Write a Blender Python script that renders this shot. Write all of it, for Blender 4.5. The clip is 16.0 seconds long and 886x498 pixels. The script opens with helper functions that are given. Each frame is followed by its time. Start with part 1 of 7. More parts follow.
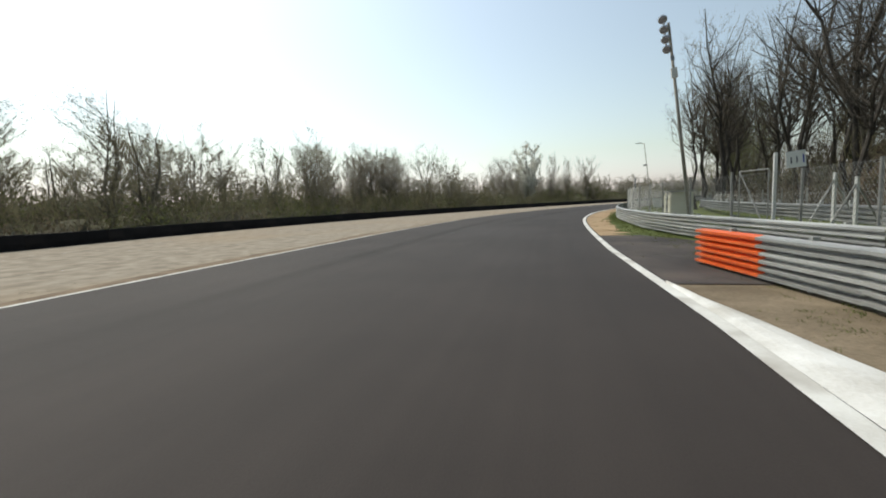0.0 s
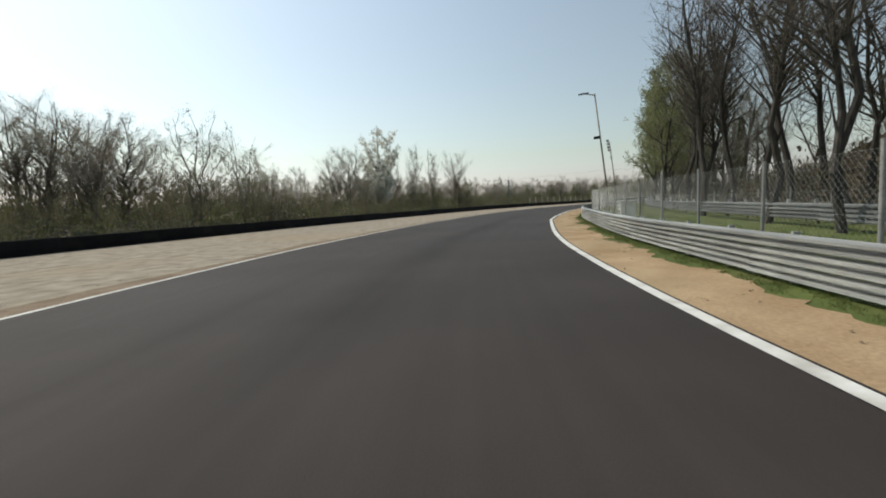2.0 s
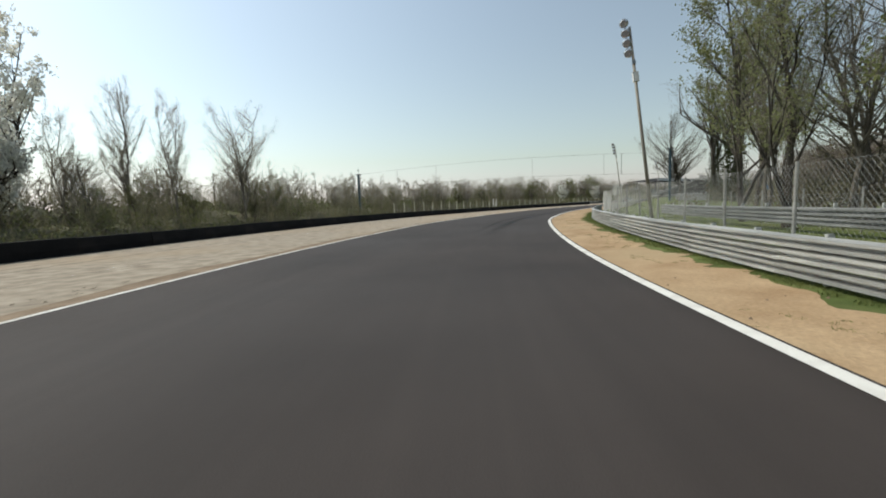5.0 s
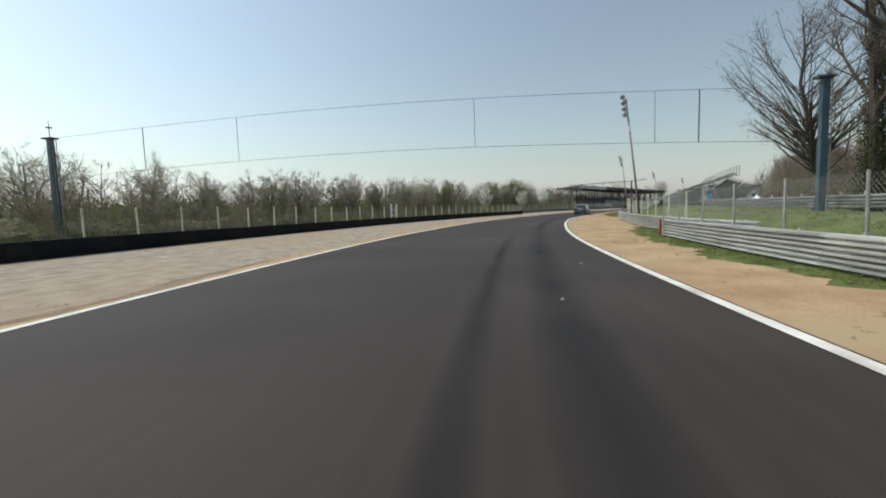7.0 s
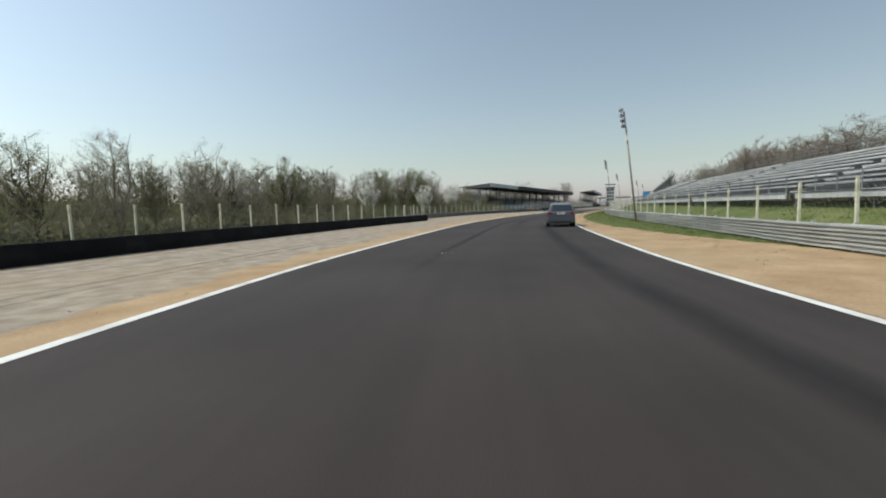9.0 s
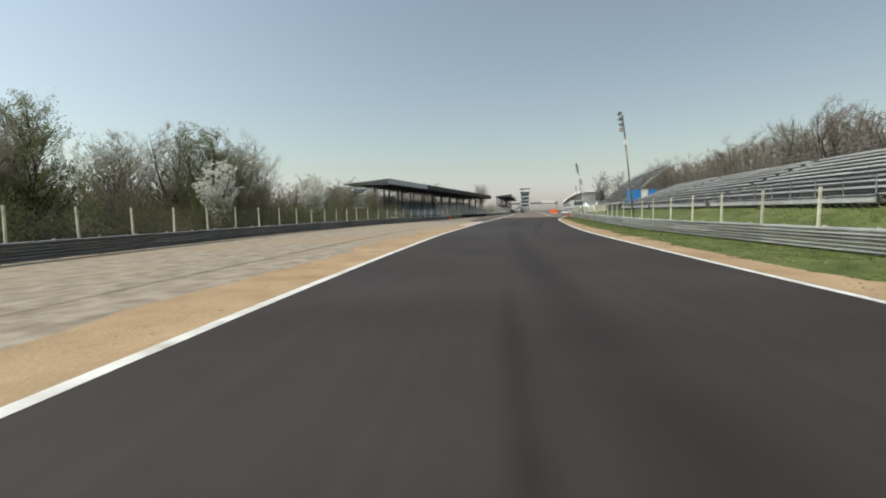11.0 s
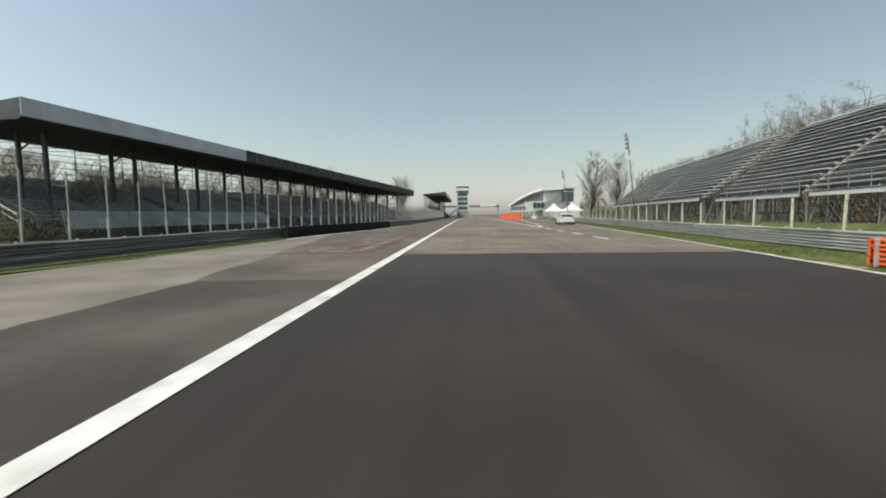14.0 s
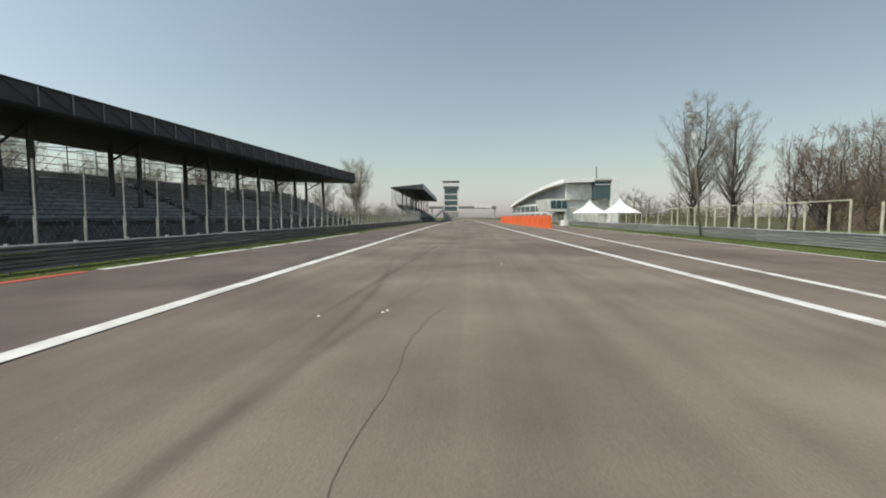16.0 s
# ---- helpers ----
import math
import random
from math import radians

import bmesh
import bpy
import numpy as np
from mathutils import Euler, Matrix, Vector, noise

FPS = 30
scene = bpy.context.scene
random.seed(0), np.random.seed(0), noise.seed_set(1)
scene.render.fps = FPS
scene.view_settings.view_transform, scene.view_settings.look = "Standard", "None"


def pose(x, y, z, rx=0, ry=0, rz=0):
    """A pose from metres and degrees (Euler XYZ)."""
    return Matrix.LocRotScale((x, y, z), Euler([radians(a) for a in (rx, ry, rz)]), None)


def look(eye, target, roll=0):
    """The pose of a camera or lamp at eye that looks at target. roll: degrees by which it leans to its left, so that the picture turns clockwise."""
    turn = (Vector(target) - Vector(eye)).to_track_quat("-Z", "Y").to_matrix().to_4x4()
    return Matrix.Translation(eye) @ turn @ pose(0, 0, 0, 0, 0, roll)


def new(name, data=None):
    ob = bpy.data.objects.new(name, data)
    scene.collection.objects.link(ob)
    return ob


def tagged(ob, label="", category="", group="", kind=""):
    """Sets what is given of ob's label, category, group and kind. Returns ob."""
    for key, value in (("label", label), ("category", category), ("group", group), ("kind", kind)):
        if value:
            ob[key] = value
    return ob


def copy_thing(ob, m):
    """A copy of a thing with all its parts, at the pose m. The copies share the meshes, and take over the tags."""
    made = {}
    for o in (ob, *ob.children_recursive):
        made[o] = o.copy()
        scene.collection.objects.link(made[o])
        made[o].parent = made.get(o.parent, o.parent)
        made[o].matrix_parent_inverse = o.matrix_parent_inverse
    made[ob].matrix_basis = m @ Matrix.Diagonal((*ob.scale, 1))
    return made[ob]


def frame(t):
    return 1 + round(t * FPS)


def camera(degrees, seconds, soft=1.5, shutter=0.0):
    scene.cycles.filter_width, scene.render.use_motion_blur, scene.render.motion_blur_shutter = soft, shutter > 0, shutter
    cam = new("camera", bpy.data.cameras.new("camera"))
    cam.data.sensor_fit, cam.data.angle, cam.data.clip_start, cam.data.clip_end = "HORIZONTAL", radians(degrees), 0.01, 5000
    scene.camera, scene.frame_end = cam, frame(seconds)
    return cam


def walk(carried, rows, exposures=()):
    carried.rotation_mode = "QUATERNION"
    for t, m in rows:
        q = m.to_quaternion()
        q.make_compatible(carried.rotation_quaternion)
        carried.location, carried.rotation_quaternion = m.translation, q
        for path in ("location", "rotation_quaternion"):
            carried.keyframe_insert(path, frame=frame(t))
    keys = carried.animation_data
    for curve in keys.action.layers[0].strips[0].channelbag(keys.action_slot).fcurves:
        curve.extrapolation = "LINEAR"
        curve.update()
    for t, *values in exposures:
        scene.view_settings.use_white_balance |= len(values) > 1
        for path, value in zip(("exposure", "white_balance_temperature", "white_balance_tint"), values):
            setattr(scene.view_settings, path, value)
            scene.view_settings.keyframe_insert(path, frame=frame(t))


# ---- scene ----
cam = camera(90.0, 16.0, soft=1.9, shutter=0.03)
# seconds, x, y, yaw, pitch, roll; the eye rides 1.45 m over the track
ROWS = [
    (0.00, -0.10, -0.10, -0.14, -5.93, 2.21),
    (0.50, 0.73, 7.69, -5.05, -6.05, 1.81),
    (1.00, 2.24, 15.90, -9.79, -5.84, 2.29),
    (1.50, 4.37, 23.53, -13.95, -6.02, 2.29),
    (2.00, 6.94, 30.94, -17.93, -5.80, 2.67),
    (2.50, 9.57, 37.37, -20.77, -5.84, 2.57),
    (3.00, 12.67, 43.88, -23.57, -5.88, 2.68),
    (3.50, 16.29, 50.55, -26.06, -6.27, 2.60),
    (4.00, 20.10, 57.33, -28.94, -6.17, 2.33),
    (4.20, 21.79, 59.99, -30.04, -5.81, 2.06),
    (4.70, 26.50, 66.94, -33.03, -5.73, 2.33),
    (5.20, 31.91, 74.04, -36.07, -5.51, 2.34),
    (5.80, 39.16, 82.47, -39.71, -5.28, 2.35),
    (6.30, 45.59, 89.21, -42.59, -5.21, 2.31),
    (6.50, 48.20, 91.73, -43.65, -4.95, 2.23),
    (7.00, 54.79, 97.91, -46.61, -5.06, 1.78),
    (7.50, 62.07, 103.73, -49.62, -4.94, 1.79),
    (8.00, 69.80, 109.58, -52.95, -5.22, 1.33),
    (8.50, 78.64, 115.26, -56.08, -5.10, 1.61),
    (9.00, 88.17, 120.95, -59.68, -5.18, 1.58),
    (9.50, 98.35, 125.85, -62.84, -4.96, 1.50),
    (9.70, 102.52, 127.59, -64.06, -5.13, 1.40),
    (10.20, 113.34, 132.02, -67.05, -4.86, 1.38),
    (10.75, 125.82, 136.32, -70.13, -4.77, 1.32),
    (11.30, 138.86, 140.07, -72.91, -4.71, 1.24),
    (11.80, 151.26, 142.87, -74.80, -4.71, 1.35),
    (12.00, 156.08, 143.94, -75.49, -4.78, 1.17),
    (12.50, 168.66, 146.04, -76.89, -4.61, 1.13),
    (13.00, 181.77, 148.50, -78.84, -4.39, 0.23),
    (13.50, 193.64, 149.93, -79.92, -4.49, 0.64),
    (14.00, 206.35, 151.37, -80.08, -4.40, 0.71),
    (14.50, 219.45, 152.49, -80.23, -4.07, 0.87),
    (15.00, 233.03, 153.44, -80.38, -4.25, 0.47),
    (15.50, 246.45, 154.62, -80.76, -4.04, 0.41),
    (16.00, 260.01, 155.70, -80.81, -4.11, 0.10),
]
EYE_Z = 1.45
walk(cam, [(t, pose(x, y, EYE_Z, 90 + pitch, roll, yaw)) for t, x, y, yaw, pitch, roll in ROWS], [(0, -0.33, 6950, 5), (2, -0.44, 6950, 5), (4, -0.2, 6950, 5), (6.3, -0.24, 6750, 5), (9.7, -0.2, 6700, 5), (12, -0.16, 7200, 6), (13.5, -0.2, 7150, 6), (14.0, -0.13, 6950, 5), (14.5, -0.14, 6950, 5), (15.5, -0.19, 6950, 5), (16, -0.17, 6950, 5)])

# ---- sky and sun: hazy spring midday, sun high on the outside of the bend ----
SUN_AZ = radians(-42)      # from +y towards +x
SUN_EL = radians(51)
sun_way = Vector((math.sin(SUN_AZ) * math.cos(SUN_EL), math.cos(SUN_AZ) * math.cos(SUN_EL), math.sin(SUN_EL)))
world = bpy.data.worlds.new("sky")
scene.world = world
world.use_nodes = True
wn = world.node_tree.nodes
sky = wn.new("ShaderNodeTexSky")
sky.sky_type = "NISHITA"
sky.sun_disc = False
sky.sun_elevation = SUN_EL
sky.sun_rotation = SUN_AZ
sky.air_density, sky.dust_density, sky.ozone_density = 1.2, 1.1, 1.0
sky.altitude = 160
wn["Background"].inputs["Strength"].default_value = 0.158
haze = wn.new("ShaderNodeHueSaturation")     # spring haze washes the blue out
haze.inputs["Saturation"].default_value = 0.76
haze.inputs["Hue"].default_value = 0.497
split, join, white = wn.new("ShaderNodeSeparateColor"), wn.new("ShaderNodeCombineColor"), wn.new("ShaderNodeMath")
white.operation = "MAXIMUM"                 # the haze is white, not yellow
wl = world.node_tree.links
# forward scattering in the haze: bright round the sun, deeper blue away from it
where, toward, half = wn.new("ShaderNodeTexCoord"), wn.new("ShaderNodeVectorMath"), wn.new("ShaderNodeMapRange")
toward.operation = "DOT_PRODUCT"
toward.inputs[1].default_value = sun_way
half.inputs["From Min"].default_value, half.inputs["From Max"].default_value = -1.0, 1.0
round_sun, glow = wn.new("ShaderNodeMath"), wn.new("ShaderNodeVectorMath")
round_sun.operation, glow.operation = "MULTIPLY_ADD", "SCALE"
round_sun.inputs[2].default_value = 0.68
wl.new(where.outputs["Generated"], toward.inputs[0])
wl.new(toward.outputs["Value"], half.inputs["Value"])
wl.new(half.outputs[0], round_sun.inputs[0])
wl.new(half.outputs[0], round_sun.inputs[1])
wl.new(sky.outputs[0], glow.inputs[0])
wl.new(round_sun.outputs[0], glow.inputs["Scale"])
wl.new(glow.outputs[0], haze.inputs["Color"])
wl.new(haze.outputs[0], split.inputs[0])
wl.new(split.outputs["Green"], white.inputs[0])
wl.new(split.outputs["Blue"], white.inputs[1])
wl.new(split.outputs["Red"], join.inputs["Red"])
wl.new(split.outputs["Green"], join.inputs["Green"])
wl.new(white.outputs[0], join.inputs["Blue"])
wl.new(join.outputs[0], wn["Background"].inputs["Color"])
sun = new("sun", bpy.data.lights.new("sun", "SUN"))
sun.data.energy, sun.data.angle, sun.data.color = 3.2, radians(0.6), (1.0, 0.95, 0.86)
sun.matrix_world = look(sun_way * 100, (0, 0, 0))
scene.view_settings.exposure = -0.2

# ---- materials ----
def surface(name, dark, light, scale=4.0, rough=0.8, bump=0.2, grain=40.0, metal=0.0, where="Object", stretch=(1, 1, 1), vary=0.0, stain=None, stain_scale=0.3, spec=0.5, streak=0.0):
    """A two-scale mottled surface: patches between two colours, fine grain in the relief, rarer stains, some change from piece to piece."""
    m = bpy.data.materials.new(name)
    m.use_nodes = True
    n, l = m.node_tree.nodes, m.node_tree.links
    b = n["Principled BSDF"]
    b.inputs["Roughness"].default_value, b.inputs["Metallic"].default_value = rough, metal
    b.inputs["Specular IOR Level"].default_value = spec
    co = n.new("ShaderNodeTexCoord") if where == "Object" else n.new("ShaderNodeNewGeometry")
    mp = n.new("ShaderNodeMapping")
    mp.inputs["Scale"].default_value = stretch
    l.new(co.outputs[where], mp.inputs["Vector"])

    def noise_tex(sc, detail):
        t = n.new("ShaderNodeTexNoise")
        t.inputs["Scale"].default_value, t.inputs["Detail"].default_value = sc, detail
        l.new(mp.outputs[0], t.inputs["Vector"])
        return t
    big, fine = noise_tex(scale, 5), noise_tex(grain, 3)
    ramp = n.new("ShaderNodeValToRGB")
    ramp.color_ramp.elements[0].position, ramp.color_ramp.elements[1].position = 0.32, 0.68
    ramp.color_ramp.elements[0].color, ramp.color_ramp.elements[1].color = (*dark, 1), (*light, 1)
    l.new(big.outputs[0], ramp.inputs[0])
    col = ramp.outputs[0]
    mix = n.new("ShaderNodeMix")
    mix.data_type, mix.blend_type = "RGBA", "OVERLAY"
    mix.inputs["Factor"].default_value = 0.35
    l.new(col, mix.inputs["A"])
    l.new(fine.outputs[0], mix.inputs["B"])
    col = mix.outputs["Result"]
    if stain:
        st = noise_tex(stain_scale, 6)
        sr = n.new("ShaderNodeValToRGB")
        sr.color_ramp.elements[0].position, sr.color_ramp.elements[1].position = 0.5, 0.72
        l.new(st.outputs[0], sr.inputs[0])
        sm = n.new("ShaderNodeMix")
        sm.data_type = "RGBA"
        l.new(sr.outputs[0], sm.inputs["Factor"])
        l.new(col, sm.inputs["A"])
        sm.inputs["B"].default_value = (*stain, 1)
        col = sm.outputs["Result"]
    if streak:
        uv = n.new("ShaderNodeUVMap")
        um = n.new("ShaderNodeMapping")
        um.inputs["Scale"].default_value = (9, 30, 1)
        l.new(uv.outputs[0], um.inputs["Vector"])
        ut = n.new("ShaderNodeTexNoise")
        ut.inputs["Scale"].default_value, ut.inputs["Detail"].default_value = 1.0, 6
        l.new(um.outputs[0], ut.inputs["Vector"])
        ur = n.new("ShaderNodeMapRange")
        ur.inputs["From Min"].default_value, ur.inputs["From Max"].default_value = 0.3, 0.7
        ur.inputs["To Min"].default_value, ur.inputs["To Max"].default_value = 1 - streak, 1 + streak
        l.new(ut.outputs[0], ur.inputs["Value"])
        uh = n.new("ShaderNodeHueSaturation")
        l.new(ur.outputs[0], uh.inputs["Value"])
        l.new(col, uh.inputs["Color"])
        col = uh.outputs[0]
    if vary:
        oi = n.new("ShaderNodeObjectInfo")
        hs = n.new("ShaderNodeHueSaturation")
        mr = n.new("ShaderNodeMapRange")
        mr.inputs["To Min"].default_value, mr.inputs["To Max"].default_value = 1 - vary, 1 + vary
        l.new(oi.outputs["Random"], mr.inputs["Value"])
        l.new(mr.outputs[0], hs.inputs["Value"])
        l.new(col, hs.inputs["Color"])
        col = hs.outputs[0]
    l.new(col, b.inputs["Base Color"])
    if bump:
        bp = n.new("ShaderNodeBump")
        bp.inputs["Strength"].default_value, bp.inputs["Distance"].default_value = bump, 0.02
        l.new(fine.outputs[0], bp.inputs["Height"])
        l.new(bp.outputs[0], b.inputs["Normal"])
    return m


def leafy(name, dark, light, through_light=0.35):
    """Leaves, buds or blossom: each island its own shade, light passing through."""
    m = bpy.data.materials.new(name)
    m.use_nodes = True
    n, l = m.node_tree.nodes, m.node_tree.links
    b = n["Principled BSDF"]
    b.inputs["Roughness"].default_value = 0.7
    b.inputs["Specular IOR Level"].default_value = 0.2
    g = n.new("ShaderNodeNewGeometry")
    r = n.new("ShaderNodeValToRGB")
    r.color_ramp.elements[0].color, r.color_ramp.elements[1].color = (*dark, 1), (*light, 1)
    l.new(g.outputs["Random Per Island"], r.inputs[0])
    l.new(r.outputs[0], b.inputs["Base Color"])
    t = n.new("ShaderNodeBsdfTranslucent")
    l.new(r.outputs[0], t.inputs["Color"])
    mx = n.new("ShaderNodeMixShader")
    mx.inputs[0].default_value = through_light
    l.new(b.outputs[0], mx.inputs[1])
    l.new(t.outputs[0], mx.inputs[2])
    l.new(mx.outputs[0], n["Material Output"].inputs["Surface"])
    return m


def fading(name, color, strength):
    """A rubber streak whose edges thin out across its width (v) and along it (noise)."""
    m = bpy.data.materials.new(name)
    m.use_nodes = True
    n, l = m.node_tree.nodes, m.node_tree.links
    b = n["Principled BSDF"]
    b.inputs["Base Color"].default_value, b.inputs["Roughness"].default_value = (*color, 1), 0.75
    uv = n.new("ShaderNodeUVMap")
    sep = n.new("ShaderNodeSeparateXYZ")
    l.new(uv.outputs[0], sep.inputs[0])
    r = n.new("ShaderNodeValToRGB")
    e = r.color_ramp.elements
    e[0].position, e[0].color = 0.0, (0, 0, 0, 1)
    e[1].position, e[1].color = 1.0, (0, 0, 0, 1)
    mid = e.new(0.5)
    mid.color = (1, 1, 1, 1)
    l.new(sep.outputs[1], r.inputs[0])
    ends = n.new("ShaderNodeValToRGB")
    e = ends.color_ramp.elements
    e[0].position, e[0].color = 0.0, (0, 0, 0, 1)
    e[1].position, e[1].color = 1.0, (0, 0, 0, 1)
    for p in (0.25, 0.75):
        e.new(p).color = (1, 1, 1, 1)
    l.new(sep.outputs[0], ends.inputs[0])
    g = n.new("ShaderNodeNewGeometry")
    t = n.new("ShaderNodeTexNoise")
    t.inputs["Scale"].default_value, t.inputs["Detail"].default_value = 0.6, 6
    l.new(g.outputs["Position"], t.inputs["Vector"])
    a = n.new("ShaderNodeMath")
    a.operation = "MULTIPLY"
    l.new(r.outputs[0], a.inputs[0])
    l.new(ends.outputs[0], a.inputs[1])
    c = n.new("ShaderNodeMath")
    c.operation = "MULTIPLY"
    l.new(a.outputs[0], c.inputs[0])
    l.new(t.outputs[0], c.inputs[1])
    d = n.new("ShaderNodeMath")
    d.operation, d.use_clamp = "MULTIPLY", True
    l.new(c.outputs[0], d.inputs[0])
    d.inputs[1].default_value = strength
    l.new(d.outputs[0], b.inputs["Alpha"])
    return m


def worn(name, color, low, high, scale=1.4):
    """Old road paint, rubbed off in patches so that the asphalt below shows."""
    m = bpy.data.materials.new(name)
    m.use_nodes = True
    n, l = m.node_tree.nodes, m.node_tree.links
    b = n["Principled BSDF"]
    b.inputs["Base Color"].default_value, b.inputs["Roughness"].default_value = (*color, 1), 0.85
    g = n.new("ShaderNodeNewGeometry")
    t = n.new("ShaderNodeTexNoise")
    t.inputs["Scale"].default_value, t.inputs["Detail"].default_value, t.inputs["Roughness"].default_value = scale, 9, 0.72
    l.new(g.outputs["Position"], t.inputs["Vector"])
    r = n.new("ShaderNodeMapRange")
    r.inputs["From Min"].default_value, r.inputs["From Max"].default_value = low, high
    l.new(t.outputs[0], r.inputs["Value"])
    l.new(r.outputs[0], b.inputs["Alpha"])
    return m


def plain(name, color, rough=0.5, metal=0.0, coat=0.0):
    m = bpy.data.materials.new(name)
    m.use_nodes = True
    b = m.node_tree.nodes["Principled BSDF"]
    b.inputs["Base Color"].default_value, b.inputs["Roughness"].default_value, b.inputs["Metallic"].default_value = (*color, 1), rough, metal
    b.inputs["Coat Weight"].default_value = coat
    return m


ASPHALT = surface("asphalt", (0.0285, 0.0222, 0.0190), (0.0450, 0.0354, 0.0303), 0.25, 0.82, 0.22, 70, where="Position", streak=0.11, stain=(0.0505, 0.0432, 0.0398), stain_scale=0.07, spec=0.35)
OLD_ASPHALT = surface("old_asphalt", (0.152, 0.121, 0.095), (0.238, 0.194, 0.154), 0.35, 0.88, 0.3, 55, where="Position", streak=0.13, stain=(0.118, 0.092, 0.073), stain_scale=0.12, spec=0.3)
PAVED = surface("worn_beige_paving", (0.165, 0.142, 0.115), (0.27, 0.235, 0.192), 0.5, 0.9, 0.3, 40, where="Position", stain=(0.20, 0.16, 0.12), stain_scale=0.2, spec=0.3)
RUNOFF_PALE = surface("pale_runoff_asphalt", (0.092, 0.073, 0.060), (0.150, 0.122, 0.102), 0.3, 0.9, 0.3, 45, where="Position", stain=(0.19, 0.155, 0.125), stain_scale=0.25, spec=0.3)
RUNOFF = surface("runoff_asphalt", (0.050, 0.042, 0.036), (0.088, 0.074, 0.063), 0.3, 0.9, 0.3, 45, where="Position", stain=(0.155, 0.128, 0.104), stain_scale=0.2, spec=0.3)
GRAVEL = surface("gravel", (0.235, 0.197, 0.150), (0.41, 0.352, 0.275), 1.8, 0.95, 0.9, 34, where="Position", stain=(0.35, 0.272, 0.185), stain_scale=0.10, spec=0.2)
SAND = surface("sandy_earth", (0.32, 0.212, 0.118), (0.46, 0.330, 0.198), 0.7, 0.95, 0.8, 22, where="Position", stain=(0.40, 0.30, 0.18), stain_scale=0.25, spec=0.2)
BROWN = surface("brown_earth", (0.17, 0.122, 0.082), (0.29, 0.22, 0.152), 1.2, 0.95, 0.9, 25, where="Position", spec=0.2)
TURF = surface("turf", (0.062, 0.085, 0.022), (0.130, 0.160, 0.046), 0.9, 0.95, 0.9, 26, where="Position", stain=(0.155, 0.160, 0.060), stain_scale=0.7, spec=0.2)
FLOOR_EARTH = surface("woodland_floor", (0.055, 0.060, 0.022), (0.13, 0.11, 0.055), 0.3, 0.95, 0.9, 12, where="Position", stain=(0.075, 0.095, 0.03), stain_scale=0.1, spec=0.2)
WHITE_LINE = surface("white_road_paint", (0.62, 0.60, 0.55), (0.80, 0.79, 0.74), 2.0, 0.7, 0.3, 60, where="Position", stain=(0.45, 0.42, 0.37), stain_scale=1.3)
KERB_WHITE = surface("whitewashed_concrete", (0.60, 0.58, 0.53), (0.82, 0.81, 0.77), 1.6, 0.8, 0.5, 30, where="Position", stain=(0.42, 0.39, 0.33), stain_scale=0.9)
WORN_LINE = surface("worn_white_paint", (0.30, 0.27, 0.24), (0.62, 0.59, 0.53), 3.0, 0.8, 0.3, 50, where="Position", stain=(0.2, 0.17, 0.14), stain_scale=1.5)
RED_PAINT = surface("red_kerb_paint", (0.48, 0.06, 0.04), (0.62, 0.10, 0.07), 2.0, 0.7, 0.3, 60, where="Position", stain=(0.30, 0.08, 0.06), stain_scale=1.0)
GREEN_PAINT = surface("green_kerb_paint", (0.17, 0.23, 0.07), (0.27, 0.33, 0.13), 2.0, 0.7, 0.3, 60, where="Position", stain=(0.40, 0.40, 0.28), stain_scale=1.2)
WORN_RED = worn("rubbed_red_paint", (0.22, 0.075, 0.06), 0.40, 0.95, 0.9)
WORN_WHITE = worn("rubbed_white_paint", (0.48, 0.45, 0.41), 0.38, 0.80, 2.2)
GALV = surface("galvanised_steel", (0.33, 0.33, 0.315), (0.56, 0.56, 0.53), 1.6, 0.5, 0.08, 60, metal=0.35, stretch=(0.4, 1, 2), vary=0.22, stain=(0.20, 0.185, 0.16), stain_scale=0.9)
ORANGE = surface("orange_paint", (0.72, 0.10, 0.015), (0.86, 0.16, 0.03), 2.0, 0.5, 0.1, 30, vary=0.06, stain=(0.45, 0.10, 0.04), stain_scale=1.5)
BELT = surface("black_rubber_belt", (0.006, 0.006, 0.0065), (0.014, 0.0135, 0.014), 1.3, 0.85, 0.4, 20, vary=0.25, stain=(0.026, 0.022, 0.019), stain_scale=0.7, spec=0.2)
POST_GREY = surface("grey_fence_post", (0.22, 0.22, 0.20), (0.38, 0.37, 0.34), 3, 0.6, 0.2, 30, metal=0.2, vary=0.2)
CREAM = surface("cream_concrete_post", (0.47, 0.455, 0.33), (0.66, 0.64, 0.49), 3, 0.8, 0.2, 30, vary=0.15, stain=(0.35, 0.33, 0.24), stain_scale=2)
WIRE = surface("fence_wire", (0.20, 0.21, 0.205), (0.30, 0.31, 0.30), 3, 0.5, 0, 10, metal=0.3)
POLE_MAT = surface("weathered_lamp_pole", (0.21, 0.185, 0.15), (0.33, 0.30, 0.25), 2, 0.7, 0.3, 20, stretch=(3, 3, 0.3), vary=0.1)
BARK = surface("bark", (0.034, 0.029, 0.024), (0.085, 0.072, 0.058), 3, 0.95, 0.8, 14, stretch=(2, 2, 0.5), vary=0.2)
GREY_BARK = surface("grey_bark", (0.10, 0.088, 0.07), (0.20, 0.178, 0.145), 3, 0.95, 0.7, 14, stretch=(2, 2, 0.5), vary=0.2)
# bark lightened so that its colour carries the haze over the treeline
HAZE_BARK = surface("haze_pale_bark", (0.12, 0.105, 0.085), (0.23, 0.20, 0.165), 3, 0.95, 0.6, 14, stretch=(2, 2, 0.5), vary=0.2)
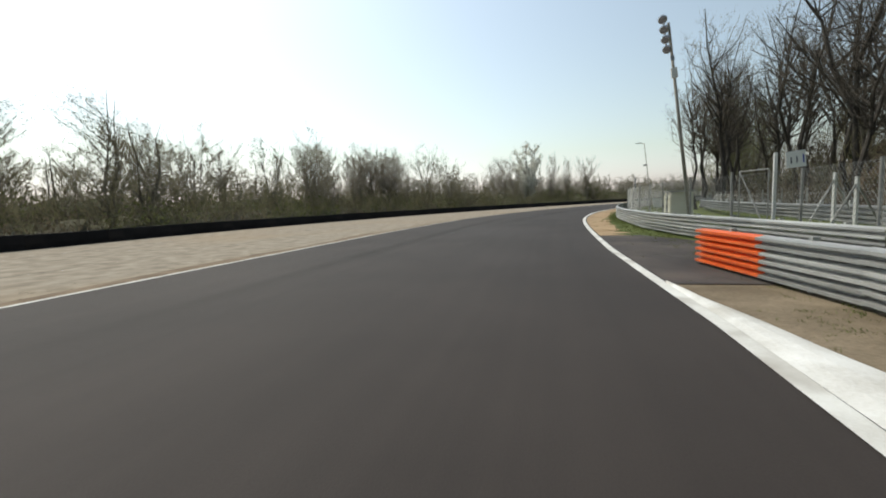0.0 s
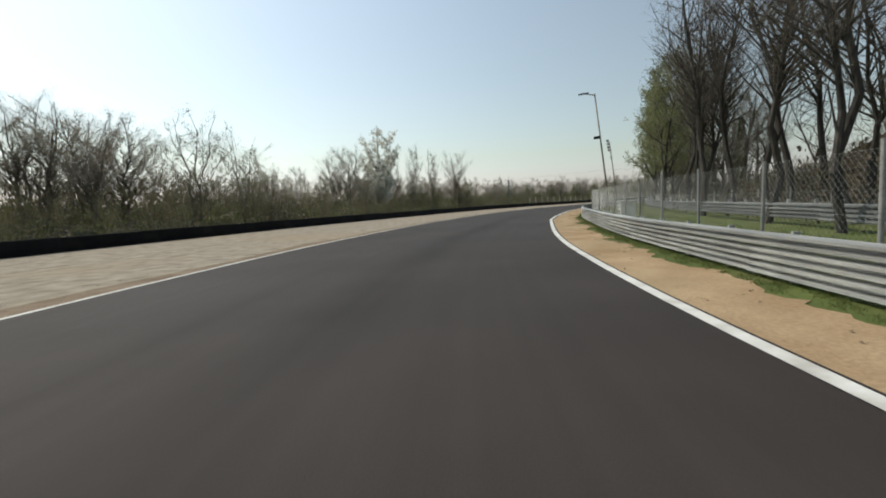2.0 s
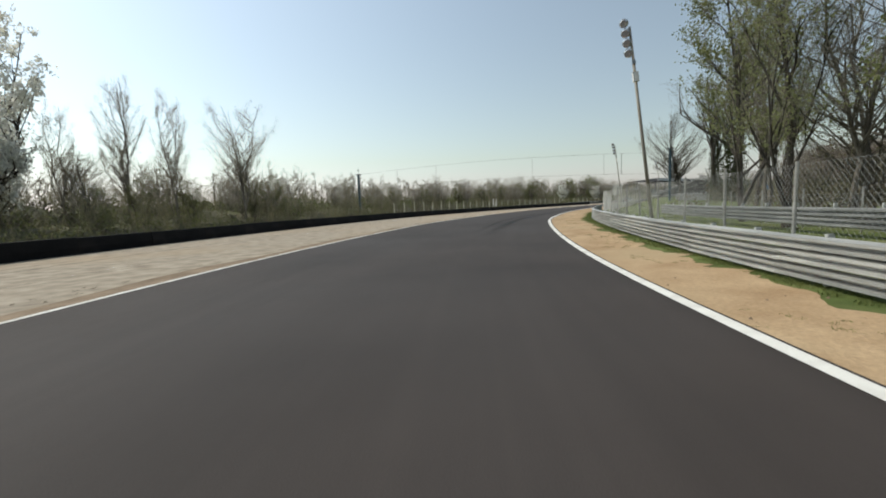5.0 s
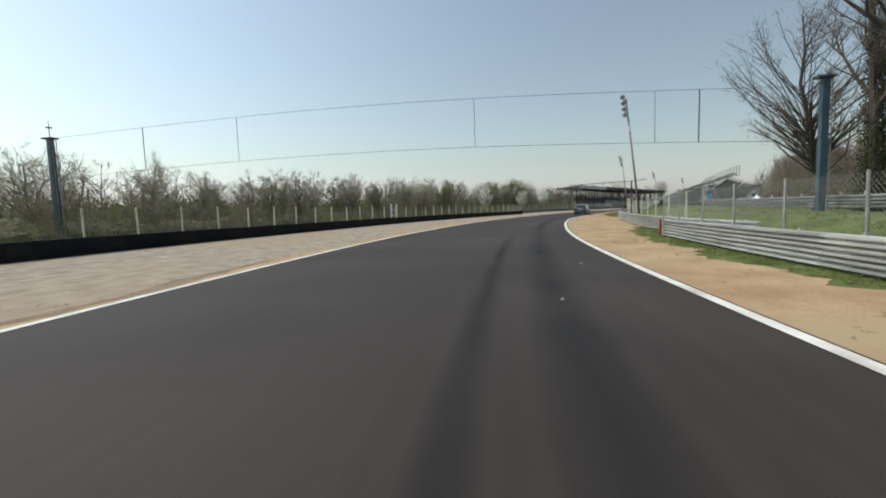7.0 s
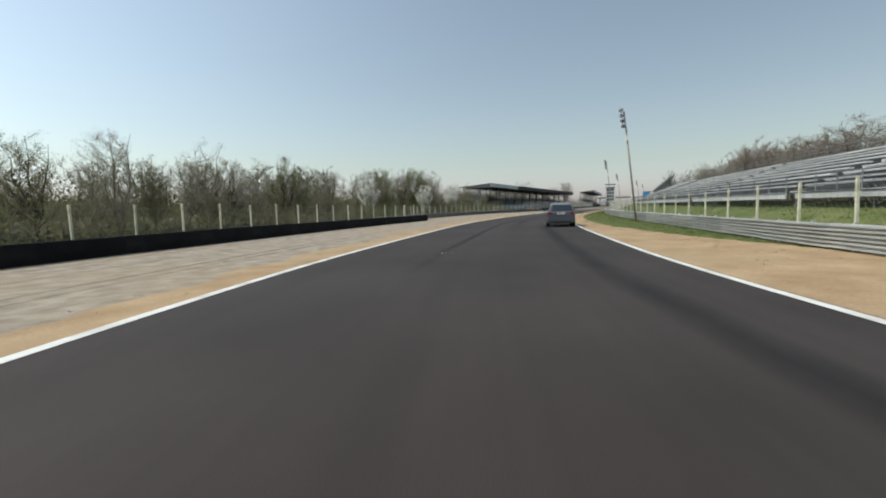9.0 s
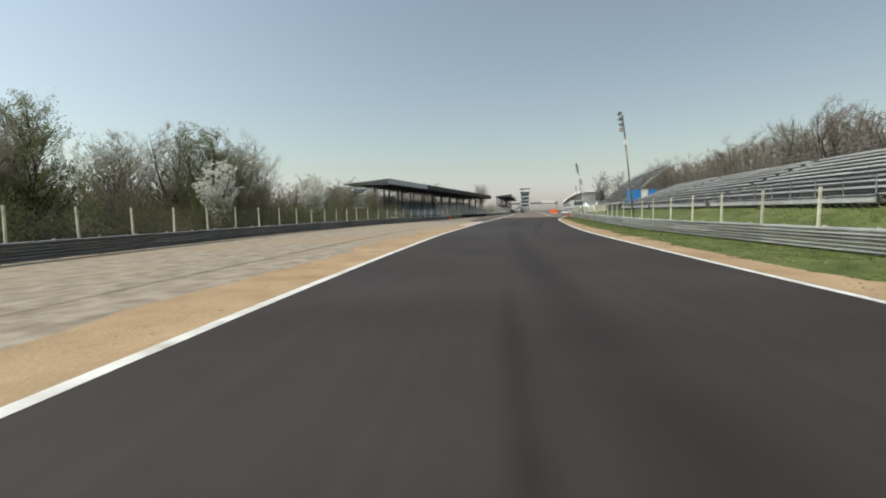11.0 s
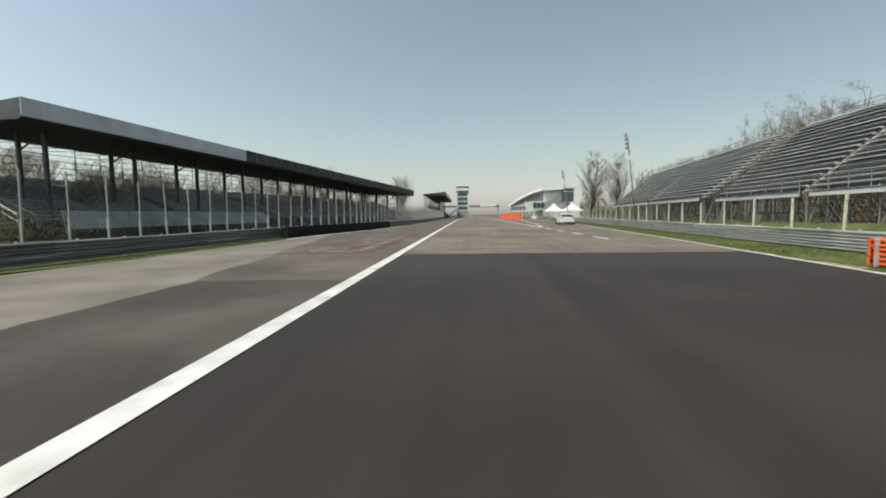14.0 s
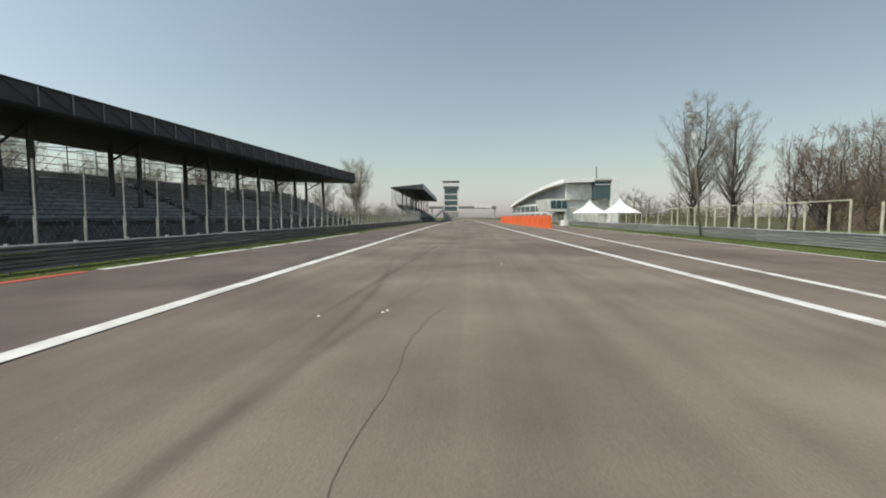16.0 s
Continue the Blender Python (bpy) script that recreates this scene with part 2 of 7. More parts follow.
# paler than real twigs: bright air haze is mixed into this colour
HAZE_TWIGS = leafy("haze_pale_bare_twigs", (0.235, 0.212, 0.172), (0.40, 0.362, 0.295), 0.5)
DARK_TWIGS = leafy("dark_bare_twigs", (0.10, 0.084, 0.064), (0.21, 0.18, 0.14), 0.25)
RUSSET_TWIGS = leafy("russet_twigs", (0.15, 0.12, 0.095), (0.31, 0.25, 0.20), 0.25)
BUDS = leafy("spring_buds", (0.125, 0.130, 0.052), (0.27, 0.265, 0.12), 0.45)
RUSSET_BUDS = leafy("russet_buds", (0.165, 0.118, 0.082), (0.30, 0.225, 0.16), 0.3)
LEAVES = leafy("young_leaves", (0.135, 0.155, 0.062), (0.29, 0.31, 0.14), 0.5)
BLOSSOM = leafy("white_blossom", (0.66, 0.66, 0.58), (0.86, 0.85, 0.80), 0.6)
SCRUB = leafy("scrub_leaves", (0.090, 0.102, 0.036), (0.180, 0.190, 0.078), 0.4)
SCRUB_TWIGS = leafy("olive_scrub_twigs", (0.135, 0.125, 0.075), (0.25, 0.228, 0.140), 0.4)
IVY = leafy("ivy_leaves", (0.025, 0.032, 0.012), (0.07, 0.08, 0.03), 0.2)
DRY_SCRUB = leafy("dry_scrub", (0.10, 0.084, 0.060), (0.18, 0.150, 0.108), 0.4)
GRASS_BLADES = leafy("grass_blades", (0.075, 0.095, 0.026), (0.19, 0.21, 0.07), 0.3)
SEAT_GREY = surface("aluminium_bench", (0.44, 0.445, 0.435), (0.62, 0.625, 0.61), 2, 0.45, 0.05, 30, metal=0.25, vary=0.15)
STEEL_GREY = surface("grey_scaffold_steel", (0.15, 0.155, 0.155), (0.26, 0.265, 0.26), 2, 0.6, 0.1, 30, metal=0.4, vary=0.15)
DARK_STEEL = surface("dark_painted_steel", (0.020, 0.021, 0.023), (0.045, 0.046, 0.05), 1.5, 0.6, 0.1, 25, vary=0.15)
ROOF_SHEET = surface("dark_roof_sheet", (0.030, 0.032, 0.036), (0.055, 0.058, 0.064), 0.6, 0.6, 0.2, 25, vary=0.1)
FASCIA = surface("pale_grey_fascia", (0.42, 0.435, 0.45), (0.55, 0.565, 0.58), 0.6, 0.6, 0.1, 25, vary=0.06)
CONCRETE = surface("concrete", (0.27, 0.26, 0.24), (0.42, 0.41, 0.38), 0.8, 0.85, 0.3, 20, vary=0.1, stain=(0.20, 0.19, 0.17), stain_scale=0.6)
WHITE_WALL = surface("white_painted_wall", (0.62, 0.61, 0.57), (0.78, 0.77, 0.73), 0.8, 0.75, 0.15, 20, vary=0.05, stain=(0.50, 0.48, 0.43), stain_scale=0.6)
HUT_CREAM = surface("cream_hut_panel", (0.60, 0.56, 0.42), (0.74, 0.71, 0.57), 1.2, 0.7, 0.15, 20, vary=0.06, stain=(0.45, 0.41, 0.30), stain_scale=0.8)
BLUE_SHEET = surface("blue_tarpaulin", (0.02, 0.16, 0.42), (0.04, 0.24, 0.55), 1.2, 0.55, 0.3, 12, vary=0.1)
GREEN_STEEL = surface("dark_green_blue_steel", (0.025, 0.055, 0.070), (0.05, 0.09, 0.11), 1.5, 0.5, 0.1, 20)
TENT = surface("white_tent_canvas", (0.74, 0.74, 0.72), (0.84, 0.84, 0.82), 0.5, 0.7, 0.1, 10)
GLASS_DARK = plain("tinted_glass", (0.012, 0.015, 0.018), 0.05, 0.0, 0.5)
TOWER_GLASS = plain("blue_green_glazing", (0.05, 0.09, 0.095), 0.08)
WHITE_CAR = plain("white_car_paint", (0.78, 0.78, 0.76), 0.25, 0.0, 0.8)
GREY_CAR = plain("dark_grey_car_paint", (0.075, 0.085, 0.105), 0.28, 0.35, 0.8)
TYRE = surface("tyre_rubber", (0.012, 0.012, 0.012), (0.022, 0.022, 0.022), 8, 0.85, 0.2, 30)
RIM = plain("alloy_rim", (0.42, 0.42, 0.43), 0.3, 0.9)
RED_LAMP = plain("red_lamp_glass", (0.20, 0.012, 0.010), 0.15)
BLACK_TRIM = plain("black_trim", (0.012, 0.012, 0.013), 0.5)
LAMP_GLASS = plain("floodlight_glass", (0.86, 0.87, 0.88), 0.14, 0.85)
LAMP_BODY = plain("floodlight_housing", (0.22, 0.23, 0.24), 0.4, 0.6)
PLATE = plain("pale_sign_face", (0.78, 0.77, 0.70), 0.6)
INK = plain("black_sign_ink", (0.02, 0.02, 0.022), 0.6)
BLUE_INK = plain("blue_sign_ink", (0.03, 0.06, 0.30), 0.6)
RUBBER_MARK = fading("rubber_streak", (0.016, 0.015, 0.014), 0.95)
FAINT_MARK = fading("faint_rubber_streak", (0.018, 0.016, 0.015), 0.36)
RUT = fading("gravel_rut", (0.20, 0.16, 0.115), 0.6)
SEAM = surface("dark_seam", (0.085, 0.068, 0.055), (0.125, 0.10, 0.082), 3, 0.85, 0.2, 40, where="Position")
SHEET_GREEN = surface("dull_green_sheet", (0.13, 0.15, 0.14), (0.21, 0.235, 0.22), 0.8, 0.6, 0.2, 14, vary=0.1)
SEAT_DARK = surface("dark_blue_grey_bench", (0.135, 0.152, 0.162), (0.23, 0.252, 0.265), 2, 0.6, 0.05, 30, metal=0.2, vary=0.12)
# concrete darkened to carry the shade under the grandstand roof
SHADE_CONCRETE = surface("shade_dark_concrete", (0.045, 0.046, 0.047), (0.085, 0.086, 0.085), 1.2, 0.9, 0.2, 20, vary=0.1)
DIRT = surface("grey_brown_dirt", (0.15, 0.115, 0.075), (0.26, 0.205, 0.14), 1.0, 0.95, 0.8, 22, where="Position", stain=(0.11, 0.11, 0.05), stain_scale=0.6, spec=0.2)
APRON = surface("apron_asphalt", (0.040, 0.034, 0.032), (0.075, 0.064, 0.058), 0.6, 0.85, 0.5, 45, where="Position", stain=(0.12, 0.095, 0.08), stain_scale=0.4, spec=0.3)
# darker copy of GALV: the left barrier's sunless face put into the colour
GALV_SHADE = surface("shade_dark_galvanised_steel", (0.15, 0.152, 0.148), (0.28, 0.282, 0.272), 1.6, 0.6, 0.08, 60, metal=0.25, stretch=(0.4, 1, 2), vary=0.22, stain=(0.11, 0.105, 0.095), stain_scale=0.9)
THICKET_OLIVE = surface("dense_olive_thicket", (0.075, 0.072, 0.049), (0.155, 0.145, 0.100), 5.0, 0.95, 1.0, 14, where="Position", stain=(0.09, 0.10, 0.04), stain_scale=0.5, spec=0.1)
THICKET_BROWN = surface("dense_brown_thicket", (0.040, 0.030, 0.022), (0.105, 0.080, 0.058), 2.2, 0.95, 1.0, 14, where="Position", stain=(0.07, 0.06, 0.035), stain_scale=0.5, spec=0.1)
THICKET_RUSSET = surface("dense_russet_thicket", (0.085, 0.062, 0.045), (0.20, 0.150, 0.108), 2.2, 0.95, 1.0, 14, where="Position", stain=(0.13, 0.12, 0.06), stain_scale=0.5, spec=0.1)
DAISY = plain("white_daisies", (0.75, 0.75, 0.68), 0.8)


# ---- mesh tools ----
class Geo:
    """Vertices and faces gathered into one mesh."""

    def __init__(self):
        self.v, self.f = [], []

    def add(self, verts, faces):
        k = len(self.v)
        self.v += [tuple(p) for p in verts]
        self.f += [tuple(i + k for i in q) for q in faces]
        return self

    def box(self, c, s, turn=0.0, taper=1.0, m=None):
        x, y, z = (a / 2 for a in s)
        ps = [(sx * x * (taper if sz > 0 else 1), sy * y * (taper if sz > 0 else 1), sz * z) for sz in (-1, 1) for sx, sy in ((-1, -1), (1, -1), (1, 1), (-1, 1))]
        r = Matrix.Translation(c) @ Matrix.Rotation(turn, 4, "Z")
        if m is not None:
            r = m @ r
        return self.add([r @ Vector(p) for p in ps], [(3, 2, 1, 0), (4, 5, 6, 7), (0, 1, 5, 4), (1, 2, 6, 5), (2, 3, 7, 6), (3, 0, 4, 7)])

    def tube(self, a, b, ra, rb=None, n=6, caps=True):
        a, b = Vector(a), Vector(b)
        rb = ra if rb is None else rb
        d = (b - a).normalized()
        u = d.orthogonal().normalized()
        w = d.cross(u)
        ring = [(math.cos(2 * math.pi * i / n), math.sin(2 * math.pi * i / n)) for i in range(n)]
        vs = [a + (u * c + w * s) * ra for c, s in ring] + [b + (u * c + w * s) * rb for c, s in ring]
        fs = [(i, (i + 1) % n, n + (i + 1) % n, n + i) for i in range(n)]
        if caps:
            fs += [tuple(range(n - 1, -1, -1)), tuple(range(n, 2 * n))]
        return self.add(vs, fs)

    def path(self, pts, r, n=6):
        for a, b in zip(pts, pts[1:]):
            self.tube(a, b, r, r, n)
        return self

    def loft(self, rings, closed=True, caps=True):
        n = len(rings[0])
        k = len(self.v)
        for r in rings:
            self.v += [tuple(p) for p in r]
        for j in range(len(rings) - 1):
            for i in range(n if closed else n - 1):
                i2 = (i + 1) % n
                self.f.append((k + j * n + i, k + j * n + i2, k + (j + 1) * n + i2, k + (j + 1) * n + i))
        if caps:
            self.f += [tuple(k + i for i in range(n - 1, -1, -1)), tuple(k + (len(rings) - 1) * n + i for i in range(n))]
        return self

    def mesh(self, name, material, smooth=False):
        me = bpy.data.meshes.new(name)
        me.from_pydata(self.v, [], self.f)
        me.materials.append(material)
        if smooth:
            me.polygons.foreach_set("use_smooth", [True] * len(me.polygons))
        me.update()
        return me


def array_mesh(name, verts, faces, material):
    """One mesh from numpy arrays; faces all have the same number of corners."""
    me = bpy.data.meshes.new(name)
    k = faces.shape[1]
    me.vertices.add(len(verts))
    me.vertices.foreach_set("co", np.ascontiguousarray(verts, dtype=np.float32).ravel())
    me.loops.add(faces.size)
    me.loops.foreach_set("vertex_index", np.ascontiguousarray(faces, dtype=np.int32).ravel())
    me.polygons.add(len(faces))
    me.polygons.foreach_set("loop_start", np.arange(0, faces.size, k, dtype=np.int32))
    me.materials.append(material)
    me.update(calc_edges=True)
    return me


def part(name, geo, material, parent, label="", at=None, smooth=False):
    """One mesh object under a thing or a part."""
    me = geo if isinstance(geo, bpy.types.Mesh) else geo.mesh(name, material, smooth)
    ob = new(name, me)
    ob.parent = parent
    if at is not None:
        ob.matrix_basis = at
    if label:
        ob["label"] = label
    return ob


def thing(name, m, label, category, group="", kind=""):
    ob = new(name)
    ob.empty_display_size = 0.2
    ob.matrix_basis = m
    return tagged(ob, label, category, group, kind)


def solid(name, geo, material, label="", category="", kind="", smooth=False):
    return tagged(new(name, geo.mesh(name, material, smooth)), label, category, "", kind)


# ---- the plan: left edge of the track, from the tightening bend to the straight ----
EDGE = [(-16.5, -60), (-15.4, -38), (-12.4, -15), (-7.4, 7.2), (-0.8, 30.6), (5.6, 46.2), (13.0, 59.2), (19.5, 69), (31.5, 84.3), (45.1, 98.1),
        (55, 106.3), (70.8, 117.0), (89.8, 127.2), (104.4, 133.2), (128, 140.9), (153, 146.3), (170.6, 149.1), (195.5, 152.6), (221.7, 155.8), (263.6, 160.9)]
STRAIGHT = 0.1208   # heading of the straight, radians from +x


def smooth_line(ps, n=24):
    p = np.array(ps, float)
    p = np.vstack([2 * p[0] - p[1], p, 2 * p[-1] - p[-2]])
    out = []
    for i in range(1, len(p) - 2):
        a, b, c, d = p[i - 1:i + 3]
        u = np.linspace(0, 1, n, endpoint=False)[:, None]
        out.append(0.5 * (2 * b + (c - a) * u + (2 * a - 5 * b + 4 * c - d) * u * u + (3 * b - a - 3 * c + d) * u ** 3))
    return np.vstack(out + [p[-2:-1]])


LINE = smooth_line(EDGE)
LINE = np.vstack([LINE, LINE[-1] + np.array([math.cos(STRAIGHT), math.sin(STRAIGHT)]) * np.arange(5, 900, 5)[:, None]])
RUN = np.r_[0, np.cumsum(np.linalg.norm(np.diff(LINE, axis=0), axis=1))]
RUN -= RUN[np.argmin(np.hypot(LINE[:, 0] + 7.4, LINE[:, 1] - 7.2))]


def head(s):
    a = np.array([np.interp(s - 1, RUN, LINE[:, 0]), np.interp(s - 1, RUN, LINE[:, 1])])
    b = np.array([np.interp(s + 1, RUN, LINE[:, 0]), np.interp(s + 1, RUN, LINE[:, 1])])
    return math.atan2(b[1] - a[1], b[0] - a[0])


def at(s, l, z=0.0):
    """The place s metres along the track's left edge and l metres to its right."""
    a = head(s)
    return Vector((float(np.interp(s, RUN, LINE[:, 0])) + l * math.sin(a), float(np.interp(s, RUN, LINE[:, 1])) - l * math.cos(a), z))


def table(pairs):
    xs, ys = zip(*pairs)
    return lambda s: float(np.interp(s, xs, ys))


def ribbon(name, s0, s1, left, right, z, material, step=2.0, label="", category="", kind="structure", uv=False, parent=None):
    """A strip of ground along the track between two lateral offsets (numbers or functions)."""
    fl = left if callable(left) else (lambda s: left)
    fr = right if callable(right) else (lambda s: right)
    fz = z if callable(z) else (lambda s, k: z)
    n = max(2, int((s1 - s0) / step) + 1)
    ss = np.linspace(s0, s1, n)
    k = 5 if callable(z) else 2
    vs, fs = [], []
    for s in ss:
        for j in range(k):
            u = j / (k - 1)
            vs.append(at(s, fl(s) * (1 - u) + fr(s) * u, fz(s, u)))
    for i in range(n - 1):
        for j in range(k - 1):
            fs.append((i * k + j, i * k + j + 1, (i + 1) * k + j + 1, (i + 1) * k + j))
    me = bpy.data.meshes.new(name)
    me.from_pydata(vs, [], [q[::-1] for q in fs])
    me.materials.append(material)
    if uv:
        lay = me.uv_layers.new(name="UVMap")
        for lp in me.loops:
            i, j = divmod(lp.vertex_index, k)
            lay.data[lp.index].uv = (i / (n - 1), j / (k - 1))
    me.update()
    ob = new(name, me)
    if parent:
        ob.parent = parent
        return ob
    return tagged(ob, label, category, "", kind)


ROAD_R = table([(-60, 10.8), (0, 10.65), (8, 10.3), (25, 10.0), (40, 9.8), (60, 9.6), (110, 9.85), (140, 9.65), (180, 9.5), (240, 9.25), (252, 9.55), (276, 10.4), (287, 11.5), (305, 13.7), (340, 17.4), (370, 20.0), (440, 22.5), (700, 22.5)])
WALL_L = table([(-60, -13), (-20, -15), (19, -16), (45, -13.8), (64, -12.4), (85, -10.8), (115, -11.3), (130, -11.6), (150, -10.6), (185, -9.5), (212, -8.6)])
ARMCO_L = table([(204, -12.0), (237, -13.6), (254, -13.7), (268, -12.0), (278, -10.6), (289, -9.0)])
ARMCO_L2 = table([(286, -11.8), (296, -11.0), (312, -10.4), (326, -8.4), (344, -7.0), (360, -6.4), (470, -5.5)])
BAR_1 = table([(-45, 13.4), (1, 12.5), (5, 11.8)])
BAR_2 = table([(5, 14.4), (11, 13.2), (16, 12.5), (25, 12.15), (40, 12.05), (70, 11.75), (108, 12.85), (120, 13.3), (136, 13.5)])
BAR_3 = table([(131, 15.0), (145, 14.3), (170, 14.6), (192, 15.2), (205, 15.0), (237, 13.2), (250, 13.3), (268, 14.1), (283, 14.0), (293, 13.0)])
BAR_4 = table([(289, 15.4), (300, 16.3), (313, 17.4), (326, 19.0), (361, 22.4), (440, 25.8), (480, 26.5)])
FENCE_R0 = table([(-40, 14.3), (1, 13.7), (6, 14.9), (11, 14.0), (16, 13.25), (25, 12.9), (40, 12.8), (70, 12.5), (108, 13.6), (136, 14.2)])
BANK0 = table([(112, 0.0), (120, 0.5), (128, 0.8), (145, 0.95), (165, 1.25), (200, 1.5), (265, 1.4), (290, 1.0), (340, 0.9), (380, 0.3)])

# ---- ground and track ----
g = Geo()
g.add([(-900, -900, -0.09), (1500, -900, -0.09), (1500, 1100, -0.09), (-900, 1100, -0.09)], [(0, 1, 2, 3)])
solid("ground", g, FLOOR_EARTH, "woodland floor of dry grass, leaves and earth", "ground", "structure")
ribbon("road", -60, 760, -0.15, lambda s: ROAD_R(s) + 0.15, 0.0, ASPHALT, label="dark smooth asphalt race track curving right", category="road", uv=True)
ribbon("road_old_surface", 296.5, 760, 0.2, lambda s: ROAD_R(s) - 0.2, 0.005, OLD_ASPHALT, label="older pale brown worn asphalt of the straight", category="road", uv=True)
ribbon("paved_runoff", 271, 345, lambda s: (ARMCO_L(s) - 1.5 if s < 292 else ARMCO_L2(s) + 1.3), -0.13, -0.02, PAVED, label="smooth worn grey-beige paving behind the run-off", category="paving")
ribbon("gravel_trap", -60, 274, lambda s: (WALL_L(s) if s < 204 else ARMCO_L(s)) - 2, lambda s: -0.13, -0.03, GRAVEL, label="pale raked gravel trap outside the bend", category="gravel")
ribbon("verge_brown", -60, 142, lambda s: (-0.55 - 0.35 * math.sin(s * 0.31) ** 2 - 0.3 * noise.noise((s * 0.6, 5, 0))) * min(1.0, (143 - s) / 14) - 0.13, -0.13, -0.015, BROWN, label="brown bare earth strip beside the white line", category="verge")
VERGE_W = table([(118, -0.2), (140, -0.9), (170, -1.3), (205, -1.7), (232, -2.1), (240, -2.1), (246, -1.6), (249, -1.4), (253, -1.8), (263, -2.1), (270, -1.0)])
ribbon("verge_sand", 118, 275, lambda s: VERGE_W(s) - 0.35 * math.sin(s * 0.23) ** 2 - 0.4 * noise.noise((s * 0.5, 4, 0)) - 0.2 * noise.noise((s * 1.7, 4, 3)), -0.13, -0.012, SAND, step=0.5, label="sandy earth strip beside the white line", category="verge")
ribbon("runoff", 264, 300, lambda s: -0.9 - 1.6 * max(0.0, min(1, (s - 265.6) / 4)) - 1.2 * max(0.0, min(1, (s - 268) / 18)) - 0.25 * noise.noise((s * 0.4, 3, 0)) - 0.07 * noise.noise((s * 2.1, 8, 0)), -0.13, -0.008, RUNOFF, step=0.3, label="worn reddish brown asphalt run-off", category="runoff")
ribbon("runoff_wide", 290, 760, lambda s: max(ARMCO_L2(s) + 1.4, -9.3, -3.8 - 0.17 * (s - 290) - 0.25 * noise.noise((s * 0.3, 1, 0))), -0.12, -0.005, RUNOFF_PALE, label="wide worn asphalt run-off beside the straight", category="runoff")
ribbon("verge_grass_left", 288, 480, lambda s: ARMCO_L2(s) - 1.0, lambda s: ARMCO_L2(s) + 1.45, -0.02, TURF, label="thin green grass strip along the barrier", category="verge")

def shoulder(s):
    """Outer edge of the sandy shoulder on the inside of the bend."""
    return {True: BAR_2(max(s, 14)), False: BAR_3(s) if s < 291 else BAR_4(s)}[s < 134]
ribbon("shoulder_grass", -60, 480, lambda s: ROAD_R(s) + 0.2, lambda s: shoulder(s) + 1.5, -0.035, TURF, label="short green grass along the steel barrier", category="verge")
SAND_OUT = table([(-60, 1.4), (0, 1.3), (14, 1.1), (25, 1.45), (40, 1.65), (60, 1.65), (107, 2.3), (122, 2.6), (136, 2.7), (142, 3.4), (147, 4.8), (160, 5.6), (170, 5.4), (178, 3.4), (190, 2.0), (215, 1.3), (235, 1.5), (250, 1.4), (266, 1.2), (285, 0.5), (300, 0.1)])
ribbon("shoulder_dirt", -60, 3.2, lambda s: ROAD_R(s) + 0.12, lambda s: BAR_1(min(s, 1)) + 0.1 - 0.35 * abs(noise.noise((s * 0.9, 2, 0))), -0.02, DIRT, step=0.25, label="grey-brown dirt with thin grass below the barrier", category="verge")
ribbon("shoulder_sand", 11.5, 300, lambda s: ROAD_R(s) + 0.12, lambda s: min(shoulder(s) + 0.3, ROAD_R(s) + SAND_OUT(s) + 0.7 * noise.noise((s * 0.35, 1, 0)) + 0.5 * noise.noise((s * 1.3, 5, 0)) + 0.25 * noise.noise((s * 3.1, 9, 0))), -0.02, SAND, step=0.2, label="sandy bare earth shoulder inside the bend", category="verge")
ribbon("apron", 2.6, 12.6, lambda s: ROAD_R(s) + 0.1, lambda s: BAR_2(max(s, 5)) + 0.3 - 1.4 * max(0.0, (s - 8.5) / 4) - 0.3 * noise.noise((s, 6, 0)), -0.006, APRON, label="dark patched asphalt apron at the barrier opening", category="apron")

# painted lines
ribbon("edge_line_left", -60, 262, table([(90, -0.11), (150, -0.16)]), table([(90, 0.02), (150, 0.05)]), 0.006, WHITE_LINE, label="white painted track edge line", category="line")
NARROWING = table([(395, 0.0), (425, 0.35), (460, 1.7), (500, 4.2), (560, 6.0), (700, 6.5)])
ribbon("edge_line_left_straight", 262, 760, lambda s: NARROWING(s) - 0.17, lambda s: NARROWING(s) + 0.15, 0.011, WHITE_LINE, label="wide white painted track edge line", category="line")
ribbon("edge_line_right", -60, 480, lambda s: ROAD_R(s) - 0.09, lambda s: ROAD_R(s) + 0.09, 0.010, WHITE_LINE, label="white painted line on the inside edge", category="line")
ribbon("pit_line", 327, 760, 10.25, 10.55, 0.012, WHITE_LINE, label="white line parting track and pit lane", category="line")
PIT_2 = table([(327, 10.65), (330, 10.85), (342, 12.3), (397, 16.4)])
ribbon("pit_entry_line", 327, 397, lambda s: PIT_2(s) - 0.12, lambda s: PIT_2(s) + 0.12, 0.012, WHITE_LINE, label="white pit entry line swinging away", category="line")
dashes = thing("dashed_line", Matrix(), "row of white painted dashes at the pit entry", "line", kind="structure")
for i in range(4):
    ribbon("dash", 305.1 + 5.5 * i, 307.9 + 5.5 * i, 10.28, 10.52, 0.012, WHITE_LINE, step=1.5, parent=dashes)
crossing = thing("painted_cross_line", Matrix(), "worn white line painted across the track", "line", kind="structure")
ribbon("stripe", 325.1, 325.5, 0.6, 10.0, 0.012, WORN_LINE, step=0.35, parent=crossing)
edge_marks = thing("edge_blocks", Matrix(), "worn red and white painted blocks along the run-off edge", "line", kind="structure")
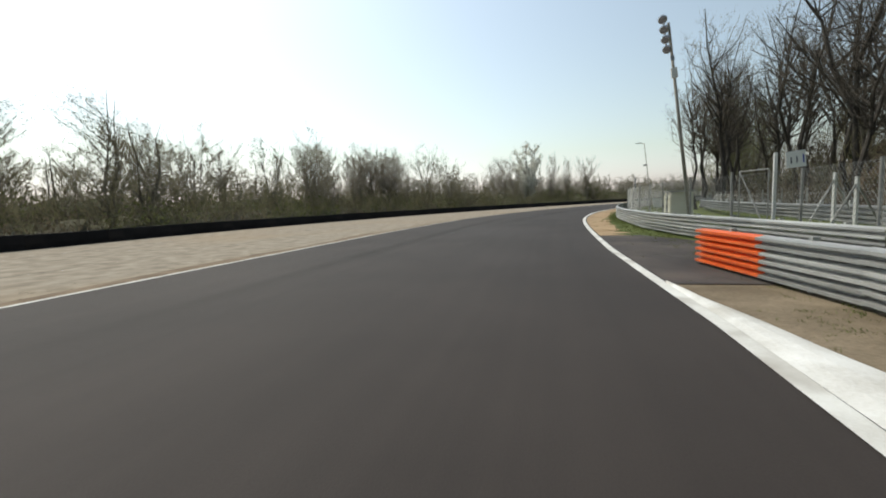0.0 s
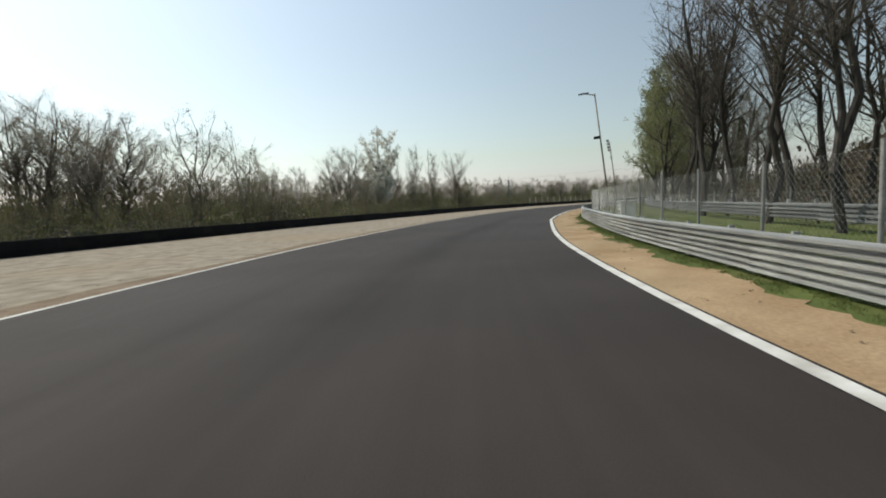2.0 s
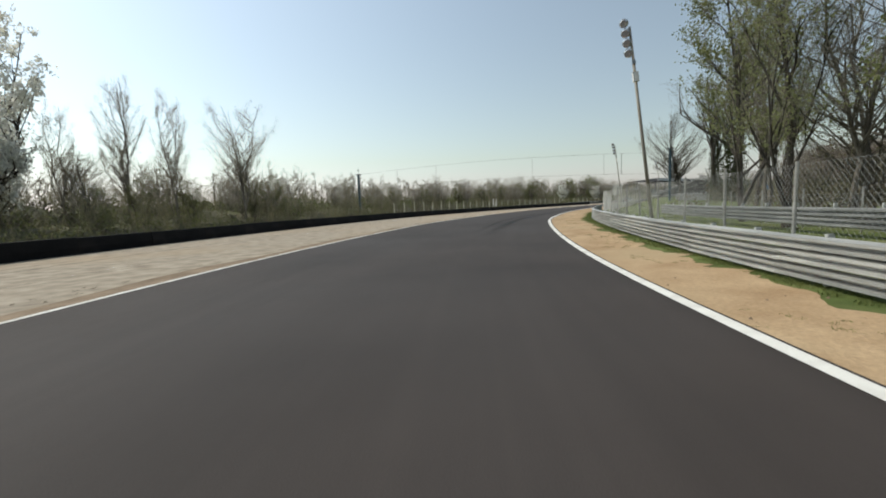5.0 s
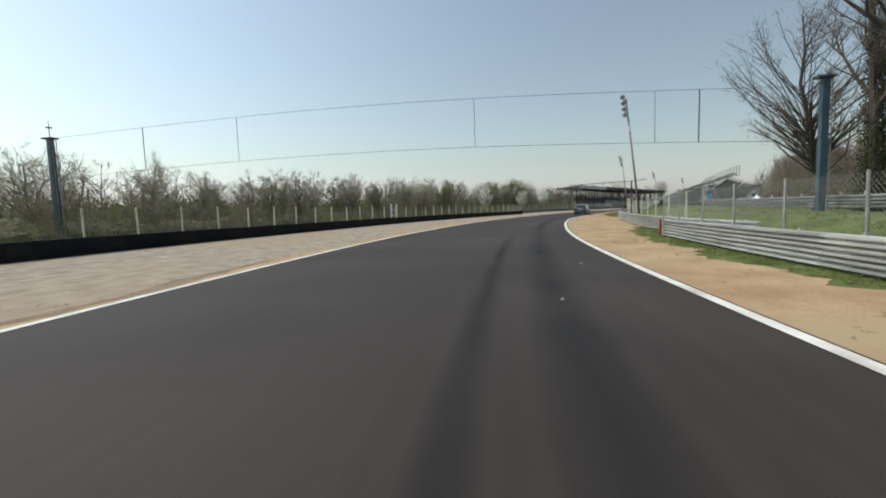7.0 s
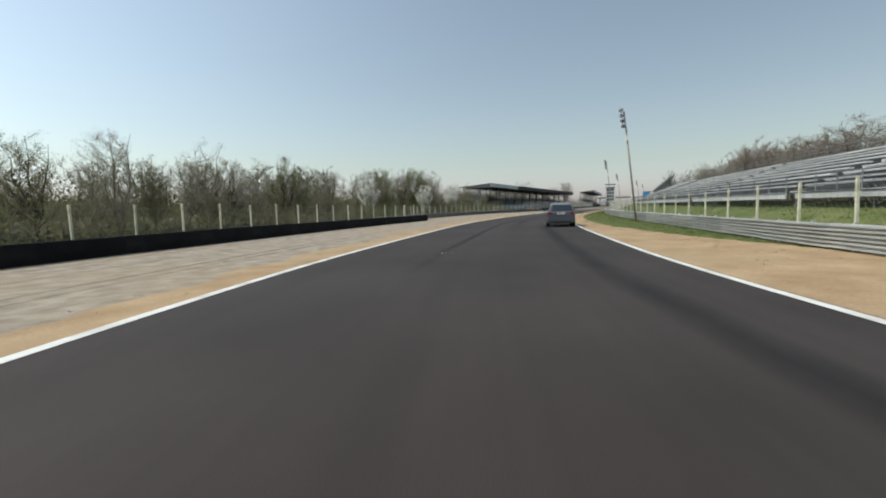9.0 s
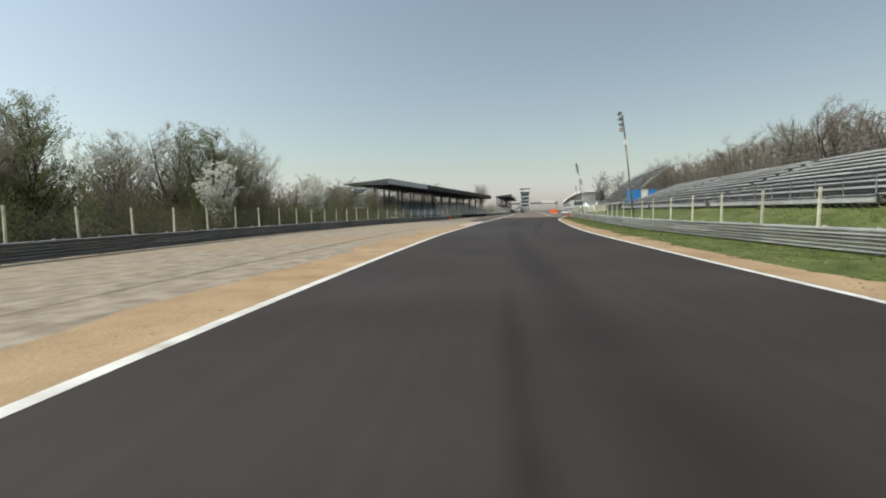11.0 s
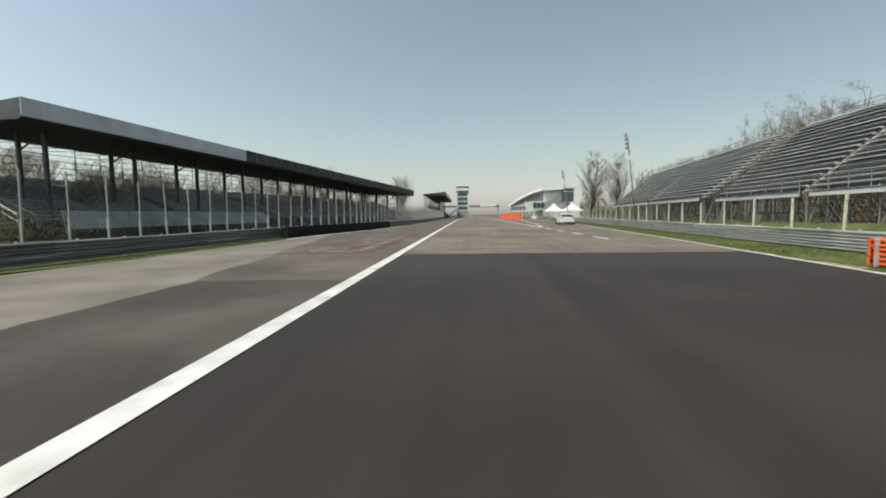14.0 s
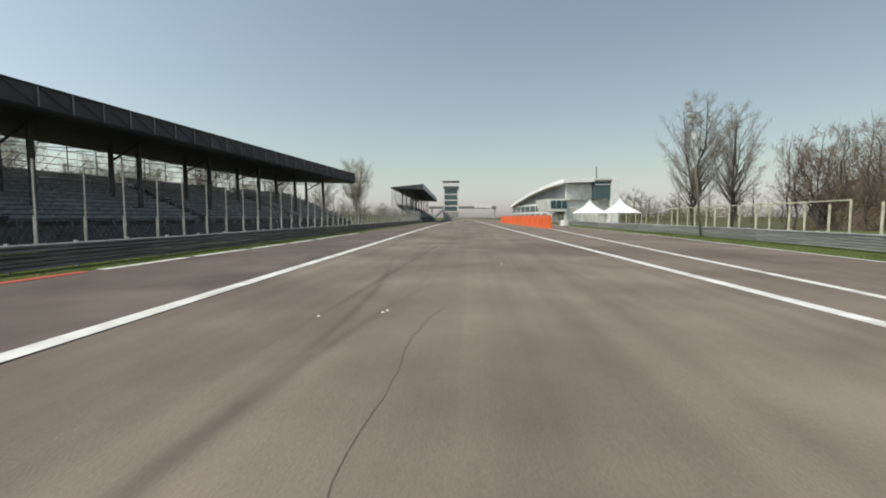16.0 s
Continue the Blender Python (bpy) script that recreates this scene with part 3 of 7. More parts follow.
for i in range(16):
    s = 308 + 4.2 * i
    ribbon("block", s, s + 3.7, lambda q: max(ARMCO_L2(q) + 1.45, -9.2), lambda q: max(ARMCO_L2(q) + 1.75, -8.9), 0.008, RED_PAINT if i == 8 else WHITE_LINE, parent=edge_marks)
painted = thing("painted_logo", Matrix(), "faded red painted panel with worn white block shapes", "road paint", kind="structure")
ribbon("red_field", 297, 316, lambda s: -4.4 - 0.3 * noise.noise((s * 0.7, 2, 0)), lambda s: -1.1 - 0.4 * noise.noise((s * 0.6, 7, 0)), -0.001, WORN_RED, step=0.5, parent=painted)
for k in range(4):
    s = 297.6 + 4.7 * k
    for a, b, l0, l1 in ((0.0, 3.4, -4.0, -3.65), (0.3, 3.6, -2.05, -1.7), (0.1, 0.7, -3.7, -2.0), (2.9, 3.5, -3.7, -2.0), (1.2, 2.2, -3.1, -2.7)):
        if (k + int(b * 10)) % 5:
            skew = 0.16 * (l0 + 4.0)
            ribbon("white_shape", s + a + skew, s + b + skew, l0, l1, 0.004, WORN_WHITE, step=0.4, parent=painted)

# rubber streaks
for s0, s1, a, b, w, strong in ((96, 140, 6.6, 8.2, 1.0, 1), (98, 140, 5.85, 6.8, 0.5, 1), (134, 200, 8.1, 7.1, 0.9, 1), (165, 215, 3.2, 4.0, 0.45, 1), (225, 275, 5.6, 8.2, 0.5, 0), (243, 262, 4.6, 7.6, 0.3, 0), (303, 318, 6.4, 5.0, 0.22, 0), (304, 318, 7.8, 6.6, 0.2, 0),
                          (20, 75, 5.0, 6.4, 1.8, 0), (-5, 40, 3.2, 3.6, 0.9, 0), (336, 362, 2.4, 3.9, 0.22, 0), (250, 300, 4.0, 5.0, 1.2, 0), (180, 240, 5.2, 4.6, 1.4, 0)):
    f = (lambda s, s0=s0, s1=s1, a=a, b=b: a + (b - a) * (s - s0) / (s1 - s0))
    ribbon("rubber_mark", s0, s1, lambda s: f(s) - w / 2, lambda s: f(s) + w / 2, 0.0085 if s0 > 290 else 0.004, RUBBER_MARK if strong else FAINT_MARK, label="dark rubber streak on the asphalt", category="tyre mark", uv=True)
for s0, s1, l0, bow, w in ((303, 317, 3.2, 1.8, 0.24), (304, 319, 4.6, 2.0, 0.22), (308, 322, 6.6, -1.4, 0.2), (326, 344, 4.2, -1.2, 0.26), (330, 350, 2.2, 0.9, 0.22), (244, 262, 7.2, -2.0, 0.26), (246, 268, 5.0, -1.5, 0.3)):
    f = (lambda s, s0=s0, s1=s1, l0=l0, bow=bow: l0 + bow * math.sin(math.pi * (s - s0) / (s1 - s0)))
    ribbon("skid_arc", s0, s1, lambda s: f(s) - w / 2, lambda s: f(s) + w / 2, 0.0092 if s0 > 290 else 0.0046, FAINT_MARK, step=0.5, label="thin curved skid mark on the asphalt", category="tyre mark", uv=True)
rut_rng = random.Random(5)
for i in range(34):
    s0 = rut_rng.uniform(-30, 270)
    s1 = min(285, s0 + rut_rng.uniform(25, 70))
    a = rut_rng.uniform(0.22, 0.95)
    w = rut_rng.uniform(0.10, 0.32)
    mid = (lambda s, a=a: -1.4 + a * ((WALL_L(s) if s < 204 else ARMCO_L(s)) + 1.4))
    ribbon("gravel_rut", s0, s1, lambda s: mid(s) - w / 2, lambda s: mid(s) + w / 2, -0.024, RUT, label="shallow raked wheel track in the gravel", category="rut", uv=True)

# exit kerb on the outside: sloped white concrete with red and green panels
kerb = thing("exit_kerb", Matrix(), "white concrete exit kerb with red and green panels", "kerb")
KERB_OUT = table([(247.5, -0.5), (247.8, -0.95), (248.3, -1.12), (264, -1.04), (265.8, -1.0)])
ribbon("kerb_slab", 247.6, 265.8, KERB_OUT, -0.12, lambda s, u: 0.012 + 0.05 * (1 - u), WHITE_LINE, step=0.4, parent=kerb)
for i in range(5):
    s = 248.1 + 3.2 * i
    ribbon("panel", s, s + 1.72, -0.82, -0.2, lambda q, u: 0.024 + 0.036 * (1 - u), RED_PAINT if i % 2 == 0 else GREEN_PAINT, step=1.0, parent=kerb)
    for j in range(3):
        q0 = s + 1.86 + 0.44 * j
        ribbon("rib", q0, q0 + 0.26, -0.86, -0.45, lambda q, u: 0.028 + 0.045 * (1 - u), WHITE_LINE, step=0.13, parent=kerb)

# white kerb inside the bend
ribbon("inner_kerb", -30, 2.6, lambda s: ROAD_R(s) + 0.075 + 0.035 * min(1, max(0, -s) / 4), lambda s: ROAD_R(s) + 0.10 + 0.80 * min(1, (2.6 - s) / 5.5) + 0.06 * noise.noise((s * 1.1, 3, 0)), lambda s, u: 0.014 + 0.055 * math.sin(math.pi * (0.1 + 0.8 * u)) - 0.017, KERB_WHITE, step=0.4, label="low rounded white painted concrete kerb", category="kerb")

# tufts of grass and clods along the shoulders
def tuft(seed, n):
    r = np.random.RandomState(seed)
    a, d = r.uniform(0, 2 * np.pi, n), r.uniform(0, 1, n) ** 0.7
    c = np.c_[np.cos(a) * d, np.sin(a) * d, np.zeros(n)]
    tip = c + np.c_[r.normal(0, 0.45, n), r.normal(0, 0.45, n), r.uniform(0.4, 1.0, n)]
    side = np.c_[np.sin(a * 3), np.cos(a * 3), np.zeros(n)] * 0.07
    return np.stack([c - side, c + side, tip], axis=1).reshape(-1, 3)


def sow(name, spots, material, label):
    units = [tuft(k, 11) for k in range(5)]
    vs = []
    for x, y, z, a, w, h, u in spots:
        q = units[u]
        ca, sa = math.cos(a), math.sin(a)
        vs.append(np.c_[(q[:, 0] * ca - q[:, 1] * sa) * w + x, (q[:, 0] * sa + q[:, 1] * ca) * w + y, q[:, 2] * h + z])
    v = np.vstack(vs)
    tagged(new(name, array_mesh(name, v, np.arange(len(v)).reshape(-1, 3), material)), label, "grass", "", "stuff")


seed_rng = random.Random(9)
green_spots, dry_spots = [], []
for i in range(9000):
    s = seed_rng.uniform(-20, 300)
    lo, hi = ROAD_R(s) + SAND_OUT(s) + 0.05, shoulder(s) + 0.1
    if hi > lo + 0.2:
        p = at(s, lo + (hi - lo) * seed_rng.random() ** 0.6)
        green_spots.append((p.x, p.y, -0.04, seed_rng.uniform(0, 6), seed_rng.uniform(0.05, 0.14), seed_rng.uniform(0.04, 0.13), seed_rng.randrange(5)))
for i in range(7000):
    s = seed_rng.uniform(-20, 290)
    p = at(s, ROAD_R(s) + 0.25 + SAND_OUT(s) * 1.15 * seed_rng.random() ** 0.5)
    if noise.noise(p * 0.55) > 0.08:
        green_spots.append((p.x, p.y, -0.03, seed_rng.uniform(0, 6), seed_rng.uniform(0.05, 0.12), seed_rng.uniform(0.03, 0.07), seed_rng.randrange(5)))
for i in range(5000):
    s = seed_rng.uniform(295, 380)
    p = at(s, shoulder(s) - seed_rng.random() * (shoulder(s) - ROAD_R(s) - 0.4)) if i % 2 else at(s, ARMCO_L2(s) + 0.1 + 1.2 * seed_rng.random())
    green_spots.append((p.x, p.y, -0.03, seed_rng.uniform(0, 6), seed_rng.uniform(0.05, 0.14), seed_rng.uniform(0.04, 0.12), seed_rng.randrange(5)))
for i in range(6500):
    s = seed_rng.uniform(-30, 330)
    base = (FENCE_R0(s) if s < 112 else (BAR_3(s) if s < 291 else BAR_4(s)) + 0.3)
    l = base + seed_rng.random() * 4.5
    z = 0.0 if s < 112 else BANK0(s) * math.sin(min(1.0, max(0.0, (l - base - 0.9) / 4.2)) * math.pi / 2)
    p = at(s, l, z - 0.04)
    green_spots.append((p.x, p.y, p.z, seed_rng.uniform(0, 6), seed_rng.uniform(0.08, 0.2), seed_rng.uniform(0.06, 0.2), seed_rng.randrange(5)))
for i in range(900):
    s = seed_rng.uniform(-20, 280)
    p = at(s, -0.5 - seed_rng.random() * 1.2)
    dry_spots.append((p.x, p.y, -0.02, seed_rng.uniform(0, 6), seed_rng.uniform(0.03, 0.1), seed_rng.uniform(0.02, 0.05), seed_rng.randrange(5)))
sow("grass_tufts", green_spots, GRASS_BLADES, "short green grass tufts along the barriers")
flowers = []
for i in range(700):
    s = seed_rng.uniform(150, 330)
    lo, hi = ROAD_R(s) + SAND_OUT(s) + 0.2, shoulder(s)
    p = at(s, lo + (hi - lo) * seed_rng.random())
    if hi > lo and noise.noise(p * 0.4) > 0.05:
        flowers.append((p.x, p.y, 0.0, seed_rng.uniform(0, 6), 0.035, 0.03, seed_rng.randrange(5)))
sow("daisies", flowers, DAISY, "tiny white daisies in the grass verge")
sow("dry_tufts", dry_spots, DRY_SCRUB, "small brown dry weeds in the sandy strip")
clod = Geo()
for i in range(500):
    s = seed_rng.uniform(-15, 285)
    p = at(s, ROAD_R(s) + 0.25 + seed_rng.random() * SAND_OUT(s), -0.012)
    r = seed_rng.uniform(0.008, 0.03)
    clod.add([p + Vector((r, 0, 0)), p + Vector((-r * 0.5, r * 0.9, 0)), p + Vector((-r * 0.6, -r, 0)), p + Vector((0, 0, r))], [(0, 1, 3), (1, 2, 3), (2, 0, 3)])
solid("clods", clod, BROWN, "small stones and clods on the sandy shoulder", "stones", "stuff")

# sealed seams, cracks and crumbs on the old surface
for k, l0 in enumerate((1.6, 3.8)):
    s0 = 303 + 28 * k
    ln = (lambda s, l0=l0, k=k, s0=s0: l0 + 0.5 * noise.noise((s * 0.5, k, 2)) + 0.08 * noise.noise((s * 2.9, k, 7)) + 0.05 * (s - s0))
    ribbon("crack", s0, s0 + 10, lambda s: ln(s) - 0.004, lambda s: ln(s) + 0.004, 0.008, SEAM, step=0.3, label="thin dark crack in the worn asphalt", category="crack")
crumb = Geo()
for s, l in ((340.5, 3.55), (340.62, 3.6), (340.2, 2.65), (347.5, 6.0), (121.5, 7.6), (126.0, 8.6), (60.4, 8.3), (250.3, 5.6), (170.76, 3.31), (170.95, 3.4), (171.0, 3.6)):
    p = at(s, l, 0.006)
    r = 0.034
    crumb.add([p + Vector((r, 0, 0)), p + Vector((-r * 0.5, r * 0.9, 0)), p + Vector((-r * 0.6, -r, 0)), p + Vector((0, 0, r * 0.6))], [(0, 1, 3), (1, 2, 3), (2, 0, 3)])
solid("crumbs", crumb, WHITE_LINE, "small pale crumbs lying on the asphalt", "debris", "stuff")

# ---- steel barriers ----
def rail_mesh(material, length=4.0):
    """A W-beam rail, length along x, its face towards +y."""
    prof = [(-0.02, 0.0), (0.0, 0.012), (0.115, 0.034), (0.115, 0.082), (0.0, 0.104), (0.0, 0.146), (0.115, 0.168), (0.115, 0.216), (0.0, 0.238), (-0.02, 0.25)]
    g = Geo()
    front = [(y, z) for y, z in prof]
    back = [(y - 0.012, z) for y, z in reversed(prof)]
    ring = front + back
    g.loft([[(x, y, z) for y, z in ring] for x in (-length / 2 - 0.05, length / 2 + 0.05)])
    return g.mesh("rail", material)


RAIL, RAIL_ORANGE = rail_mesh(GALV), rail_mesh(ORANGE)
RAIL_SHADE = rail_mesh(GALV_SHADE)
RAIL_2, RAIL_2_ORANGE = rail_mesh(GALV, 2.0), rail_mesh(ORANGE, 2.0)
BAR_POST = Geo().box((0, -0.06, 0.36), (0.06, 0.10, 0.80)).mesh("post", GALV)


def steel_barrier(s0, s1, lat, face, label, orange=0, rails=3, z0=0.02, height=0.72, length=4.0, dull=False):
    """A run of steel barrier. face: +1 shows its face to the left (track on its left), -1 to the right. dull: rails of
    the steel with shade in its colour.
    """
    n = max(1, int(round((s1 - s0) / length)))
    top = thing("steel_barrier", Matrix(), label, "barrier", "steel barriers")
    gap = height / rails
    for i in range(n):
        a, b = s0 + (s1 - s0) * i / n, s0 + (s1 - s0) * (i + 1) / n
        p, q = at(a, lat(a)), at(b, lat(b))
        turn = math.atan2(q.y - p.y, q.x - p.x)
        if face < 0:
            turn += math.pi
        mid = (p + q) / 2
        painted_now = orange > 0 and i >= n - orange or orange < 0 and i < -orange
        stretch_x = (q - p).length / length
        for r in range(rails):
            jog = random.uniform(-0.008, 0.008)
            m = Matrix.Translation((mid.x, mid.y, z0 + r * gap + jog)) @ Matrix.Rotation(turn + random.uniform(-0.004, 0.004), 4, "Z") @ Matrix.Diagonal((stretch_x, 1, gap / 0.25 * 0.97, 1))
            me = (RAIL_ORANGE if painted_now else RAIL_SHADE if dull else RAIL) if length > 3 else (RAIL_2_ORANGE if painted_now else RAIL_2)
            part("rail", me, None, top, "orange painted steel rail" if painted_now and r == 0 else "", m)
        for k in range(2 if length > 3 else 1):
            w = p.lerp(q, 0.25 + 0.5 * k if length > 3 else 0.5)
            part("post", BAR_POST, None, top, "", Matrix.Translation((w.x, w.y, z0)) @ Matrix.Rotation(turn, 4, "Z"))
    return top


steel_barrier(-43, 5, BAR_1, 1, "grey steel barrier ending in orange painted panels", orange=1, length=2.0)
steel_barrier(4, 72, BAR_2, 1, "weathered galvanised three-rail steel barrier beside sandy shoulder")
steel_barrier(72, 137, BAR_2, 1, "galvanised three-rail steel barrier with an orange end", orange=0)
steel_barrier(131, 211, BAR_3, 1, "galvanised three-rail steel barrier below the grass bank")
steel_barrier(211, 290, BAR_3, 1, "galvanised three-rail steel barrier beside the grass verge")
steel_barrier(290.1, 292, BAR_3, 1, "short orange painted barrier end beside the grass verge", orange=1, length=1.9)
steel_barrier(289, 361, BAR_4, 1, "galvanised three-rail steel barrier along the pit entry")
steel_barrier(361, 460, BAR_4, 1, "distant galvanised steel barrier along the pit entry")
steel_barrier(204, 287.4, ARMCO_L, -1, "galvanised steel barrier behind the gravel trap, shade in its colour", dull=True)
steel_barrier(287.5, 289, ARMCO_L, -1, "short orange painted end of the steel barrier", orange=1, length=2.0)
steel_barrier(290, 330, ARMCO_L2, -1, "low galvanised steel barrier below the covered grandstand", dull=True)
steel_barrier(330, 453, ARMCO_L2, -1, "galvanised steel barrier along the grandstand fence", dull=True)
for s, tab in ((136.2, BAR_2), (291.9, BAR_3)):
    e = thing("barrier_end", Matrix.Translation(at(s, tab(s) - 0.12)) @ Matrix.Rotation(head(s), 4, "Z"), "orange painted curved end of a steel barrier", "barrier", "barrier ends")
    for r in range(3):
        ring = [[(0.55 * math.cos(u) * 0.4, 0.0 - 0.16 * math.sin(u), z) for z in (0.03 + 0.24 * r, 0.25 + 0.24 * r)] for u in np.linspace(-math.pi / 2, math.pi / 2, 9)]
        part("end_plate", Geo().loft(ring, closed=False, caps=False), ORANGE, e)
    part("post", Geo().box((0, 0, 0.37), (0.06, 0.1, 0.76)), GALV, e)

# black belt-covered tyre wall outside the bend
seg_g = Geo()
seg_g.loft([[(x, 0.0, 0.0), (x, 0.02, 0.30), (x, -0.01, 0.60), (x, -0.04, 0.74), (x, -0.45, 0.74), (x, -0.5, 0.0)] for x in (-2.0, -1.0, 0.0, 1.0, 1.98)])
BELT_SEG = seg_g.mesh("belt_section", BELT)


def tyre_wall(s0, s1, lat, label, lift=0.0, length=4.0):
    n = max(1, int(round((s1 - s0) / length)))
    top = thing("tyre_wall", Matrix(), label, "tyre wall", "tyre walls")
    for i in range(n):
        a, b = s0 + (s1 - s0) * i / n, s0 + (s1 - s0) * (i + 1) / n
        p, q = at(a, lat(a)), at(b, lat(b))
        turn = math.atan2(q.y - p.y, q.x - p.x) + math.pi
        mid = (p + q) / 2
        part("belt_section", BELT_SEG, None, top, "", Matrix.Translation((mid.x, mid.y, -0.03)) @ Matrix.Rotation(turn + random.uniform(-0.012, 0.012), 4, "Z") @ Matrix.Diagonal(((q - p).length / length * 1.01, 1, 1.0 + lift + random.uniform(-0.03, 0.03), 1)))
    return top


tyre_wall(-50, 62, WALL_L, "long black belt-covered tyre wall behind the gravel")
tyre_wall(62, 140, WALL_L, "long black belt-covered tyre wall below bare trees")
tyre_wall(140, 212, WALL_L, "black belt-covered tyre wall with a post fence behind")
tyre_wall(310, 335, lambda s: ARMCO_L2(s) + 0.75, "short black tyre wall in front of the grandstand fence", 0.05)

# ---- fences ----
def chain_panel(length, height, pitch, r):
    """Diamond wire mesh with top, middle and bottom strands."""
    vs, fs = [], []

    def strand(a, b):
        d = Vector((b[0] - a[0], 0, b[1] - a[1])).normalized()
        o = Vector((-d.z, 0, d.x)) * r
        k = len(vs)
        for p in (a, b):
            c = Vector((p[0], 0, p[1]))
            vs.extend([c + o, c - o, c + Vector((0, r * 1.6, 0))])
        fs.extend([(k, k + 1, k + 4, k + 3), (k + 1, k + 2, k + 5, k + 4), (k + 2, k, k + 3, k + 5)])
    x = -height
    while x < length:
        for sgn in (1, -1):
            x0, x1 = (x, x + height) if sgn > 0 else (x + height, x)
            za, zb = 0.0, height
            if sgn > 0:
                ca, cb = max(0.0, -x0), min(height, length - x0)
                if cb > ca:
                    strand((x0 + ca, ca), (x0 + cb, cb))
            else:
                ca, cb = max(0.0, x0 - length), min(height, x0)
                if cb > ca:
                    strand((x0 - ca, ca), (x0 - cb, cb))
        x += pitch
    for z in (0.0, height / 2, height):
        strand((0, z), (length, z))
    return Geo().add(vs, fs)


PANEL_NEAR = chain_panel(3.0, 1.85, 0.13, 0.0022).mesh("wire_mesh", WIRE)
PANEL_FAR = chain_panel(3.0, 1.75, 0.30, 0.0022).mesh("wire_mesh", WIRE)
PANEL_TALL = chain_panel(2.4, 2.85, 0.32, 0.0022).mesh("wire_mesh", WIRE)
POST_ROUND = Geo().tube((0, 0, 0), (0, 0, 2.0), 0.035, 0.035, 8).mesh("post", POST_GREY)
POST_CREAM = Geo().box((0, 0, 1.0), (0.075, 0.075, 2.0)).box((0, 0.0, 2.0), (0.07, 0.07, 0.06)).mesh("post", CREAM)
POST_TALL = Geo().box((0, 0, 1.55), (0.042, 0.05, 3.1)).box((0.03, 0.06, 0.75), (0.07, 0.055, 1.5)).mesh("post", POST_GREY)


def fence(s0, s1, lat, gap, post, panel, label, lean=0.0, width=3.0, foot=0.0):
    n = max(1, int(round((s1 - s0) / gap)))
    top = thing("fence", Matrix(), label, "fence", "wire fences")
    for i in range(n + 1):
        a = s0 + (s1 - s0) * i / n
        b = a + (s1 - s0) / n
        p, q = at(a, lat(a), foot), at(b, lat(b), foot)
        turn = math.atan2(q.y - p.y, q.x - p.x)
        part("post", post, None, top, "", Matrix.Translation(p) @ Matrix.Rotation(turn, 4, "Z") @ pose(0, 0, 0, random.uniform(-1.2, 1.2) + lean, random.uniform(-0.8, 0.8), 0) @ Matrix.Diagonal((1, 1, random.uniform(0.98, 1.03), 1)))
        if i < n:
            part("wire_mesh", panel, None, top, "", Matrix.Translation(p + Vector((0, 0, 0.08))) @ Matrix.Rotation(turn, 4, "Z") @ Matrix.Diagonal(((q - p).length / width, 1, 1, 1)))
    return top


FENCE_R = table([(-40, 14.3), (1, 13.7), (6, 14.9), (11, 14.0), (16, 13.25), (25, 12.9), (40, 12.8), (64, 12.5)])
fence(-40, 64, FENCE_R, 3.0, POST_ROUND, PANEL_NEAR, "grey steel posts with sagging diamond wire mesh")
fence(64, 140, lambda s: BAR_2(s) + 0.75, 3.0, POST_ROUND, PANEL_NEAR, "diamond wire fence on grey steel posts")
fence(140, 290, lambda s: BAR_3(s) + 0.8, 3.1, POST_CREAM, PANEL_FAR, "cream concrete posts with thin wire mesh")
fence(291.6, 455, lambda s: BAR_4(s) + 0.8, 3.1, POST_CREAM, PANEL_FAR, "cream concrete post fence along the pit entry")
fence(131.8, 212, lambda s: WALL_L(s) - 0.75, 2.6, POST_CREAM, PANEL_FAR, "pale posts with thin wire mesh behind the tyre wall")
fence(212, 289, lambda s: ARMCO_L(max(s, 204)) - 0.7, 2.9, POST_CREAM, PANEL_FAR, "pale post fence behind the steel barrier")
fence(290.4, 453, lambda s: ARMCO_L2(s) - 0.65, 1.65, POST_TALL, PANEL_TALL, "tall grey debris fence before the covered grandstand", width=2.4)

# white top rail on the fence beside the pit entry
rail_top = thing("fence_top_rail", Matrix(), "white painted top rail on the pit entry fence", "rail")
for i in range(7):
    a, b = at(355 + 3.1 * i, BAR_4(355 + 3.1 * i) + 0.8, 2.2), at(358.1 + 3.1 * i, BAR_4(358.1 + 3.1 * i) + 0.8, 2.2)
    part("rail", Geo().tube(a, b, 0.035, 0.035, 6), CREAM, rail_top)
    part("post", Geo().tube((a.x, a.y, 0), (a.x, a.y, 2.2), 0.05, 0.05, 6), CREAM, rail_top)

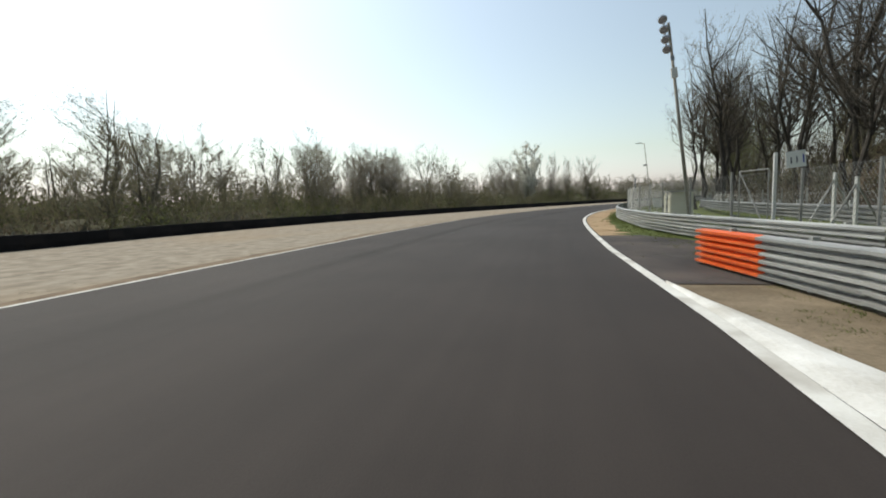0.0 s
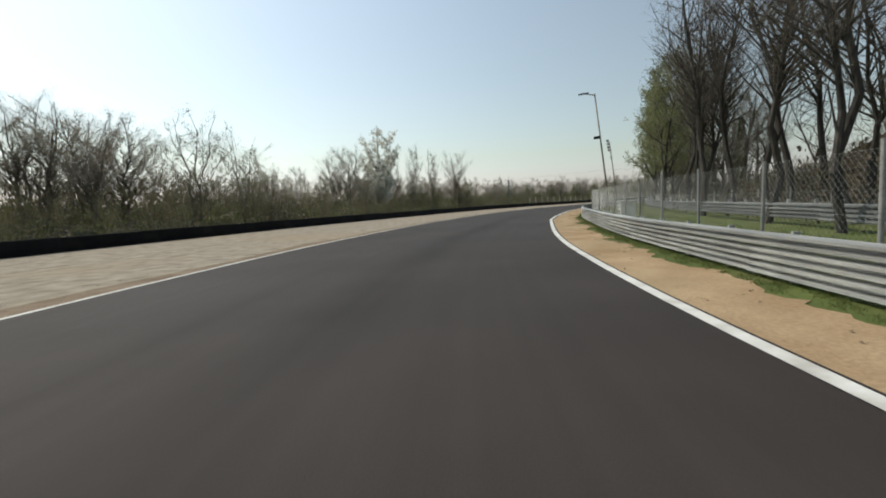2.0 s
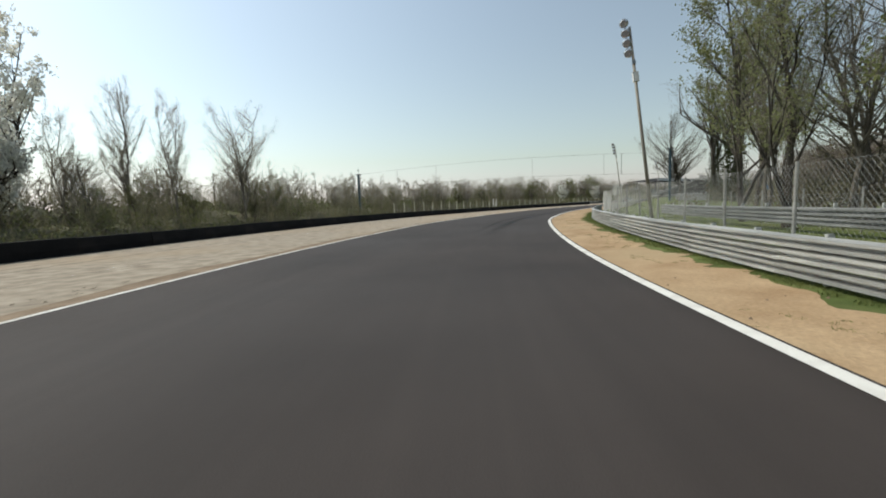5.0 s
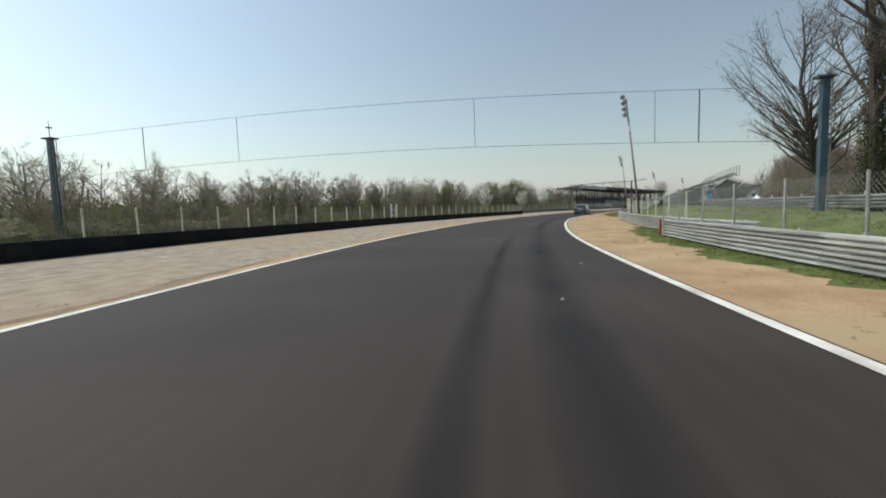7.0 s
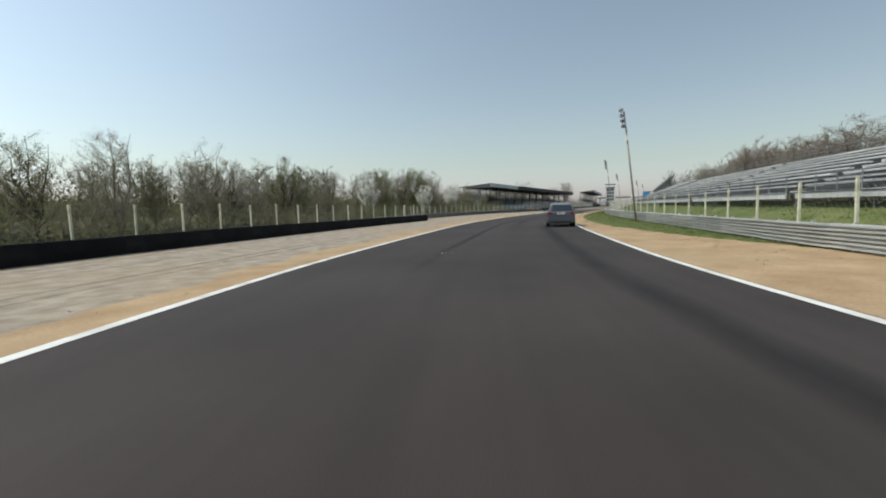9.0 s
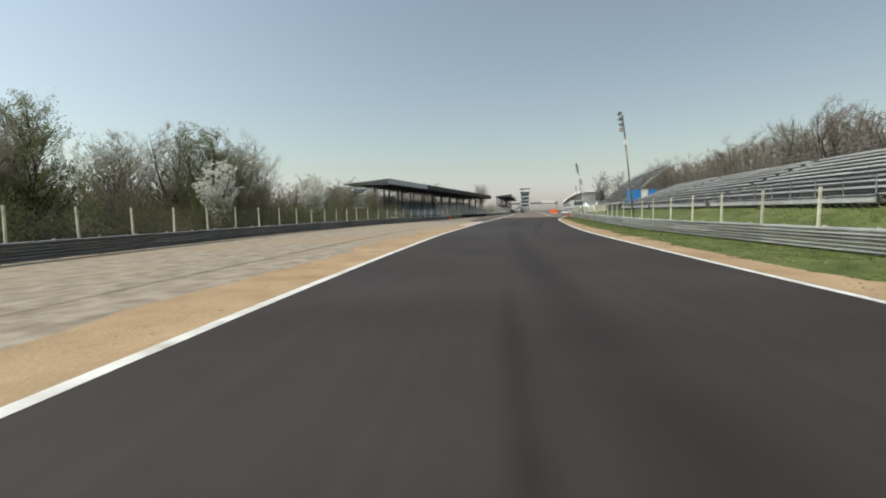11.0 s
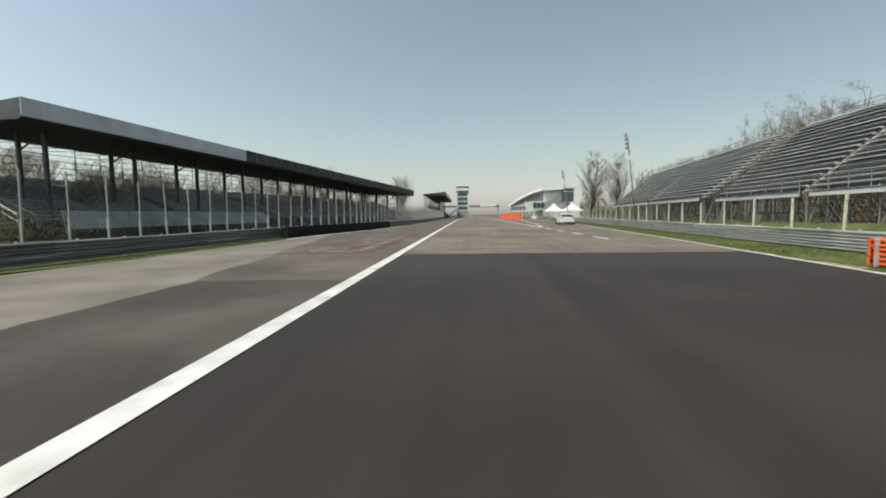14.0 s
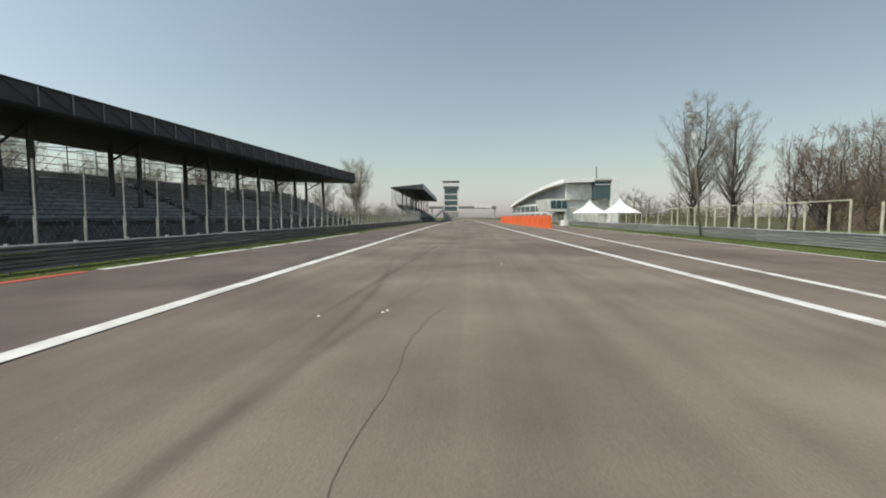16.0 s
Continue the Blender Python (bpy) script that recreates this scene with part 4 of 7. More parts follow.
# ---- trees ----
class Plant:
    """Wood as tubes, twigs as thin slivers, leaves or buds as small quads."""

    def __init__(self, seed, height, spread=0.45, lean=0.0, leaf=0.12, leaf_n=3, limbs=9, start=0.35, twig=10, rise=0.7, cheap=False, trunk_r=None, leaf_low=0.45, fine=1):
        self.fine = fine
        self.r = random.Random(seed)
        self.wood, self.tv, self.lv = Geo(), [], []
        self.leaf, self.leaf_n, self.twig_n, self.rise, self.cheap = leaf, leaf_n, twig, rise, cheap
        self.h, self.skip = height, leaf_low
        tr = trunk_r or height * 0.0125
        n = 5 if cheap else 8
        p, d = Vector((0, 0, -0.1)), Vector((math.sin(lean), 0, math.cos(lean)))
        pts, radii = [p.copy()], [tr * 1.25]
        for i in range(n):
            d = (d + Vector((self.r.uniform(-0.1, 0.1), self.r.uniform(-0.1, 0.1), 0.05))).normalized()
            p = p + d * (height * 0.93 / n)
            pts.append(p.copy())
            radii.append(tr * (1 - 0.88 * (i + 1) / n))
        for i in range(n):
            self.wood.tube(pts[i], pts[i + 1], radii[i], radii[i + 1], 4 if cheap else 7, caps=False)
        for k in range(limbs):
            u = start + (0.97 - start) * (k + self.r.random() * 0.8) / limbs
            j = min(n - 1, int(u * n))
            q = pts[j].lerp(pts[j + 1], u * n - j)
            a = self.r.uniform(0, 2 * math.pi)
            ln = height * spread * (1.05 - 0.75 * (u - start) / (1 - start)) * self.r.uniform(0.6, 1.1)
            dr = Vector((math.cos(a), math.sin(a), self.r.uniform(0.35, 1.1) * rise + 0.3)).normalized()
            self.limb(q, dr, ln, radii[j] * 0.55, 1)
        self.limb(pts[-1], d, height * 0.1, radii[-1], 2)

    def limb(self, p, d, ln, r, depth):
        segs = 3 if depth == 1 else 2
        pts = [p.copy()]
        for i in range(segs):
            d = (d + Vector((self.r.uniform(-0.28, 0.28), self.r.uniform(-0.28, 0.28), self.r.uniform(-0.02, 0.3)))).normalized()
            p = p + d * (ln / segs)
            pts.append(p.copy())
        for i in range(0 if self.cheap and depth == 2 else segs):
            self.wood.tube(pts[i], pts[i + 1], max(0.008, r * (1 - 0.8 * i / segs)), max(0.006, r * (1 - 0.8 * (i + 1) / segs)), (4 if depth == 1 else 3) if not self.cheap else 3, caps=False)
        if depth == 1:
            for k in range(4 if self.cheap else 6):
                u = 0.25 + 0.75 * self.r.random()
                j = min(segs - 1, int(u * segs))
                q = pts[j].lerp(pts[j + 1], u * segs - j)
                dd = (d + Vector((self.r.uniform(-0.9, 0.9), self.r.uniform(-0.9, 0.9), self.r.uniform(-0.1, 0.8)))).normalized()
                self.limb(q, dd, ln * self.r.uniform(0.3, 0.55), r * 0.4, 2)
        for k in range(self.twig_n if depth == 2 else self.twig_n // 2):
            u = self.r.random() ** 0.6
            j = min(segs - 1, int(u * segs))
            q = pts[j].lerp(pts[j + 1], u * segs - j)
            self.sliver(q, (d + Vector((self.r.uniform(-1, 1), self.r.uniform(-1, 1), self.r.uniform(-0.35, 0.8)))).normalized(), self.h * self.r.uniform(0.04, 0.10), 0)

    def sliver(self, p, d, ln, depth):
        w = Vector((self.r.uniform(-1, 1), self.r.uniform(-1, 1), self.r.uniform(-1, 1))).cross(d)
        if w.length < 0.01:
            return
        w = w.normalized() * (self.h * (0.0011 if self.cheap else 0.00075) * (1 - 0.25 * depth))
        e = p + d * ln
        self.tv += [p + w, p - w, e]
        if depth < (1 if self.cheap else self.fine):
            for k in range(2):
                q = p.lerp(e, self.r.uniform(0.3, 0.95))
                self.sliver(q, (d + Vector((self.r.uniform(-0.8, 0.8), self.r.uniform(-0.8, 0.8), self.r.uniform(-0.4, 0.6)))).normalized(), ln * 0.6, depth + 1)
        if depth >= 1 or self.cheap:
            for k in range(self.leaf_n):
                if self.r.random() < self.skip:
                    continue
                c = p.lerp(e, self.r.random()) + Vector((self.r.uniform(-1, 1), self.r.uniform(-1, 1), self.r.uniform(-1, 1))) * self.leaf
                a = Vector((self.r.uniform(-1, 1), self.r.uniform(-1, 1), self.r.uniform(-1, 1))).normalized()
                b = a.orthogonal().normalized() * self.leaf * self.r.uniform(0.35, 0.7)
                a = a * self.leaf * self.r.uniform(0.5, 1.0)
                self.lv += [c - a - b * 0.5, c + a * 0.2 - b, c + a, c + b - a * 0.3]

    def arrays(self):
        t = np.array([tuple(v) for v in self.tv], float).reshape(-1, 3)
        q = np.array([tuple(v) for v in self.lv], float).reshape(-1, 3)
        return t, q


class TuftTree:
    """A tree whose limbs end in tufts of fine twigs, with buds, blossom or leaves among them."""

    def __init__(self, seed, height, wide=0.33, low=0.28, tufts=34, twigs=130, stems=1, lean=0.0, leaf=0.05, leaf_n=0, thin=0.0011, reach=0.055, trunk_r=None, cheap=False, flare=0.0):
        r = np.random.RandomState(seed)
        h = self.h = height
        self.wood = Geo()
        tr = trunk_r or h * 0.012
        lines = []
        for k in range(stems):
            a = 2 * np.pi * (k + r.rand() * 0.5) / stems
            out = (0.0 if stems == 1 else 0.16 * h)
            pts = []
            for i in range(7):
                u = i / 6
                w = 0.018 * h * (1 if i else 0)
                fork = max(0.0, u - low * 0.7) * 1.2
                pts.append(Vector((lean * u * h + out * fork * np.cos(a) + r.normal(0, w), out * fork * np.sin(a) + r.normal(0, w), -0.1 + u * h * 0.9)))
            lines.append(pts)
            for i in range(6):
                ra, rb = tr * (1.2 - 1.05 * i / 6) / stems ** 0.4, tr * (1.2 - 1.05 * (i + 1) / 6) / stems ** 0.4
                self.wood.tube(pts[i], pts[i + 1], max(ra, 0.02), max(rb, 0.012), 4 if cheap else 7, caps=False)
        tips, tw, lf = [], [], []
        for k in range(tufts):
            d = r.normal(size=3)
            d /= np.linalg.norm(d)
            u = (0.25 + 0.75 * r.rand()) ** 0.55
            spread = wide * h * u * (1 + flare * d[2])
            c = Vector((d[0] * spread + lean * 0.6 * h, d[1] * spread, h * ((1 + low) / 2 + d[2] * u * (0.95 - low) / 2)))
            pts = lines[k % stems] if stems > 1 else lines[0]
            z = max(h * low * 0.6, c.z - math.hypot(c.x, c.y) * r.uniform(0.55, 1.25) - 0.05 * h)
            f = min(5.99, max(0.0, (z + 0.1) / (h * 0.9) * 6))
            q = pts[int(f)].lerp(pts[int(f) + 1], f - int(f))
            mid = q.lerp(c, 0.55) + Vector((r.normal(0, 0.03 * h), r.normal(0, 0.03 * h), r.uniform(-0.04, 0.03) * h))
            rad = min(0.06, max(0.022, tr * 0.3 * (1.1 - c.z / h) + 0.0014 * h))
            self.wood.tube(q, mid, rad, rad * 0.6, 3 if cheap else 5, caps=False)
            self.wood.tube(mid, c, rad * 0.6, rad * 0.25, 3 if cheap else 4, caps=False)
            way = np.array((c - mid).normalized())
            n = int(twigs * r.uniform(0.6, 1.4))
            base = np.array(mid) + (np.array(c) - np.array(mid)) * r.uniform(-0.25, 1.1, (n, 1)) + r.normal(0, 0.014 * h, (n, 3))
            dr = way * 0.9 + r.normal(0, 0.8, (n, 3)) + np.array((0, 0, 0.3))
            dr /= np.linalg.norm(dr, axis=1)[:, None]
            tip = base + dr * (reach * h * r.uniform(0.35, 1.25, (n, 1)))
            side = np.cross(dr, r.normal(size=(n, 3)))
            side /= np.linalg.norm(side, axis=1)[:, None]
            side *= thin * h * r.uniform(0.5, 1.1, (n, 1))
            tw.append(np.stack([base + side, base - side, tip], axis=1).reshape(-1, 3))
            if leaf_n:
                m = int(leaf_n * r.uniform(0.6, 1.4))
                at_twig = r.randint(0, n, m)
                c2 = base[at_twig] + (tip - base)[at_twig] * r.uniform(0.2, 1.0, (m, 1)) + r.normal(0, 0.008 * h, (m, 3))
                a2 = r.normal(size=(m, 3))
                a2 *= leaf * r.uniform(0.5, 1.0, (m, 1)) / np.linalg.norm(a2, axis=1)[:, None]
                b2 = np.cross(a2, r.normal(size=(m, 3)))
                b2 *= leaf * 0.55 / np.linalg.norm(b2, axis=1)[:, None]
                lf.append(np.stack([c2 - a2, c2 - b2, c2 + a2, c2 + b2], axis=1).reshape(-1, 3))
        self.t = np.vstack(tw)
        self.q = np.vstack(lf) if lf else np.zeros((0, 3))

    def arrays(self):
        return self.t, self.q


def tree_kind(name, plant, bark, leaf_mat, label, category="tree", group="trees", twigs=None):
    """A model tree, built once at the origin of the wood and copied from there."""
    top = thing(name, Matrix.Translation((0, 0, -500)), label, category, group)
    part("trunk", plant.wood, bark, top)
    t, q = plant.arrays()
    if len(t):
        part("crown", array_mesh("crown", t, np.arange(len(t)).reshape(-1, 3), twigs or HAZE_TWIGS), None, top)
    if len(q):
        part("foliage", array_mesh("foliage", q, np.arange(len(q)).reshape(-1, 4), leaf_mat), None, top)
    return top


def ivy_clad(plant):
    """Wraps the trunk in small ivy leaves."""
    q = random.Random(77)
    for i in range(7000):
        z, a = plant.h * 0.72 * q.random(), q.uniform(0, 2 * math.pi)
        d = (0.42 + 0.7 * q.random() ** 2) * (1.2 - z / plant.h)
        c = Vector((math.cos(a) * d + z * 0.05, math.sin(a) * d, z))
        u = Vector((q.uniform(-1, 1), q.uniform(-1, 1), q.uniform(-1, 1))).normalized() * 0.065
        w = u.orthogonal() * 0.8
        plant.lv += [c - u, c - w, c + u, c + w]
    return plant


MODELS = {
    "bare_a": tree_kind("bare_tree", TuftTree(1, 12, 0.30, 0.30, 62, 70, 2, 0.03), GREY_BARK, BUDS, "bare spring tree with fine grey-brown twigs"),
    "bare_b": tree_kind("bare_tree", TuftTree(2, 12, 0.22, 0.28, 52, 70, 2, -0.02), HAZE_BARK, BUDS, "slender bare tree with upright limbs"),
    "bare_c": tree_kind("bare_tree", TuftTree(3, 12, 0.33, 0.34, 64, 70, 3, 0.02, flare=0.3), GREY_BARK, BUDS, "bare tree with spreading crooked limbs"),
    "bud_a": tree_kind("budding_tree", TuftTree(4, 12, 0.31, 0.12, 62, 58, 2, 0.02, 0.06, 42), GREY_BARK, BUDS, "budding tree hazed with olive green shoots"),
    "bud_b": tree_kind("budding_tree", TuftTree(5, 12, 0.34, 0.14, 62, 58, 3, 0.0, 0.06, 46), HAZE_BARK, BUDS, "budding tree with first yellow-green shoots"),
    "green": tree_kind("young_leaf_tree", Plant(6, 14, 0.34, 0.02, 0.085, 7, 19, 0.06, 10, 1.0, leaf_low=0.4), BARK, LEAVES, "tall tree in fresh young green leaf"),
    "blossom": tree_kind("blossom_tree", TuftTree(7, 12, 0.27, 0.14, 84, 14, 2, 0.0, 0.12, 170, flare=0.5), BARK, BLOSSOM, "tree in pale white blossom behind the tyre wall"),
    "round": tree_kind("young_leaf_tree", TuftTree(16, 12, 0.33, 0.08, 84, 40, 2, 0.0, 0.085, 150), BARK, LEAVES, "rounded tree in fresh yellow-green leaf behind the tyre wall", twigs=SCRUB_TWIGS),
    "ivied_a": tree_kind("budding_tree", TuftTree(17, 12, 0.33, 0.06, 78, 54, 2, 0.02, 0.085, 78, trunk_r=0.17), BARK, SCRUB, "budding tree with dark ivy on its limbs", twigs=SCRUB_TWIGS),
    "ivied_b": tree_kind("budding_tree", TuftTree(18, 12, 0.29, 0.22, 74, 60, 3, -0.02, 0.075, 44, trunk_r=0.17), BARK, SCRUB, "dark spreading tree with olive shoots", twigs=SCRUB_TWIGS),
    "wood_a": tree_kind("woodland_tree", TuftTree(8, 18, 0.20, 0.34, 42, 44, 2, 0.05, trunk_r=0.19, thin=0.0007, reach=0.05), BARK, BUDS, "tall dark bare woodland tree with long trunk", twigs=DARK_TWIGS),
    "wood_b": tree_kind("woodland_tree", TuftTree(9, 18, 0.22, 0.38, 42, 44, 2, -0.05, trunk_r=0.19, thin=0.0007, reach=0.05), BARK, BUDS, "tall leaning bare woodland tree", twigs=DARK_TWIGS),
    "wood_c": tree_kind("woodland_tree", TuftTree(10, 18, 0.18, 0.32, 38, 44, 1, 0.08, 0.05, 5, trunk_r=0.18, thin=0.0007, reach=0.05), BARK, BUDS, "tall woodland tree with crooked limbs and first buds", twigs=DARK_TWIGS),
    "broad": tree_kind("broad_bare_tree", TuftTree(11, 14, 0.36, 0.26, 100, 80, 2, 0.0, 0.05, 8, trunk_r=0.2, thin=0.0011), BARK, RUSSET_BUDS, "broad bare oak-like tree with dense twigs"),
    "russet": tree_kind("russet_tree", TuftTree(13, 13, 0.32, 0.15, 60, 66, 2, 0.0, 0.06, 16, trunk_r=0.16), BARK, RUSSET_BUDS, "tree hazed with brown buds behind the open stands", twigs=RUSSET_TWIGS),
    "clad": tree_kind("ivy_clad_tree", ivy_clad(Plant(14, 15, 0.42, 0.05, 0.07, 0, 15, 0.3, 11, 0.9, trunk_r=0.4, fine=2)), BARK, IVY, "large tree with its trunk wrapped in dark ivy", twigs=DARK_TWIGS),
    "leaning": tree_kind("leaning_tree", TuftTree(15, 11, 0.38, 0.26, 110, 60, 1, 0.10, trunk_r=0.17, thin=0.0009, flare=0.25), BARK, BUDS, "bare tree leaning over the bank with dense fine twigs", twigs=DARK_TWIGS),
    "ivy": tree_kind("ivy_tree", Plant(12, 15, 0.46, 0.1, 0.07, 0, 13, 0.28, 9, 0.8, trunk_r=0.36, fine=2), BARK, SCRUB, "large bare tree with thick crooked limbs", twigs=DARK_TWIGS),
}
HEIGHT = {"wood_a": 18, "wood_b": 18, "wood_c": 18, "broad": 14, "ivy": 15, "green": 14, "russet": 13, "clad": 15, "leaning": 11}


def plant_tree(kind, s, l, height, turn=None, z=-0.08, label="", wide=1.0, spot=None):
    turn = random.uniform(0, 360) if turn is None else turn
    k = height / HEIGHT.get(kind, 12)
    ob = copy_thing(MODELS[kind], Matrix.Translation(spot or at(s, l, z)) @ Matrix.Rotation(radians(turn), 4, "Z"))
    w = k * wide * random.uniform(0.88, 1.12)
    ob.scale = (w, w, k)
    if label:
        ob["label"] = label
    return ob


# trees that stand out
plant_tree("blossom", 101.0, -27.1, 16.6, 20, wide=1.0, label="tall tree in pale white blossom behind the tyre wall")
plant_tree("blossom", 98.6, -25.8, 9.5, 120, label="low white blossom tree among scrub")
for s, l, h, k in ((93, -31, 12, "bare_c"), (95.5, -30, 13.5, "bare_a"), (104, -32, 8, "bud_a"), (105.5, -24.5, 4.6, "round"), (108.5, -24, 5.0, "ivied_a"), (112.5, -23.5, 5.2, "ivied_a"), (118.5, -22.5, 6.0, "ivied_b"), (123, -24, 6.4, "ivied_a"), (64, -33, 12.5, "broad"), (60, -30, 12, "bare_c"), (56, -29, 12, "bare_a"),
                   (74, -36, 8, "bare_c"), (83, -33, 7.5, "bare_b"), (88, -35, 6.5, "bare_a"), (69, -37, 12.2, "bare_a")):
    plant_tree(k, s, l, h)
for s, l, h, turn, w in ((108.9, -25.5, 14.6, 40, 0.62), (110.3, -22.5, 13.3, 160, 0.6), (105.4, -27.5, 11.5, 250, 0.6)):
    plant_tree("bare_b", s, l, h, turn, wide=w, label="slim bare tree rising over the scrub")
plant_tree("bare_c", 115.9, -21.0, 13.6, 75, wide=0.92, label="bare tree with a spreading crown over the tyre wall")
for s, l, h, k in ((79, 19.0, 14, "green"), (84, 20.5, 15, "green"), (88.5, 20, 13.5, "green"), (81, 24, 15, "bud_a"), (92, 22.5, 15, "green"), (97, 21, 12.5, "bare_b"), (97, 18.8, 13.5, "green"), (102.5, 19.4, 14.0, "green"), (101, 24, 13, "bud_a"), (106, 22, 12, "bare_c"),
                   (151, 34, 7, "russet"), (158, 36, 7, "russet"), (163, 38, 7.5, "broad"), (146, 37, 6.5, "russet"), (139, 39, 6.5, "russet"), (132, 38, 6.5, "russet")):
    plant_tree(k, s, l, h)
plant_tree("broad", 389, 33.0, 16.5, 10, label="broad bare tree beyond the open grandstand", wide=0.82)
plant_tree("broad", 394, 40.5, 16.8, 140, label="broad bare tree beyond the open grandstand", wide=0.82)
for k, (ds, dl, h) in enumerate(((0, 0, 17), (3, 2.5, 18), (6, 1.2, 16), (9, 3.5, 17), (-4, 3, 18))):
    plant_tree(("wood_c", "wood_a", "wood_b")[k % 3], 59.4 + ds, 18.7 + dl, h, 166 if k % 3 != 2 else -14)
for s, l, h in ((44, 18.2, 13), (50.5, 18.6, 14)):
    plant_tree("wood_c", s, l, h, label="tall bare woodland tree close behind the fence")
plant_tree("leaning", 142.5, 22.1, 11.0, 135, z=0.8, wide=0.95)
plant_tree("clad", 145.5, 26.2, 14.5, 40, z=0.6, wide=0.75)
plant_tree("clad", 142.3, 27.7, 20.0, 200, z=0.5, wide=1.15, label="huge old tree wrapped in dark ivy")
plant_tree("ivy", 140.5, 30.5, 17.0, 70, z=0.4)
for s, l, h in ((392, 50, 10.5), (388, 47, 11.5), (384, 51, 12), (379, 48, 12.5), (374, 50, 13), (369, 47, 13.5), (364, 50, 13.5), (359, 48, 13)):
    plant_tree("russet", s, l, h, wide=1.45)
for s, l, h, k in ((242, -20.5, 9.5, "bud_b"), (246, -26, 10.6, "ivied_b"), (250.5, -24, 9.2, "bare_c"), (256, -29, 6.6, "broad"), (262, -31, 6.5, "bare_b"), (294, -35, 9.5, "bud_b"), (296.5, -37, 8.5, "bud_a"), (288, -40, 7.5, "bare_b"), (238, -20, 6.5, "blossom"),
                   (440, -20, 17, "bare_c"), (446, -22, 17.5, "bare_a"), (436, -27, 14, "bare_a"), (408, -39, 17, "bare_c"), (262, -24, 7.6, "blossom"), (267.5, -26, 7.3, "blossom"), (299.5, -33.2, 10.0, "ivied_b"), (330, -50, 11, "bare_a"), (352, -48, 12, "bud_b"), (378, -44, 13, "broad"), (395, -40, 11, "bare_c"), (208, -22, 5.8, "bud_b"), (202, -21, 7.2, "bare_c"), (220, -21.5, 6.8, "blossom"), (240, -23, 10.4, "round"), (247.5, -24, 10, "bud_a"), (226, -22, 9.2, "round"), (193, -21, 6.6, "broad"), (187, -20, 6.5, "bare_a")):
    plant_tree(k, s, l, h)

# behind the covered stand
behind = random.Random(33)
for x in np.arange(-4, 108, 3.6):
    v = Matrix.Rotation(radians(-2.87), 4, "Z") @ Vector((x + behind.uniform(-1, 1), behind.uniform(17.5, 30), 0)) + Vector((232.3, 185.7, -0.08))
    plant_tree(behind.choice(["russet", "bare_a", "bud_b", "bare_c"]), 0, 0, behind.uniform(8.5, 12), spot=v)

# the edges of the woods
rng = random.Random(21)
s = -38.0
while s < 150:
    plant_tree(rng.choice(["bare_a", "bare_b", "bare_c", "bud_a", "bud_a", "bud_b"]), s, WALL_L(s) - rng.uniform(10, 26), rng.uniform(9.6, 13.2) if s < 70 else rng.uniform(6.4, 9.0))
    s += rng.uniform(1.7, 2.9) if s < 75 else rng.uniform(2.2, 3.6)
while s < 335:
    plant_tree(rng.choice(["ivied_a", "ivied_b", "ivied_b", "broad", "bud_a", "bud_b", "bare_c"]), s, (WALL_L(s) if s < 212 else ARMCO_L(s)) - rng.uniform(9, 20) - (14 if s > 290 else 0), rng.uniform(5.8, 8.2) + (max(0, min(2.4, (s - 195) / 20)) if s < 251 else -2.4 if s < 288 else 0))
    s += rng.uniform(1.7, 3.0)
s = -32.0
while s < 128:
    for k in range(1 + (s < 74 and rng.random() < 0.75) + (s < 40)):
        plant_tree(rng.choice(["wood_a", "wood_b", "wood_c", "wood_a", "wood_c"]), s + rng.uniform(-1, 1), rng.uniform(19.5, 27) + (9 * k if s < 74 else 4), rng.uniform(14, 19) if s < 74 else rng.uniform(11, 14))
    s += rng.uniform(2.4, 4.0) if s < 74 else rng.uniform(6, 9)
s = 165.0
while s < 345:
    plant_tree(rng.choice(["russet", "russet", "russet", "bud_b", "bare_a"]), s, rng.uniform(38, 47), rng.uniform(8.4, 10.2) + (4.6 if s > 255 else 0) + (0.8 if s > 312 else 0), wide=0.85)
    s += rng.uniform(2.4, 4.2)
copse = random.Random(58)
s = 186.0
while s < 268:
    plant_tree(copse.choice(["russet", "russet", "bud_b", "russet"]), s, copse.uniform(40, 50), copse.uniform(9.8, 12.0), wide=1.2)
    s += copse.uniform(2.2, 3.4)


# ---- woods and scrub nobody could count ----
def scatter(name, units, spots, material, label, category):
    """Copies of small triangle or quad sets joined into one mesh. spots: x, y, z, turn, wide, high, unit."""
    vs, fs, k = [], [], 0
    for x, y, z, a, w, h, u in spots:
        p = units[u]
        c, sn = math.cos(a), math.sin(a)
        q = np.c_[(p[:, 0] * c - p[:, 1] * sn) * w + x, (p[:, 0] * sn + p[:, 1] * c) * w + y, p[:, 2] * h + z]
        vs.append(q)
        fs.append(np.arange(k, k + len(q)))
        k += len(q)
    corner = 3 if "twigs" in name else 4
    v = np.vstack(vs)
    ob = new(name, array_mesh(name, v, np.arange(len(v)).reshape(-1, corner), material))
    return tagged(ob, label, category, "", "stuff")


